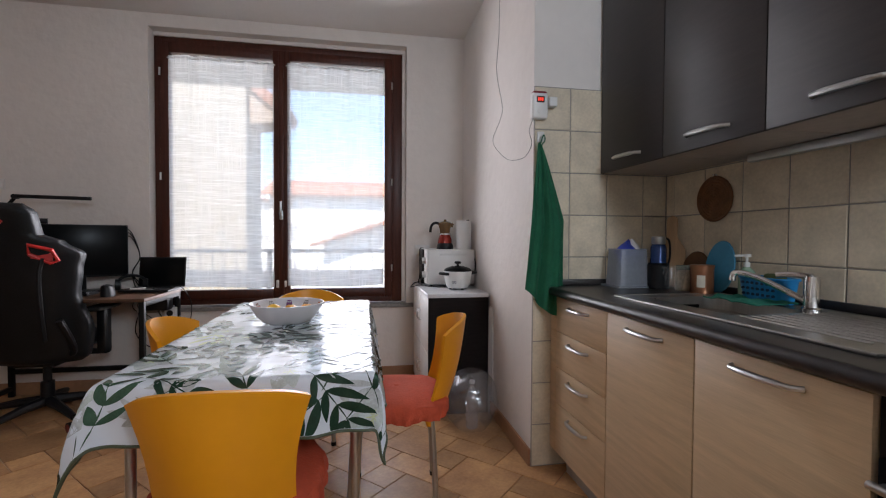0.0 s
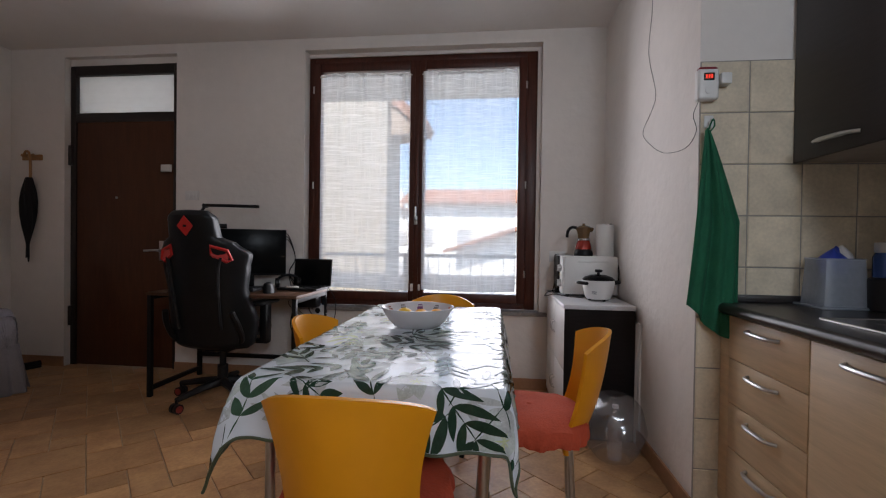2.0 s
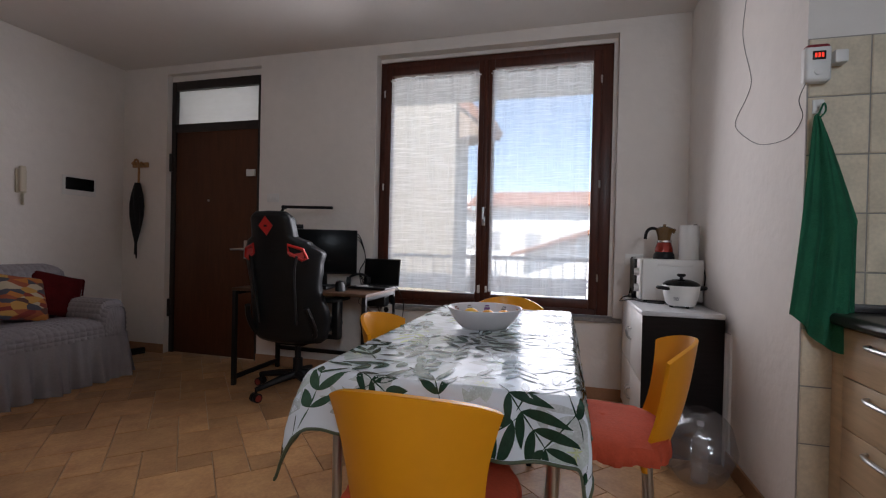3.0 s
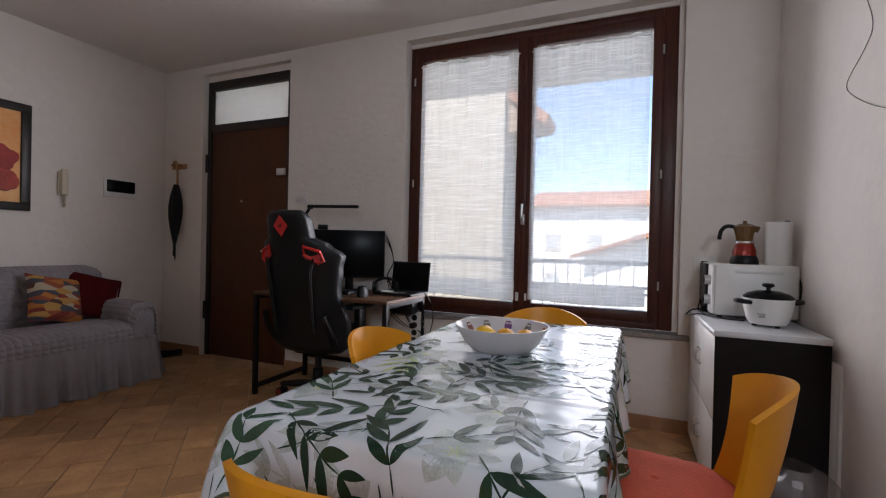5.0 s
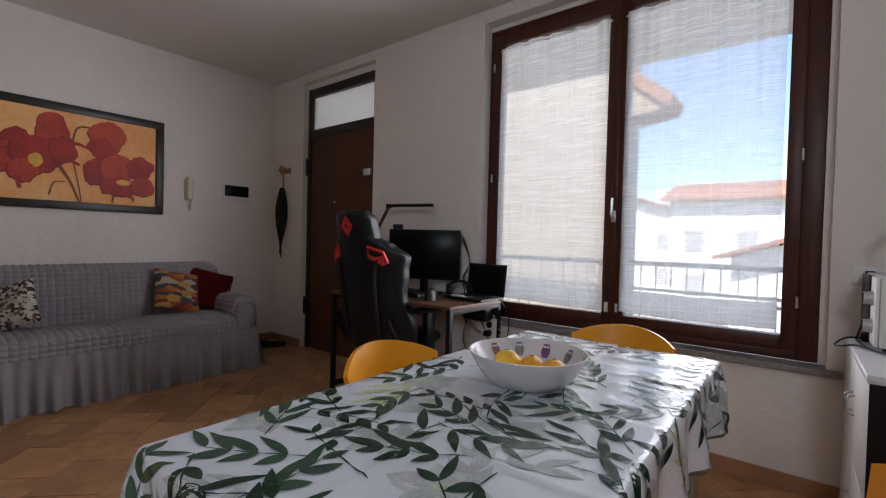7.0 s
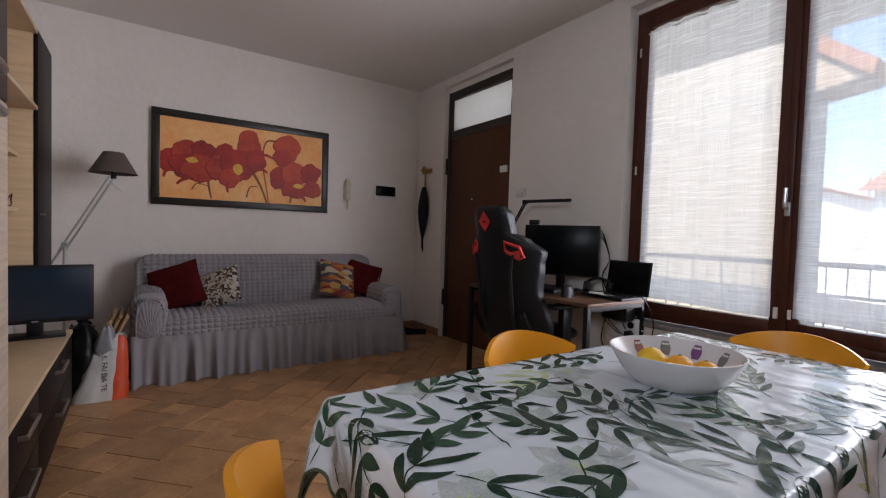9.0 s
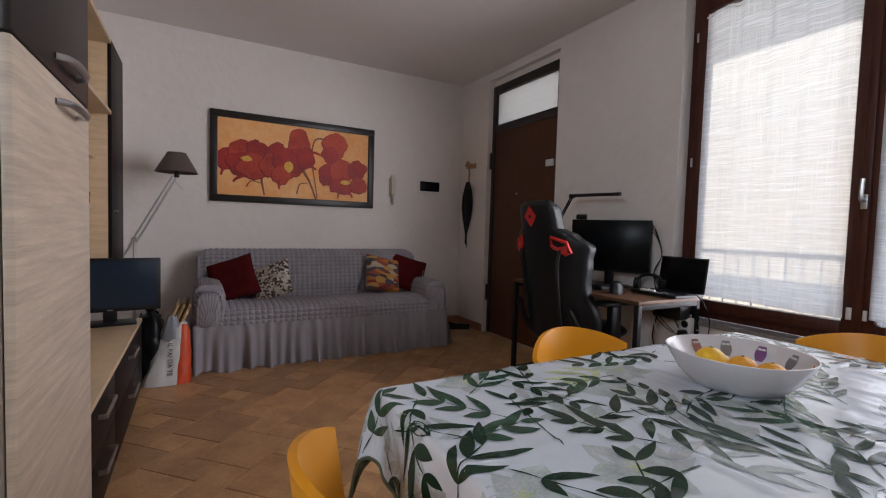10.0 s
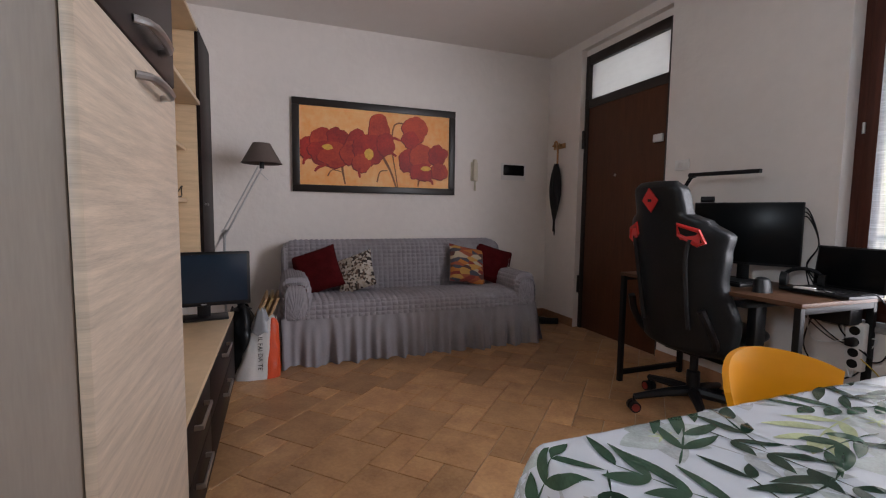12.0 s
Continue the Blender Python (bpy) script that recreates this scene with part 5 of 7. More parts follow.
def profile_cover(name, prof, y0, y1, round_r, n_y, per, label=""):
    """A cover following a profile (x, z) along y, its two ends rounded off and puckered all over."""
    pts = smooth_line([(x, 0, z) for x, z in prof], per)
    acc = [0.0]
    for a, b in zip(pts, pts[1:]):
        acc.append(acc[-1] + (b - a).length)
    mid = sum(pts, Vector()) / len(pts)
    nv = len(pts) - 1
    def f(u, v):
        k = min(int(round(v * nv)), nv)
        p = pts[k]
        y = y0 + (y1 - y0) * u
        e = min(y - y0, y1 - y)
        q = 1.0 if e > round_r else math.sqrt(max(0.0, 1 - ((round_r - e) / round_r) ** 2))
        d = (pts[min(k + 1, nv)] - pts[max(k - 1, 0)]).normalized()
        nrm = Vector((-d.z, 0, d.x))
        core = p - nrm * round_r * 0.75 * (1 - q)
        c = core + nrm * bub(y, acc[k])
        return (c.x, y, c.z)
    ends = sheet(bmesh.new(), f, n_y, nv)
    return part(name, ends, GREY_FAB, sofa, label)


profile_cover("back", [(-3.715, 0.02), (-3.715, 0.60), (-3.71, 0.80), (-3.67, 0.855), (-3.58, 0.865), (-3.50, 0.83), (-3.46, 0.72), (-3.43, 0.55), (-3.41, 0.40)], SY0s + 0.01, SY1s - 0.06, 0.13, 300, 16)
def end_cap(y, sgn):
    prof = [(-3.70, 0.02), (-3.70, 0.80), (-3.66, 0.835), (-3.58, 0.845), (-3.51, 0.81), (-3.475, 0.72), (-3.44, 0.55), (-3.41, 0.40), (-3.41, 0.02)]
    bm = bmesh.new()
    a = [bm.verts.new((x, y, z)) for x, z in prof]
    b = [bm.verts.new((x, y + sgn * 0.02, z)) for x, z in prof]
    bm.faces.new(a)
    bm.faces.new(b[::-1])
    for k in range(len(prof)):
        bm.faces.new((a[k], a[(k + 1) % len(prof)], b[(k + 1) % len(prof)], b[k]))
    part("back_side", bm, GREY_FAB, sofa)
end_cap(SY0s + 0.03, 1)
end_cap(SY1s - 0.08, -1)
profile_cover("seat", [(-3.44, 0.445), (-3.25, 0.462), (-3.05, 0.460), (-2.955, 0.440), (-2.925, 0.40), (-2.92, 0.335)], SY0s + 0.16, SY1s - 0.16, 0.02, 270, 16)


def arm(y0, y1, top):
    def f(u, v):
        x = -3.50 + 0.585 * u
        a = math.pi * v
        yc, w = (y0 + y1) / 2, (y1 - y0) / 2
        nose = 1.0 if u < 0.9 else 1 - 0.25 * ((u - 0.9) / 0.1) ** 2
        z0 = 0.335
        c, s = math.cos(a), math.sin(a)
        k = 1 / (abs(c) ** 4 + abs(s) ** 4) ** 0.25
        b = bub(x, v * 0.75)
        return (x, yc - (w * nose + b) * k * c, z0 + ((top - 0.03 * (u > 0.93)) - z0 + b) * k * s * (nose * 0.3 + 0.7))
    part("armrest", sheet(bmesh.new(), f, 80, 110), GREY_FAB, sofa)
    def front(u, v):
        a = math.pi * u
        yc, w = (y0 + y1) / 2, (y1 - y0) / 2
        c, s = math.cos(a), math.sin(a)
        k = 1 / (abs(c) ** 4 + abs(s) ** 4) ** 0.25
        r = v
        return (-2.921 + 0.02 * math.cos(r * math.pi / 2) - 0.004 + bub(r * 0.2, u * 0.4) * 0.6, yc - w * 0.775 * k * c * r, 0.335 + (top - 0.028 - 0.335) * 0.93 * k * s * r)
    part("armrest_front", sheet(bmesh.new(), front, 60, 16), GREY_FAB, sofa)


arm(SY0s, SY0s + 0.21, 0.635)
arm(SY1s - 0.20, SY1s, 0.60)
SKIRT_FAB = mat("grey skirt fabric", (0.285, 0.272, 0.292), 0.9, spec=0.2, vary=0.1, scale=8, bump=0.2, bump_scale=180)


def skirt(p, q, out, n, seed):
    p, q, out = Vector(p), Vector(q), Vector(out)
    def f(u, v):
        g = 1 - v
        wob = 0.032 * math.sin(u * n + 1.3 * math.sin(u * n * 0.37 + seed)) + 0.016 * math.sin(u * n * 2.3 + seed)
        flare = g * (0.045 + wob) + 0.004 * math.sin(u * n * 2) + 0.006
        c = p.lerp(q, u) + out * flare
        return (c.x, c.y, 0.004 + 0.345 * v + 0.006 * g * math.sin(u * n * 0.5))
    part("skirt", sheet(bmesh.new(), f, int(n * 5), 14, 0.004), SKIRT_FAB, sofa, "gathered plain grey skirt")


skirt((-2.925, SY0s, 0), (-2.925, SY1s, 0), (1, 0, 0), 78, 0.5)
skirt((-3.70, SY1s - 0.01, 0), (-2.925, SY1s - 0.01, 0), (0, 1, 0), 28, 1.5)
skirt((-3.70, SY0s + 0.01, 0), (-2.925, SY0s + 0.01, 0), (0, -1, 0), 28, 2.5)
part("frame", B((-3.69, SY0s + 0.03, 0.01), (-2.95, SY1s - 0.03, 0.40)), BLACK_FAB, sofa)


def pillow(label, m, p, size, thick, tilt, turn, lean=0.0):
    t = thing("throw_pillow", label, "pillow", group="pillows on the sofa")
    t.matrix_basis = Matrix.Translation(p) @ Euler((radians(tilt), 0, radians(turn)), "XYZ").to_matrix().to_4x4() @ Matrix.Rotation(radians(lean), 4, "Y")
    def half(sgn):
        def f(u, v):
            a, b = 2 * u - 1, 2 * v - 1
            edge = (1 - a ** 4) * (1 - b ** 4)
            pin = 1 - 0.10 * (1 - a * a) * abs(b) ** 3 * 0.6
            pin2 = 1 - 0.10 * (1 - b * b) * abs(a) ** 3 * 0.6
            y = sgn * (thick * max(edge, 0) ** 0.55 * (1 + 0.1 * noise.noise((a * 2, b * 2, sgn))) + 0.0015)
            return (a * size / 2 * pin2, y, b * size / 2 * pin + size / 2)
        return f
    part("front", sheet(bmesh.new(), half(-1), 22, 22), m, t)
    part("back", sheet(bmesh.new(), half(1), 22, 22), MAROON if m is MAROON else BLACK_FAB, t)
    part("seam", tube(bmesh.new(), [half(-1)(u, v) for u, v in [(k / 12, 0) for k in range(12)] + [(1, k / 12) for k in range(12)] + [(1 - k / 12, 1) for k in range(12)] + [(0, 1 - k / 12) for k in range(12)]], 0.004, 6, closed=True), m, t)
    return t


def patch_print(name, cols, scale):
    """Printed cotton in irregular blocks of several colours."""
    m = bpy.data.materials.new(name)
    m.use_nodes = True
    t = m.node_tree
    b = t.nodes["Principled BSDF"]
    b.inputs["Roughness"].default_value = 0.85
    co, vo, ra, mp = (t.nodes.new("ShaderNode" + k) for k in ("TexCoord", "TexVoronoi", "ValToRGB", "Mapping"))
    mp.inputs["Scale"].default_value = scale
    vo.inputs["Scale"].default_value = 1.0
    t.links.new(co.outputs["Object"], mp.inputs["Vector"])
    t.links.new(mp.outputs["Vector"], vo.inputs["Vector"])
    sep = t.nodes.new("ShaderNodeSeparateColor")
    t.links.new(vo.outputs["Color"], sep.inputs[0])
    t.links.new(sep.outputs[0], ra.inputs["Fac"])
    r = ra.color_ramp
    r.interpolation = "CONSTANT"
    while len(r.elements) < len(cols):
        r.elements.new(0.5)
    for k, c in enumerate(cols):
        r.elements[k].position, r.elements[k].color = k / len(cols), (*c, 1)
    t.links.new(ra.outputs["Color"], b.inputs["Base Color"])
    return m


TOWN = patch_print("painted town print", [(0.42, 0.15, 0.03), (0.20, 0.03, 0.02), (0.06, 0.06, 0.08), (0.44, 0.24, 0.06), (0.28, 0.07, 0.03), (0.08, 0.035, 0.03), (0.42, 0.35, 0.25)], (11, 1, 27))
FLORAL = patch_print("black and white floral print", [(0.42, 0.36, 0.29), (0.04, 0.03, 0.025), (0.48, 0.43, 0.36), (0.13, 0.085, 0.06), (0.55, 0.51, 0.45)], (60, 1, 60))
pillow("plush maroon throw pillow on the grey sofa", MAROON, (-3.28, 4.00, 0.475), 0.37, 0.065, -26, 72, -20)
pillow("black and white patterned pillow on the grey sofa", FLORAL, (-3.21, 4.27, 0.480), 0.33, 0.055, -28, 50, -24)
pillow("pillow printed with a colourful painted town", TOWN, (-3.27, 5.27, 0.485), 0.36, 0.055, -26, 100, 13)
tp = pillow("maroon tasselled pillow against the sofa arm", MAROON, (-3.33, 5.48, 0.490), 0.37, 0.06, -30, 82, 20)
for k in range(5):
    part("tassel", lathe(bmesh.new(), [(0.0, 0.0), (0.006, -0.006), (0.008, -0.03), (0, -0.031)], 8, (0.19, 0.0)), MAROON, tp).matrix_basis = pose(0, 0, 0.37 - 0.03 * k)

# ---- picture of poppies ----
pic = thing("framed_picture", "wide dark-framed painting of red poppies on orange ground", "painting")
PX, PY0, PY1p, PZ0, PZ1 = WEST + 0.004, 3.793, 5.315, 1.293, 2.104
FR = mat("black stained frame", (0.014, 0.010, 0.009), 0.4, vary=0.3)
fw = 0.062
for a, b in (((PY0, PZ0), (PY1p, PZ0 + fw)), ((PY0, PZ1 - fw), (PY1p, PZ1)), ((PY0, PZ0 + fw), (PY0 + fw, PZ1 - fw)), ((PY1p - fw, PZ0 + fw), (PY1p, PZ1 - fw))):
    part("frame_side", B((PX, a[0], a[1]), (PX + 0.026, b[0], b[1]), 0.004), FR, pic)
ground_m = mat("orange oil ground", (0.95, 0.64, 0.30), 0.6, vary=0.3, scale=2.6, second=(0.90, 0.32, 0.06), bump=0.1, bump_scale=80)
part("canvas", B((PX, PY0 + fw, PZ0 + fw), (PX + 0.012, PY1p - fw, PZ1 - fw)), ground_m, pic)
POPPY = mat("poppy red oil", (0.56, 0.030, 0.014), 0.55, vary=0.4, scale=6, second=(0.16, 0.006, 0.008), bump=0.1, bump_scale=80)
POPPY2 = mat("poppy bright red oil", (0.64, 0.075, 0.022), 0.55, vary=0.3, scale=6, second=(0.30, 0.012, 0.010))
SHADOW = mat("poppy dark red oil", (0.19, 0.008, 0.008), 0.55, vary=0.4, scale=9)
HEART = mat("poppy yellow heart", (0.75, 0.42, 0.06), 0.55, vary=0.2, scale=30)
STEM = mat("poppy brown stem", (0.22, 0.08, 0.03), 0.6, vary=0.3, scale=20)
W_, H_ = PY1p - PY0 - 2 * fw, PZ1 - PZ0 - 2 * fw


def on_canvas(u, v, lift):
    return (PX + 0.012 + lift, PY0 + fw + u * W_, PZ0 + fw + v * H_)


def blob(u0, v0, ru, rv, seed, lift, m, name):
    """A flat painted petal with a ragged outline, clipped to the canvas."""
    bm = bmesh.new()
    n = 40
    rim = []
    for k in range(n):
        a = k * math.tau / n
        r = 1 + 0.24 * noise.noise((math.cos(a) * 1.4, math.sin(a) * 1.4, seed)) + 0.12 * noise.noise((math.cos(a) * 5, math.sin(a) * 5, seed))
        u, v = min(0.998, max(0.002, u0 + ru * r * math.cos(a))), min(0.998, max(0.002, v0 + rv * r * math.sin(a)))
        rim.append(bm.verts.new(on_canvas(u, v, lift)))
    mid = bm.verts.new(on_canvas(u0, v0, lift))
    for k in range(n):
        bm.faces.new((mid, rim[k], rim[(k + 1) % n]))
    part(name, bm, m, pic)


def stroke(pts, w, lift, m, name="painted_stem"):
    line = smooth_line([on_canvas(u, v, lift) for u, v in pts], 6)
    bm = bmesh.new()
    prev = None
    for k, p in enumerate(line):
        d = (line[min(k + 1, len(line) - 1)] - line[max(k - 1, 0)]).normalized()
        s = Vector((0, -d.z, d.y)) * w * (1 - 0.5 * k / len(line))
        row = (bm.verts.new(p + s), bm.verts.new(p - s))
        if prev:
            bm.faces.new((prev[0], row[0], row[1], prev[1]))
        prev = row
    part(name, bm, m, pic)


stroke([(0.26, 0.30), (0.265, 0.18), (0.28, 0.02)], 0.012, 0.0012, STEM)
stroke([(0.53, 0.40), (0.58, 0.22), (0.62, 0.0)], 0.013, 0.0012, STEM)
stroke([(0.70, 0.86), (0.61, 0.84), (0.59, 0.55), (0.62, 0.15), (0.63, 0.0)], 0.008, 0.0011, STEM)
stroke([(0.17, 0.12), (0.20, 0.20), (0.27, 0.17)], 0.006, 0.0011, STEM)
stroke([(0.49, 0.06), (0.51, 0.20), (0.56, 0.22)], 0.007, 0.0011, STEM)
stroke([(0.78, 0.10), (0.775, 0.02)], 0.010, 0.0012, STEM)
for a, b, c in (((0.06, 0.36), (0.03, 0.32), (0.02, 0.25)), ((0.16, 0.27), (0.11, 0.22), (0.09, 0.17)), ((0.55, 0.60), (0.60, 0.66), (0.65, 0.63)), ((0.53, 0.45), (0.58, 0.46), (0.62, 0.42)), ((0.37, 0.24), (0.37, 0.18), (0.375, 0.11)), ((0.84, 0.12), (0.87, 0.10), (0.88, 0.05))):
    stroke([a, b, c], 0.016, 0.0105, POPPY, "painted_sepal")
for seed, (u, v, ru, rv, m) in enumerate(((0.06, 0.47, 0.075, 0.13, POPPY), (0.13, 0.58, 0.07, 0.16, POPPY2), (0.24, 0.60, 0.07, 0.17, POPPY), (0.17, 0.42, 0.12, 0.17, POPPY), (0.22, 0.40, 0.10, 0.15, POPPY2),
                                   (0.36, 0.58, 0.075, 0.15, POPPY), (0.50, 0.75, 0.075, 0.21, POPPY2), (0.33, 0.42, 0.075, 0.16, POPPY2), (0.44, 0.50, 0.10, 0.22, POPPY), (0.39, 0.30, 0.06, 0.12, POPPY2), (0.55, 0.58, 0.06, 0.16, POPPY),
                                   (0.75, 0.78, 0.09, 0.17, POPPY2), (0.72, 0.66, 0.06, 0.12, POPPY), (0.70, 0.36, 0.06, 0.16, POPPY), (0.80, 0.42, 0.08, 0.18, POPPY2), (0.92, 0.46, 0.07, 0.15, POPPY), (0.80, 0.22, 0.09, 0.12, POPPY), (0.93, 0.24, 0.065, 0.12, POPPY2))):
    blob(u - 0.004, v - 0.010, ru * 1.03, rv * 1.04, seed * 3.7, 0.0015 + 0.00025 * seed, SHADOW, "painted_outline")
    blob(u, v, ru, rv, seed * 3.7, 0.0016 + 0.00025 * seed, m, "painted_petal")
for seed, (u, v, ru, rv) in enumerate(((0.17, 0.49, 0.032, 0.036), (0.435, 0.43, 0.030, 0.070), (0.83, 0.27, 0.038, 0.032))):
    blob(u, v, ru, rv, 90 + seed, 0.0070, HEART, "painted_heart")

# ---- wall fittings on the sofa side ----
ic = thing("intercom_handset", "cream door intercom handset on the wall", "intercom")
CREAM = mat("cream plastic", (0.62, 0.56, 0.44), 0.4, vary=0.05)
part("base_plate", B((WEST + 0.001, 5.495, 1.44), (WEST + 0.02, 5.570, 1.63), 0.006), CREAM, ic)
part("handset", B((WEST + 0.02, 5.505, 1.445), (WEST + 0.052, 5.550, 1.655), 0.012, 3), CREAM, ic)
part("coiled_cord", tube(bmesh.new(), [(WEST + 0.02 + 0.010 * math.cos(k * 1.2), 5.54 + 0.010 * math.sin(k * 1.2), 1.44 - 0.0016 * k) for k in range(60)], 0.003, 6), CREAM, ic)
fb = thing("fuse_box", "flush white fuse box with a dark window", "fuse box")
part("frame", B((WEST + 0.001, 5.840, 1.468), (WEST + 0.012, 6.125, 1.640), 0.004), WHITE_PL, fb)
part("window", B((WEST + 0.010, 5.862, 1.515), (WEST + 0.022, 6.103, 1.622), 0.008), SCREEN, fb, "dark smoked cover")
rack = thing("coat_hook", "small wooden coat hook rail on the wall", "hook")
HOOKW = mat("varnished beech", (0.36, 0.18, 0.06), 0.4, vary=0.2, scale=10)
part("rail", B((-3.63, NORTH - 0.018, 1.785), (-3.44, NORTH - 0.001, 1.835), 0.006), HOOKW, rack)
for x in (-3.59, -3.54, -3.49):
    part("peg", tube(bmesh.new(), [(x, NORTH - 0.012, 1.81), (x, NORTH - 0.05, 1.825)], [0.009, 0.014], 10), HOOKW, rack)
umb = thing("umbrella", "furled black umbrella hanging from the wooden hook", "umbrella")
part("crook", tube(bmesh.new(), smooth_line([(-3.515, NORTH - 0.045, 1.60), (-3.515, NORTH - 0.045, 1.76), (-3.53, NORTH - 0.045, 1.845), (-3.56, NORTH - 0.045, 1.855), (-3.58, NORTH - 0.045, 1.815)]), 0.010, 8), HOOKW, umb, "bent wooden crook handle")
def furl(u, v):
    a = u * math.tau
    r = 0.012 + 0.046 * math.sin(math.pi * min(1, (1 - v) * 1.15 + 0.05)) ** 0.8 * (0.55 + 0.45 * v)
    r *= 1 + 0.22 * math.sin(a * 4 + v * 7)
    return (-3.515 + r * math.cos(a) - 0.012 * (1 - v), NORTH - 0.056 + min(r * math.sin(a), 0.05), 0.94 + 0.69 * v)
part("canopy", sheet(bmesh.new(), furl, 32, 26, wrap=True), BLACK_FAB, umb)
part("ferrule", R((-3.527, NORTH - 0.048, 0.90), (-3.527, NORTH - 0.048, 0.96), 0.005, 0.009), BLACK_PL, umb)
part("strap", tube(bmesh.new(), [(-3.515 + 0.046 * math.cos(k * math.tau / 16), NORTH - 0.052 + 0.046 * math.sin(k * math.tau / 16), 1.50) for k in range(16)], 0.006, 6, closed=True), BLACK_FAB, umb)

# ---- shopping bag and things beside the bench ----
sb = thing("shopping_bag", "white and orange-red plastic shopping bag standing full", "bag", (-2.79, 3.52, 0))
BAGW = mat("white bag plastic", (0.68, 0.67, 0.65), 0.45, vary=0.08, scale=12, bump=0.4, bump_scale=12)
BAGR = mat("orange red bag plastic", (0.62, 0.075, 0.02), 0.42, vary=0.12, scale=12, bump=0.4, bump_scale=12)
def bag_f(u, v):
    a = u * math.tau + 0.4
    c, s = math.cos(a), math.sin(a)
    k = 1 / (abs(c) ** 3.5 + abs(s) ** 3.5) ** (1 / 3.5)
    w = 1 - 0.38 * v - 0.1 * v * v
    wr = 1 + 0.09 * noise.noise((c * 2.5, s * 2.5, v * 5)) + 0.035 * noise.noise((c * 7, s * 7, v * 13))
    return (0.085 * k * c * w * wr - 0.02 * v, 0.142 * k * s * w * wr + 0.06 * v, 0.003 + 0.37 * v + 0.03 * v * math.sin(a * 3))
bm_w, bm_r = bmesh.new(), bmesh.new()
sheet(bm_w, lambda u, v: bag_f(0.20 + u * 0.80, v), 40, 20, 0.002)
sheet(bm_r, lambda u, v: bag_f(0.0 + u * 0.20, v), 20, 20, 0.002)
part("white_panel", bm_w, BAGW, sb)
part("red_panel", bm_r, BAGR, sb, "orange-red side of the bag")
part("stuffing", sheet(bmesh.new(), lambda u, v: (0.05 * math.cos(u * math.tau) * (1 - 0.7 * v), 0.03 + 0.075 * math.sin(u * math.tau) * (1 - 0.7 * v), 0.30 + 0.16 * v + 0.012 * math.sin(u * 31)), 24, 8, wrap=True), mat("grey film", (0.25, 0.26, 0.28), 0.4), sb, "crumpled grey bags inside")


def words(text, size, material, parent, m, name="lettering"):
    cu = bpy.data.curves.new(name, "FONT")
    cu.body, cu.size, cu.extrude, cu.align_x, cu.align_y = text, size, 0.0006, "CENTER", "CENTER"
    tmp = new(name, cu)
    me = bpy.data.meshes.new_from_object(tmp.evaluated_get(bpy.context.evaluated_depsgraph_get()))
    bpy.data.objects.remove(tmp)
    me.materials.clear()
    me.materials.append(material)
    ob = new(name, me)
    ob.parent = parent
    ob.matrix_basis = m
    return ob


words("IL FAI DA TE", 0.040, BLACK_PL, sb, Matrix(((0.16, 0, 0.987, 0.066), (0, 1, 0, 0.02), (-0.987, 0, 0.16, 0.175), (0, 0, 0, 1))), "lettering")
bb = thing("black_bag", "black bin bag slumped beside the bench", "bag", (-2.90, 3.42, 0))
def sack(u, v):
    a = u * math.tau
    c, q = math.cos(a), math.sin(a)
    w = 0.145 * math.sin(math.pi * (0.20 + 0.72 * v)) ** 0.55 * (1 + 0.18 * noise.noise((c * 2, q * 2, v * 4)) + 0.05 * noise.noise((c * 7, q * 7, v * 11)))
    return (w * c, w * q * 0.85, 0.002 + 0.45 * v + 0.02 * v * math.sin(a * 3))
part("bag", sheet(bmesh.new(), sack, 44, 26, wrap=True), BLACK_LEATHER, bb)
part("knot", lathe(bmesh.new(), [(0.07, 0.445), (0.030, 0.462), (0.022, 0.475), (0.040, 0.50), (0.0, 0.505)], 14), BLACK_LEATHER, bb)
fr = thing("picture_frames", "old wooden picture frames leaning beside the sofa", "frame", (-3.13, 3.46, 0))
for k in range(3):
    f = bmesh.new()
    for a, b in (((-0.18, 0), (0.18, 0.035)), ((-0.18, 0.505), (0.18, 0.54)), ((-0.18, 0.035), (-0.145, 0.505)), ((0.145, 0.035), (0.18, 0.505))):
        box(f, (a[0], -0.01, a[1]), (b[0], 0.01, b[1]), 0.004)
    part("frame", f, WOODB if k % 2 == 0 else mat("gilt frame", (0.30, 0.19, 0.07), 0.45), fr).matrix_basis = pose(0, -0.10 + 0.04 * k, 0.006, -24, 0, 0)
shoe = thing("shoe", "dark shoe lying in the corner by the sofa", "shoe", (-3.45, 6.22, 0), 70)
part("upper", sheet(bmesh.new(), lambda u, v: ((v - 0.5) * 0.27, 0.042 * math.cos(u * math.tau) * (0.65 + 0.35 * math.sin(v * math.pi)), 0.022 + max(0, math.sin(u * math.tau)) * (0.035 + 0.05 * max(0, 0.6 - v))), 24, 14, wrap=True), BLACK_FAB, shoe)
part("sole", B((-0.135, -0.04, 0), (0.135, 0.04, 0.022), 0.012), BLACK_PL, shoe)

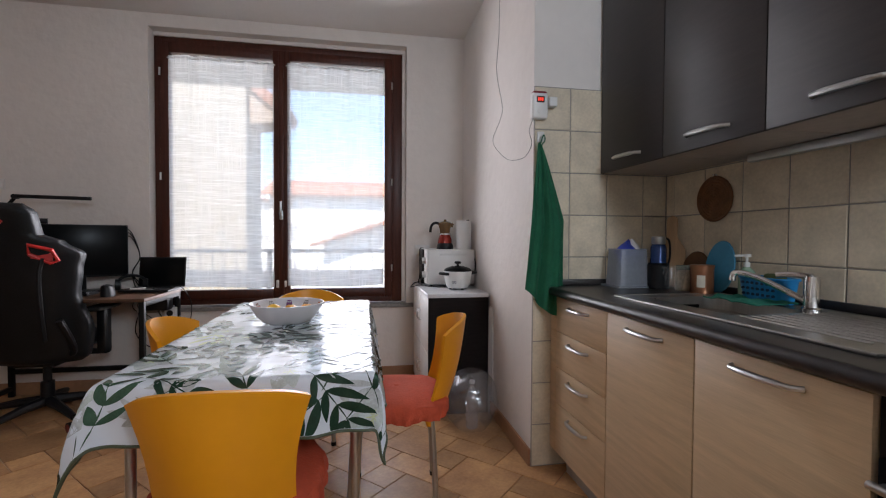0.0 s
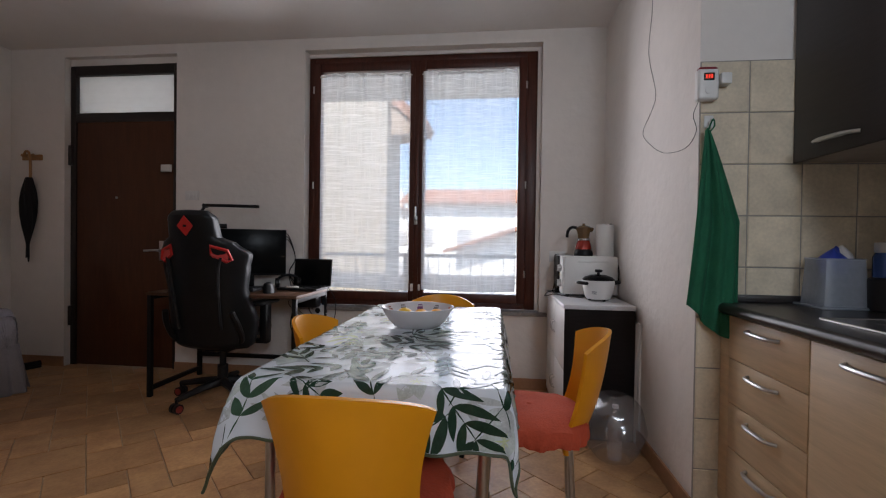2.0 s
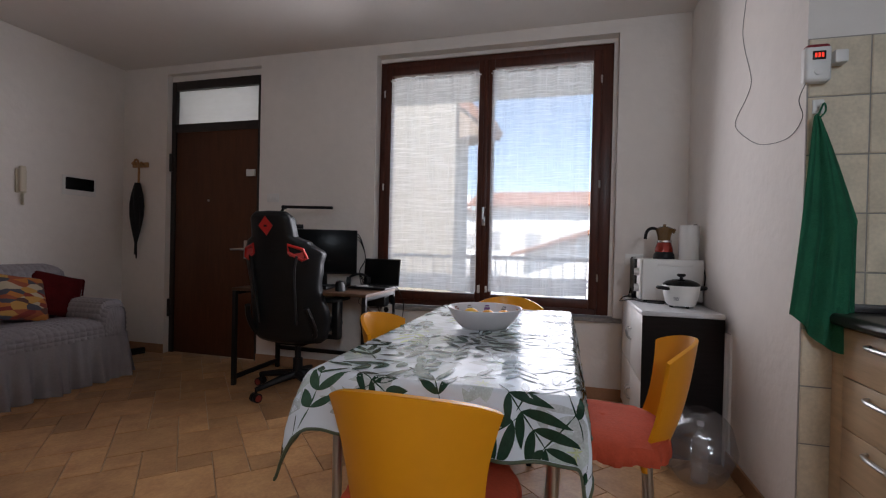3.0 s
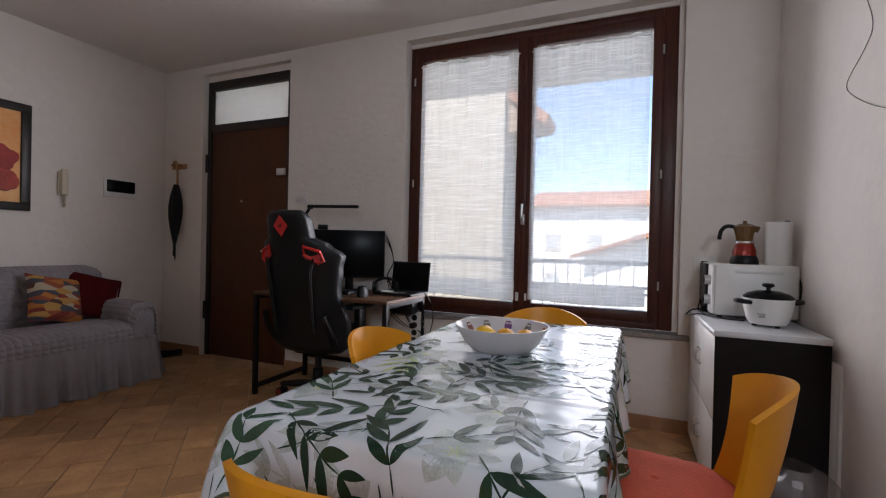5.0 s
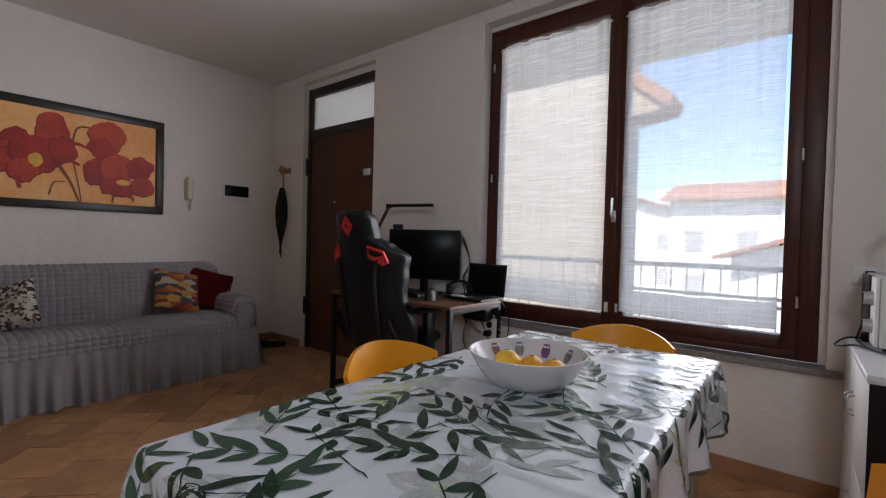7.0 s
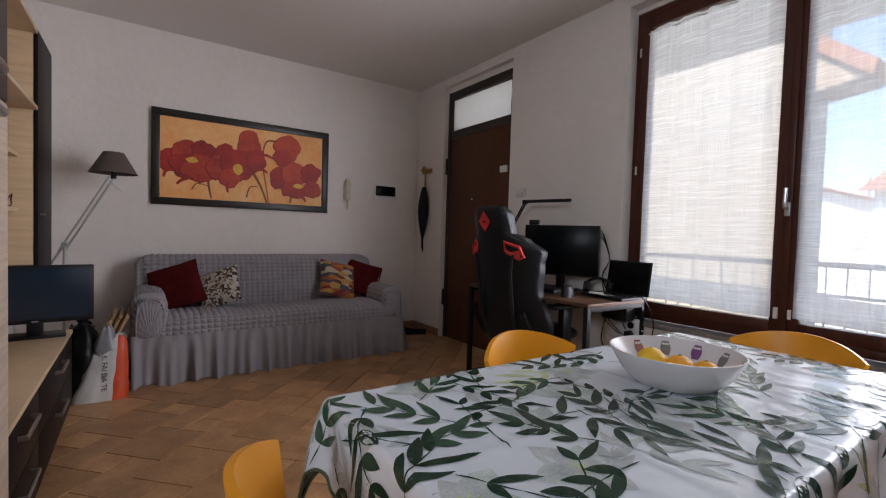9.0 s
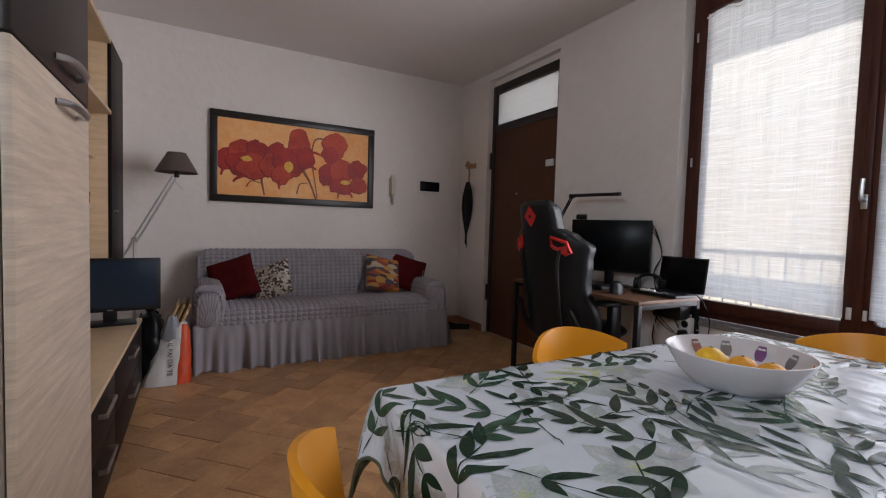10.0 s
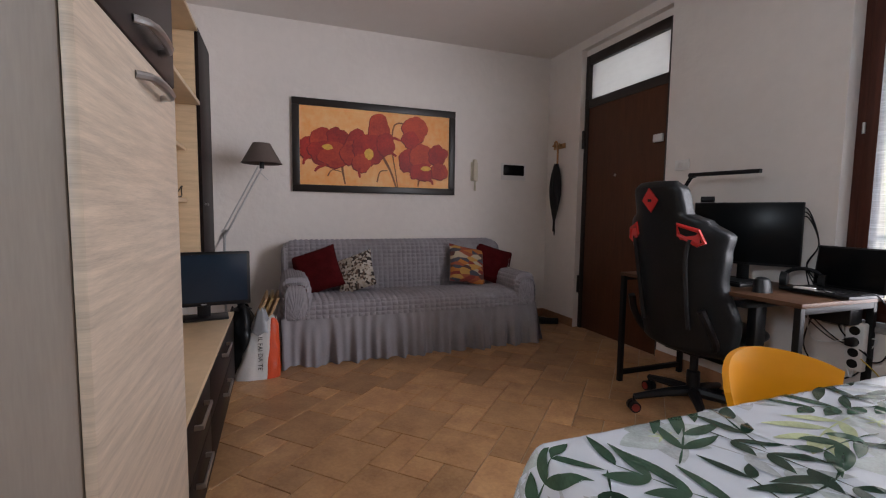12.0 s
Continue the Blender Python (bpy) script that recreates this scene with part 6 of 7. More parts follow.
# ---- desk ----
DKX0, DKX1, DKY0, DKY1, DKZ = -1.955, -0.85, 5.80, 6.385, 0.742
desk = thing("desk", "small desk with a rustic brown top on a black steel frame", "desk")
part("desktop", B((DKX0, DKY0, DKZ - 0.022), (DKX1, DKY1, DKZ), 0.003), RUSTIC, desk)
IRON = mat("black steel", (0.008, 0.007, 0.007), 0.55, spec=0.2)
for x in (DKX0 + 0.005, DKX1 - 0.035):
    for y in (DKY0 + 0.005, DKY1 - 0.045):
        part("leg", B((x, y, 0), (x + 0.03, y + 0.03, DKZ - 0.022), 0.002), IRON, desk)
    part("foot_bar", B((x, DKY0 + 0.035, 0.045), (x + 0.03, DKY1 - 0.045, 0.075), 0.002), IRON, desk)
    part("top_bar", B((x, DKY0 + 0.035, DKZ - 0.052), (x + 0.03, DKY1 - 0.045, DKZ - 0.022), 0.002), IRON, desk)
part("cross_bar", B((DKX0 + 0.035, DKY1 - 0.045, 0.16), (DKX1 - 0.035, DKY1 - 0.015, 0.19), 0.002), IRON, desk)

DZ = DKZ + 0.0005
mon = thing("computer_monitor", "large black flat computer monitor on the desk", "monitor", (-1.424, 6.218, DZ), 27)
part("panel", B((-0.266, -0.012, 0.100), (0.266, 0.02, 0.460), 0.005), BLACK_PL, mon)
part("screen", B((-0.260, -0.0155, 0.115), (0.260, -0.0115, 0.454), 0.001), SCREEN, mon, "switched-off glossy screen")
part("stand", B((-0.03, 0.015, 0.01), (0.03, 0.035, 0.25), 0.004), BLACK_PL, mon)
part("foot", B((-0.13, -0.09, 0.0), (0.13, 0.07, 0.012), 0.005), BLACK_PL, mon)
lap = thing("laptop", "open black laptop on the edge of the desk", "laptop", (-0.977, 6.235, DZ), -4)
part("keyboard_deck", B((-0.16, -0.14, 0.004), (0.16, 0.10, 0.020), 0.005), BLACK_PL, lap)
for r in range(5):
    part("key_row", B((-0.145, 0.07 - r * 0.022 - 0.018, 0.019), (0.145, 0.07 - r * 0.022, 0.0225), 0.001), BLACK_LEATHER, lap)
part("touchpad", B((-0.05, -0.125, 0.0195), (0.05, -0.06, 0.0208), 0.001), SATIN, lap)
lid = part("lid", B((-0.16, -0.005, 0.0), (0.16, 0.005, 0.215), 0.004), BLACK_PL, lap)
lid.matrix_basis = pose(0, 0.105, 0.018, -8, 0, 0)
part("screen", B((-0.150, -0.0072, 0.012), (0.150, -0.0048, 0.205), 0.0005), SCREEN, lid)
kb = thing("keyboard", "black computer keyboard in front of the monitor", "keyboard", (-1.47, 6.03, DZ), 0)
part("case", B((-0.22, -0.065, 0), (0.22, 0.065, 0.020), 0.005), BLACK_PL, kb)
for r in range(5):
    part("key_row", B((-0.21, -0.055 + r * 0.023, 0.019), (0.21, -0.036 + r * 0.023, 0.027), 0.002), BLACK_LEATHER, kb)
ms = thing("vertical_mouse", "black upright computer mouse", "mouse", (-1.125, 5.955, DZ), 15)
part("shell", sheet(bmesh.new(), lambda u, v: ((0.040 * math.cos(u * math.tau) * (1 - 0.45 * v * v) - 0.008 * v) * math.cos(0 if v < 1 else 0), 0.058 * math.sin(u * math.tau) * (1 - 0.35 * v), 0.070 * math.sin(v * math.pi / 2)), 28, 12, 0, wrap=True), BLACK_PL, ms)
part("top", sheet(bmesh.new(), lambda u, v: ((0.022 * math.cos(u * math.tau)) * v - 0.008, 0.0377 * math.sin(u * math.tau) * v, 0.070 + 0.006 * (1 - v * v)), 28, 5, wrap=True), BLACK_PL, ms)
hp = thing("headphones", "black over-ear headphones lying on the desk", "headphones", (-1.135, 6.27, DZ), 20)
part("headband", tube(bmesh.new(), [(0.085 * math.cos(k * math.pi / 20), 0.02, 0.045 + 0.060 * math.sin(k * math.pi / 20)) for k in range(21)], 0.010, 8), BLACK_PL, hp)
for s in (-1, 1):
    part("ear_cup", R((s * 0.095, 0.02, 0.042), (s * 0.065, 0.02, 0.042), 0.040, 0.036, 24), BLACK_LEATHER, hp)
phone = thing("white_dongle", "small white adapter lying on the laptop", "adapter", (-1.02, 6.10, DZ + 0.0235), 10)
part("box", B((-0.045, -0.012, 0), (0.045, 0.012, 0.012), 0.004), WHITE_PL, phone)
part("lead", tube(bmesh.new(), smooth_line([(0.045, 0, 0.006), (0.08, -0.01, 0.008), (0.10, -0.05, 0.006), (0.14, -0.06, 0.006)]), 0.0025, 6), BLACK_PL, phone)

dl = thing("desk_lamp", "black jointed desk lamp with a slim horizontal head", "lamp", (-1.91, 6.355, DZ + 0.012))
part("clamp", B((-0.025, -0.02, -0.0125), (0.025, 0.03, 0.04), 0.004), BLACK_PL, dl)
part("lower_arm", R((0, 0, 0.03), (-0.13, -0.06, 0.40), 0.008), BLACK_PL, dl)
for off in (-0.010, 0.010):
    part("upper_arm", R((-0.13, -0.06 + off, 0.40), (0.105, -0.13 + off, 0.628), 0.006), BLACK_PL, dl)
part("joint", R((0.105, -0.15, 0.63), (0.105, -0.11, 0.63), 0.016), BLACK_PL, dl)
part("head", B((0.09, -0.142, 0.612), (0.54, -0.118, 0.636), 0.005), BLACK_PL, dl).matrix_basis = pose(0, 0, 0.012, 0, 1.2, 0)
part("elbow", R((-0.13, -0.08, 0.40), (-0.13, -0.04, 0.40), 0.018), BLACK_PL, dl)
cam_b = thing("webcam", "small black webcam on top of the monitor", "webcam", (-1.60, 6.128, DZ + 0.4605), 27)
part("body", R((-0.035, -0.01, 0.018), (0.035, -0.01, 0.018), 0.018), BLACK_PL, cam_b)
strip = thing("power_strip", "white power strip hanging under the desk edge with plugs", "power strip", (-0.905, 6.325, 0.37), 0)
part("case", B((-0.038, -0.02, 0.0), (0.038, 0.025, 0.24), 0.008), WHITE_PL, strip)
for k in range(4):
    part("socket", R((0, -0.018, 0.035 + k * 0.055), (0, -0.023, 0.035 + k * 0.055), 0.022, seg=20), BLACK_PL, strip)
part("plug", B((-0.02, -0.065, 0.125), (0.02, -0.02, 0.165), 0.008), BLACK_PL, strip)
part("hanger", R((0, 0.0, 0.24), (0, 0.0, 0.382), 0.003), WHITE_PL, strip)
box_b = thing("docking_box", "black adapter box fixed under the desktop", "adapter", (-0.98, 6.28, DKZ - 0.142))
part("box", B((-0.09, -0.05, 0), (0.09, 0.05, 0.12), 0.006), BLACK_PL, box_b)
rc = random.Random(5)
for k in range(6):
    x = -1.17 + 0.045 * k + rc.uniform(-0.03, 0.03)
    sag = rc.uniform(0.28, 0.55)
    cable([(x, 6.36, 0.70), (x + rc.uniform(-0.1, 0.05), 6.35, sag + 0.12), (x + 0.1, 6.35 - rc.uniform(0, 0.06), sag), (-0.93 + rc.uniform(-0.02, 0.12), 6.35, sag + 0.06), (-0.91 + rc.uniform(-0.03, 0.03), 6.352, 0.45 + 0.025 * k * 0.6)], rc.choice((0.003, 0.004, 0.0035)), BLACK_PL if k % 4 else WHITE_PL, "tangled lead hanging behind the desk" if k % 4 else "white lead hanging behind the desk")
for k in range(3):
    cable([(-1.235, 6.335, 1.10 + 0.03 * k), (-1.17, 6.34, 1.12 + 0.02 * k), (-1.12, 6.36, 0.98), (-1.17, 6.36, 0.86), (-1.15 + 0.03 * k, 6.36, 0.748)], 0.0035, None, "black lead from the monitor to the desk")
cable([(-0.86, 6.2, 0.765), (-0.80, 6.25, 0.76), (-0.76, 6.31, 0.62), (-0.80, 6.33, 0.45), (-0.90, 6.34, 0.42)], 0.0035, None, "black lead dropping off the desk edge")
cable([(-0.87, 6.30, 0.44), (-0.80, 6.33, 0.36), (-0.76, 6.34, 0.26), (-0.82, 6.35, 0.12), (-0.88, 6.36, 0.006)], 0.003, mat("yellow lead", (0.55, 0.36, 0.03), 0.5), "yellow network lead by the power strip")

# ---- gaming chair ----
gc = thing("gaming_chair", "black high-back gaming chair with red trim turned to the desk", "chair", (-1.468, 5.79, 0), 0)


def shell(prof, thick, y0, bow):
    """A padded slab: half width by height, hollowed towards the sitter."""
    zs = [p[0] for p in prof]
    def half(z):
        for (z0, w0), (z1, w1) in zip(prof, prof[1:]):
            if z <= z1:
                k = (z - z0) / (z1 - z0)
                k = k * k * (3 - 2 * k)
                return w0 + (w1 - w0) * k
        return prof[-1][1]
    def f(u, v):
        z = zs[0] + (zs[-1] - zs[0]) * v
        w = half(z)
        a = u * math.tau
        c, s = math.cos(a), math.sin(a)
        k = 1 / (abs(c) ** 5 + abs(s) ** 5) ** 0.2
        lip = math.sin(math.pi * min(1, min(v, 1 - v) / 0.05 + 0.15) / 2) if min(v, 1 - v) < 0.05 else 1
        x = w * k * c * (0.85 + 0.15 * lip)
        lean = -0.20 * (z - 0.5)
        y = y0 + lean + thick * k * s * lip + bow * (x / 0.27) ** 2
        return (x, y, z)
    return f


back_f = shell([(0.37, 0.285), (0.56, 0.312), (0.78, 0.280), (0.93, 0.300), (1.02, 0.318), (1.09, 0.250), (1.135, 0.166), (1.24, 0.158), (1.30, 0.132)], 0.052, -0.055, 0.095)
bk = part("backrest", sheet(bmesh.new(), back_f, 64, 60, wrap=True), BLACK_LEATHER, gc)
part("top_cap", sheet(bmesh.new(), lambda u, v: Vector(back_f(u, 1)).lerp(Vector((0, -0.215, 1.305)), v), 64, 6, wrap=True), BLACK_LEATHER, gc)
for s in (-1, 1):
    ring_pts = [(s * 0.135, -0.200, 1.075), (s * 0.225, -0.155, 1.045), (s * 0.245, -0.135, 0.985), (s * 0.215, -0.145, 0.972), (s * 0.135, -0.188, 1.022)]
    part("harness_slot", tube(bmesh.new(), ring_pts, 0.011, 8, closed=True), RED_PL, bk, "red plastic harness slot")
    part("slot_plate", sheet(bmesh.new(), lambda u, v, s=s: (s * (0.14 + 0.085 * u), -0.186 + 0.040 * u, 1.0 + 0.055 * v - 0.02 * u), 4, 4, 0.006), RED_PL, bk)
    part("harness_strap", tube(bmesh.new(), smooth_line([(s * 0.185, -0.165, 1.0), (s * 0.165, -0.165, 0.9), (s * 0.155, -0.135, 0.7), (s * 0.15, -0.10, 0.52)]), 0.012, 6), BLACK_FAB, bk)
bm = bmesh.new()
q = [(-0.054, 0, 0), (0, 0, 0.066), (0.054, 0, 0), (0, 0, -0.066)]
va, vb = [bm.verts.new(p) for p in q], [bm.verts.new((p[0], 0.006, p[2])) for p in q]
bm.faces.new(va)
bm.faces.new(vb[::-1])
for k in range(4):
    bm.faces.new((va[k], va[(k + 1) % 4], vb[(k + 1) % 4], vb[k]))
part("emblem", bm, RED_PL, bk, "red diamond emblem").matrix_basis = pose(0.0, -0.254, 1.20, 10, 0, 0)
part("emblem_bar", B((-0.011, -0.2575, 1.193), (0.011, -0.2535, 1.207)), BLACK_PL, bk)
part("seat", sheet(bmesh.new(), lambda u, v: (0.26 * math.copysign(abs(math.cos(u * math.tau)) ** 0.4, math.cos(u * math.tau)) * math.sin(math.pi * (0.02 + 0.96 * v)) ** 0.25, 0.20 + 0.26 * math.copysign(abs(math.sin(u * math.tau)) ** 0.4, math.sin(u * math.tau)) * math.sin(math.pi * (0.02 + 0.96 * v)) ** 0.25, 0.40 + 0.12 * v), 48, 14, wrap=True), BLACK_LEATHER, gc)
part("mechanism", B((-0.11, 0.02, 0.34), (0.13, 0.32, 0.40), 0.01), BLACK_PL, gc)
part("gas_lift", lathe(bmesh.new(), [(0.035, 0.10), (0.035, 0.24), (0.022, 0.245), (0.022, 0.345)], 20, (0.05, 0.08)), BLACK_PL, gc)
for s in (-1, 1):
    part("side_bracket", tube(bmesh.new(), smooth_line([(s * 0.20, 0.02, 0.40), (s * 0.25, -0.02, 0.45), (s * 0.255, -0.08, 0.55), (s * 0.235, -0.12, 0.64)]), [0.02] * 19, 8), BLACK_PL, gc)
    post = part("armrest_post", B((s * 0.30 - 0.025, 0.16, 0.38), (s * 0.30 + 0.025, 0.24, 0.66), 0.008), BLACK_PL, gc)
    part("armrest_link", B((min(s * 0.15, s * 0.325), 0.17, 0.375), (max(s * 0.15, s * 0.325), 0.23, 0.40), 0.004), BLACK_PL, gc)
    part("armrest_pad", B((s * 0.30 - 0.045, 0.06, 0.66), (s * 0.30 + 0.045, 0.33, 0.69), 0.012, 3), BLACK_LEATHER, post)
for k in range(5):
    a = radians(-111 + 72 * k)
    ex, ey = 0.05 + 0.33 * math.cos(a), 0.08 + 0.33 * math.sin(a)
    leg = part("base_leg", tube(bmesh.new(), [(0.05, 0.08, 0.125), (0.05 + 0.15 * math.cos(a), 0.08 + 0.15 * math.sin(a), 0.115), (ex, ey, 0.085)], [0.034, 0.026, 0.018], 8), BLACK_PL, gc)
    for o in (-0.017, 0.017):
        px, py = -math.sin(a) * o, math.cos(a) * o
        w = part("castor", R((ex + px * 0.4, ey + py * 0.4, 0.031), (ex + px * 1.8, ey + py * 1.8, 0.031), 0.031, seg=22), BLACK_PL, leg)
        part("castor_ring", R((ex + px * 1.8, ey + py * 1.8, 0.031), (ex + px * 1.95, ey + py * 1.95, 0.031), 0.022, seg=22), mat("dull red hub", (0.20, 0.02, 0.015), 0.5), w, "dull red hub ring")
    part("castor_stem", R((ex, ey, 0.03), (ex, ey, 0.09), 0.008), BLACK_PL, leg)

# ---- outside ----
STUCCO = mat("cream stucco", (0.42, 0.38, 0.32), 0.9, vary=0.1, scale=4, bump=0.4, bump_scale=40)
WHITEST = mat("white house render", (0.80, 0.79, 0.76), 0.9, vary=0.08, scale=1.0)
ROOF = mat("terracotta roof tiles", (0.34, 0.16, 0.10), 0.85, vary=0.3, scale=6, stretch=(6, 1, 1))
# Ground made paler than asphalt to bounce sunlight up to eaves and curtain.
ASPHALT = mat("street and yards lightened for bounce", (0.24, 0.235, 0.225), 0.9, vary=0.4, scale=0.3)
structure("ground", B((-150, 6.72, -3.3), (150, 400, -3.0)), ASPHALT, "street and yards below the balcony")
SLAB = mat("balcony tiles", (0.52, 0.49, 0.45), 0.7, vary=0.15, scale=6)
structure("balcony_floor", B((-6, 6.72, -0.20), (3.2, 8.25, -0.04)), SLAB, "tiled balcony floor outside the window")
structure("balcony_support", B((-6, 6.75, -3.0), (3.2, 6.95, -0.20)), STUCCO, "rendered wall under the balcony")
structure("eaves", B((-6, 6.72, 2.80), (3.2, 8.15, 3.0)), mat("white eaves", (0.62, 0.60, 0.57), 0.9, vary=0.05), "white underside of the roof overhang")
wing = thing("neighbouring_wing", "cream rendered wing next door with a tiled roof edge", "house", (-1.27, 10.0, -3.0))
part("walls", B((-6, 0, 0), (0, 1.0, 8.2)), STUCCO, wing)
bm = bmesh.new()
ends = [[bm.verts.new((x, y, z)) for x, z in ((0.60, 5.93), (0.66, 6.08), (0.0, 6.62), (0.0, 6.42))] for y in (0.05, 0.75)]
bm.faces.new(ends[0])
bm.faces.new(ends[1][::-1])
for k in range(4):
    bm.faces.new((ends[0][k], ends[0][(k + 1) % 4], ends[1][(k + 1) % 4], ends[1][k]))
part("roof_edge", bm, ROOF, wing, "projecting tiled roof edge")
bm = bmesh.new()
ends = [[bm.verts.new((x, y, z)) for x, z in ((0.001, 5.86), (0.56, 5.94), (0.001, 6.40))] for y in (0.10, 0.75)]
bm.faces.new(ends[0])
bm.faces.new(ends[1][::-1])
for k in range(3):
    bm.faces.new((ends[0][k], ends[0][(k + 1) % 3], ends[1][(k + 1) % 3], ends[1][k]))
part("soffit", bm, mat("pale brown soffit boards", (0.40, 0.30, 0.22), 0.8, vary=0.2, scale=5), wing, "pale brown boarded soffit")
rail = thing("balcony_railing", "grey metal balcony railing outside the window", "railing")
RAILM = mat("grey painted rail", (0.60, 0.60, 0.62), 0.5)
for z in (0.945, 0.72, 0.655):
    part("rail", B((-5.9, 8.08, z), (3.1, 8.12, z + (0.045 if z > 0.9 else 0.025)), 0.003), RAILM, rail)
for k in range(44):
    x = -2.3 + k * 0.125
    if x < 3.1:
        part("baluster", B((x, 8.094, -0.04), (x + 0.010, 8.104, 0.95)), RAILM, rail)
for x in (0.85, 2.3, -0.59):
    part("post", B((x, 8.08, -0.04), (x + 0.04, 8.12, 0.97), 0.003), RAILM, rail)


# Shutters and panes are coloured pale to imitate the glare's wash-out.
SHUTTER = mat("shutter paint lightened by glare", (0.62, 0.57, 0.50), 0.7)
DAYPANE = mat("window pane lightened by glare", (0.46, 0.46, 0.47), 0.3)


def house(p, size, rise, ridge_x, label, seed):
    """A rendered house with a tiled pitched roof and framed windows on the side that faces the street."""
    w, d, h = size
    ho = thing("house", label, "house", p)
    part("walls", B((-w / 2, 0, 0), (w / 2, d, h)), WHITEST, ho)
    bm = bmesh.new()
    o = 0.6
    if ridge_x:
        prof = [(-o, h - 0.15), (d / 2, h + rise), (d + o, h - 0.15), (d + o, h), (d / 2, h + rise + 0.2), (-o, h)]
        a = [bm.verts.new((-w / 2 - o, y, z)) for y, z in prof]
        b = [bm.verts.new((w / 2 + o, y, z)) for y, z in prof]
    else:
        prof = [(-w / 2 - o, h - 0.15), (0, h + rise), (w / 2 + o, h - 0.15), (w / 2 + o, h), (0, h + rise + 0.2), (-w / 2 - o, h)]
        a = [bm.verts.new((x, -o, z)) for x, z in prof]
        b = [bm.verts.new((x, d + o, z)) for x, z in prof]
        g = bmesh.new()
        va = [g.verts.new(q) for q in ((-w / 2, 0, h), (w / 2, 0, h), (0, 0, h + rise - 0.1))]
        vb = [g.verts.new((v.co.x, 0.2, v.co.z)) for v in va]
        g.faces.new(va)
        g.faces.new(vb[::-1])
        for k in range(3):
            g.faces.new((va[k], va[(k + 1) % 3], vb[(k + 1) % 3], vb[k]))
        part("gable", g, WHITEST, ho)
    for k in range(6):
        bm.faces.new((a[k], a[(k + 1) % 6], b[(k + 1) % 6], b[k]))
    bm.faces.new(a[::-1])
    bm.faces.new(b)
    roof = part("roof", bm, ROOF, ho)
    part("chimney", B((w * 0.2 - 0.4, d / 2 - 0.4, h), (w * 0.2 + 0.4, d / 2 + 0.4, h + rise + 1.1), 0.03), WHITEST, roof)
    r = random.Random(seed)
    for zz in range(int(h // 3)):
        for k in range(int(w // 3)):
            x = -w / 2 + 1.5 + k * 3
            wn_ = part("window", B((x - 0.6, -0.06, 0.9 + zz * 3), (x + 0.6, 0.02, 2.3 + zz * 3)), SHUTTER, ho)
            part("pane", B((x - 0.5, -0.08, 1.0 + zz * 3), (x + 0.5, -0.055, 2.2 + zz * 3)), DAYPANE, wn_)


house((0.6, 38, -3.0), (14, 10, 7.4), 1.4, True, "white rendered house with a red tiled roof across the street", 1)
house((-11.5, 46, -3.0), (9, 9, 7.0), 1.5, False, "cream house with a gabled tiled roof across the street", 2)
house((-26, 50, -3.0), (14, 9, 7.0), 2.2, True, "far white house with a tiled roof", 3)
house((17, 48, -3.0), (13, 9, 6.5), 2.2, True, "far house with a tiled roof on the street", 4)
house((2.6, 25, -3.0), (8, 6, 3.8), 1.3, False, "low tiled outbuilding in the yard opposite", 5)

# ---- unseen window assumed behind the walker, its lamp lights the kitchen side ----
w2 = thing("window_2", "unseen white window added behind, with a pale blind drawn", "window", kind="structure")
part("blind", B((1.19, 1.205, 1.92), (1.65, 1.212, 2.53)), WHITE_LAM, w2)
for a, b in (((1.13, 1.92), (1.19, 2.53)), ((1.65, 1.92), (1.71, 2.53)), ((1.13, 1.86), (1.71, 1.92)), ((1.13, 2.53), (1.71, 2.59))):
    part("window_frame", B((a[0], 1.202, a[1]), (b[0], 1.25, b[1]), 0.004), WHITE_LAM, w2)

# ---- wall tiles ----
TILE_MESHES = {}


def tile_mesh(w, h, d, bev, key, material):
    """A tile with eased edges, shared by all tiles of its size."""
    if key not in TILE_MESHES:
        bm = bmesh.new()
        lo = [bm.verts.new(q) for q in ((0, 0, 0), (w, 0, 0), (w, h, 0), (0, h, 0))]
        mi = [bm.verts.new((q.co.x, q.co.y, d - bev)) for q in lo]
        hi = [bm.verts.new((q[0], q[1], d)) for q in ((bev, bev), (w - bev, bev), (w - bev, h - bev), (bev, h - bev))]
        for k in range(4):
            bm.faces.new((lo[k], lo[(k + 1) % 4], mi[(k + 1) % 4], mi[k]))
            bm.faces.new((mi[k], mi[(k + 1) % 4], hi[(k + 1) % 4], hi[k]))
        bm.faces.new(hi)
        me = bpy.data.meshes.new("tile")
        bm.to_mesh(me)
        bm.free()
        me.materials.append(material)
        TILE_MESHES[key] = me
    return TILE_MESHES[key]


rt = random.Random(8)
J = 0.005
tw_n = structure("tiled_wall_end", B((EAST, PIER + 0.004, 0), (KITCHEN_E + 0.012, PIER + 0.012, 1.86)), GROUT_WALL, "beige square wall tiles on the pier end")
for i in range(4):
    for j in range(9):
        x0 = EAST if i == 0 else 1.269 + 0.2 * i
        w = (1.469 if i == 0 else min(x0 + 0.2, KITCHEN_E)) - x0 - J
        z0 = 0.006 + 0.206 * j
        ob = new("tile", tile_mesh(w, 0.206 - J, 0.006, 0.0025, ("n", round(w, 3)), WALL_TILE))
        ob.parent = tw_n
        ob.matrix_basis = Matrix.Translation((x0 + J / 2, PIER + 0.0055 + rt.uniform(-0.0006, 0.0006), z0)) @ Euler((radians(90), 0, 0)).to_matrix().to_4x4()
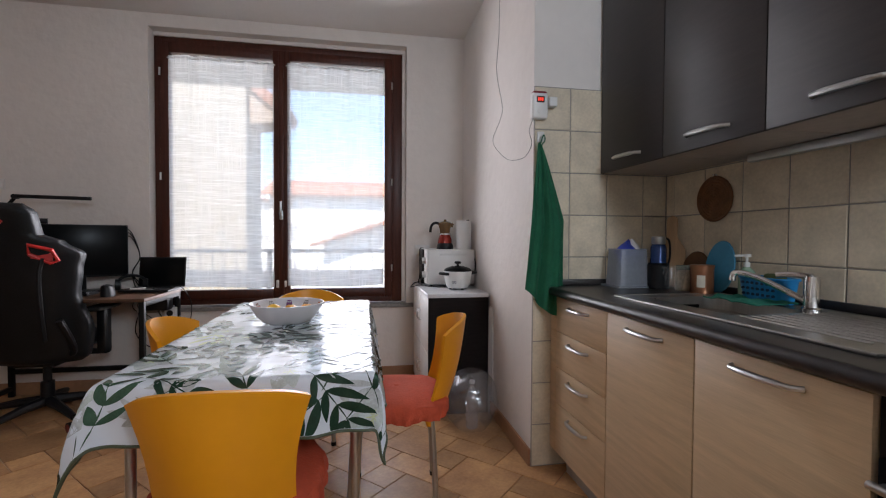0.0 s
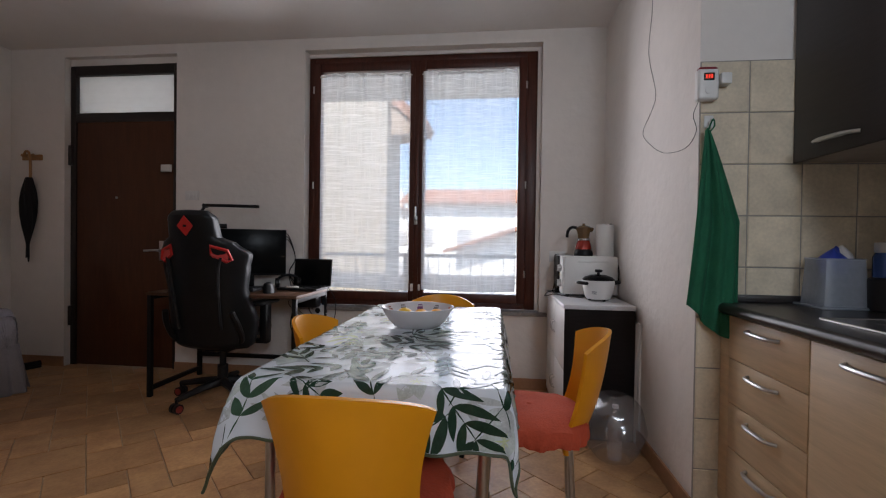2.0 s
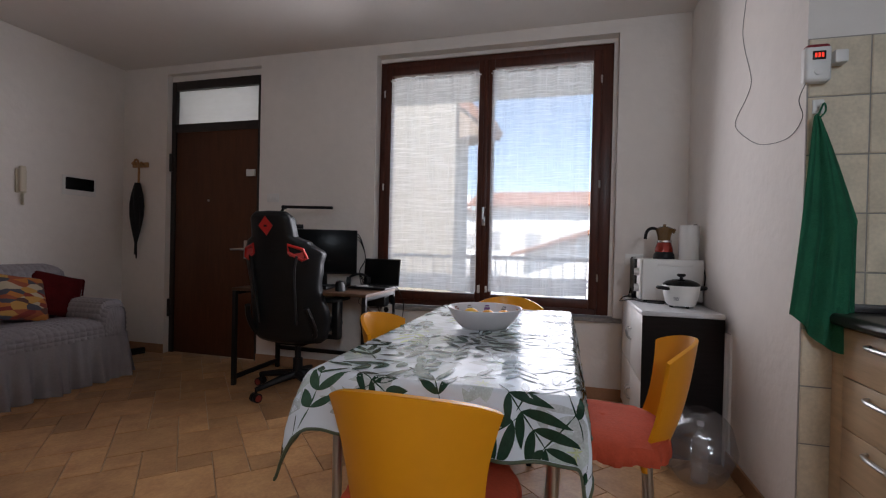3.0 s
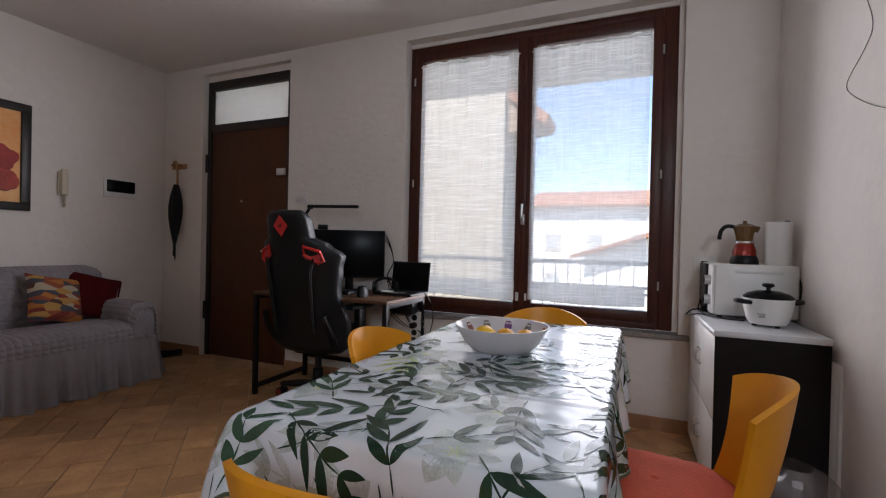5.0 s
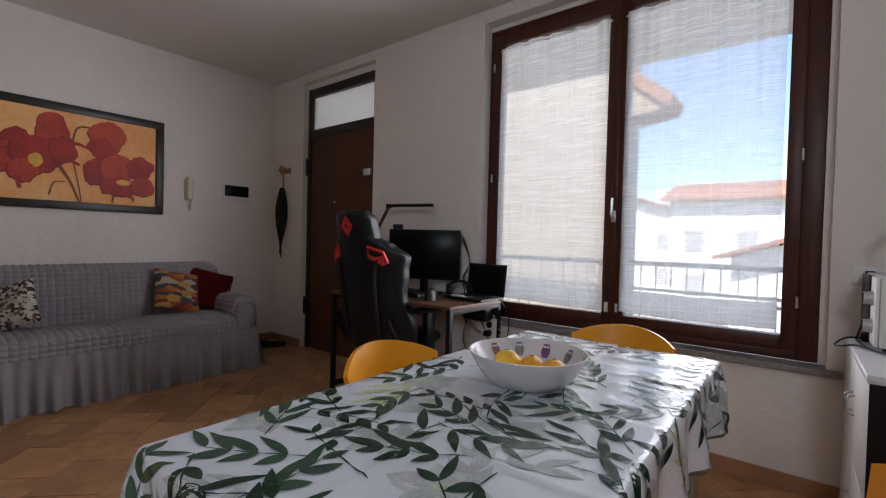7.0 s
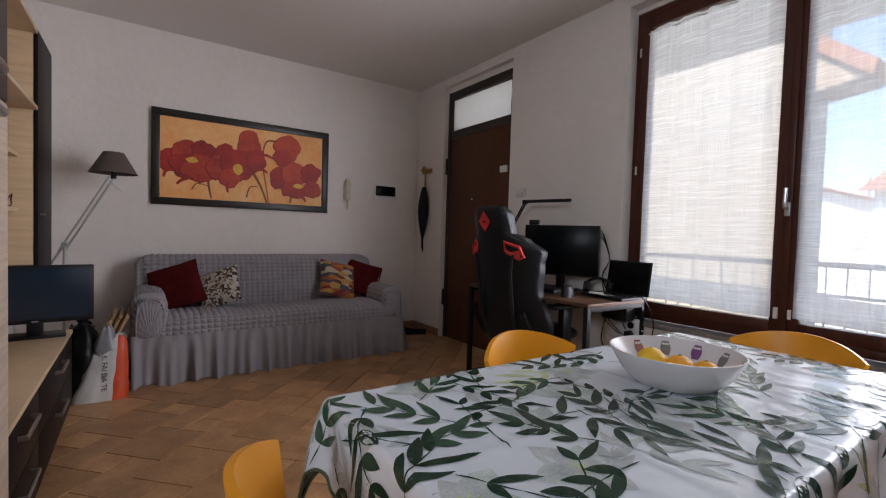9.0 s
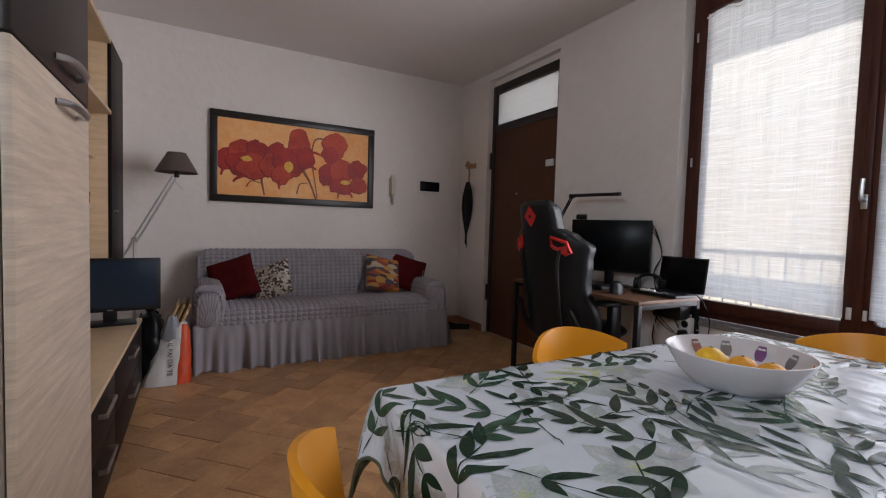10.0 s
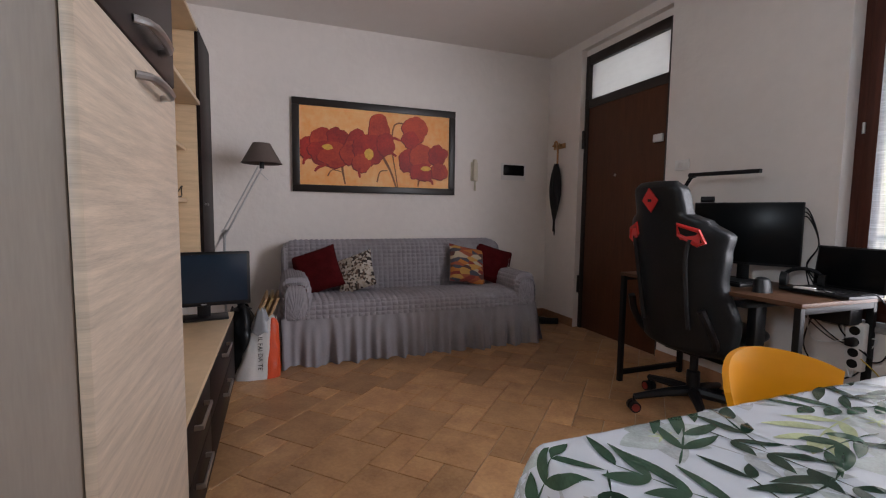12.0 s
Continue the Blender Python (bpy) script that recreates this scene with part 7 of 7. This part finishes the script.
tw_e = structure("tiled_splashback", B((KITCHEN_E + 0.004, 1.25, 0), (KITCHEN_E + 0.012, PIER + 0.004, 1.86)), GROUT_WALL, "beige square wall tiles behind the worktop")
for j in range(9):
    for i in range(18):
        y1 = PIER if i == 0 else 4.788 - 0.2035 * (i - 1)
        z0 = 0.006 + 0.206 * j
        if z0 + 0.2 < 0.88 and y1 > 2.9 or z0 > 1.45 and y1 > 3.4:
            continue
        ob = new("tile", tile_mesh((0.057 if i == 0 else 0.2035) - J, 0.206 - J, 0.006, 0.0025, ("e", i == 0), WALL_TILE))
        ob.parent = tw_e
        ob.matrix_basis = Matrix.Translation((KITCHEN_E + 0.0055 + rt.uniform(-0.0006, 0.0006), y1 - J / 2, z0)) @ Matrix(((0, 0, -1, 0), (-1, 0, 0, 0), (0, 1, 0, 0), (0, 0, 0, 1)))

# ---- floor tiles: squares, double squares and oblongs laid on the slant ----
U, GAP = 0.1535, 0.004
P0, Q0 = 1.938, 3.901
R2 = math.sqrt(0.5)
rest = bmesh.new()
count = 0
for i in range(-60, 60):
    for j in range(-60, 60):
        # one small, one large and one oblong tile to each cell of seven units
        if (4 * i + j) % 7:
            continue
        for du, dv, w, h, key in ((0, 0, 1, 1, "s"), (0, 1, 2, 2, "b"), (-1, 0, 1, 2, "r")):
            p, q = P0 + (i + du) * U, Q0 + (j + dv) * U
            cx, cy = (p + w * U / 2 - q - h * U / 2) * R2, (p + w * U / 2 + q + h * U / 2) * R2
            if not (WEST - 0.1 < cx < 2.05 and 1.15 < cy < NORTH + 0.12) or (cx < -0.5 and cy < SOUTH - 0.1):
                continue
            m = Matrix.Translation(((p - q) * R2, (p + q) * R2, -0.007 + rt.uniform(-0.0004, 0.0004))) @ Matrix.Rotation(radians(45), 4, "Z") @ Matrix.Translation((GAP / 2, GAP / 2, 0))
            near = -3.3 < cx < 0.6 and 3.3 < cy < 5.7
            me = tile_mesh(w * U - GAP, h * U - GAP, 0.008, 0.002, key, COTTO)
            if near and count < 300:
                count += 1
                ob = new("tile", me)
                ob.parent = floor
                ob.matrix_basis = m
            else:
                start = len(rest.verts)
                rest.from_mesh(me)
                rest.verts.ensure_lookup_table()
                for v in rest.verts[start:]:
                    v.co = m @ v.co
COTTO_REST = COTTO.copy()
for n in list(COTTO_REST.node_tree.nodes):
    if n.bl_idname == "ShaderNodeObjectInfo":
        geo = COTTO_REST.node_tree.nodes.new("ShaderNodeNewGeometry")
        COTTO_REST.node_tree.links.new(geo.outputs["Random Per Island"], n.outputs["Random"].links[0].to_socket)
tagged(part("tile_field", rest, COTTO_REST, floor, "terracotta tiles towards the walls", smooth=False), kind="stuff")
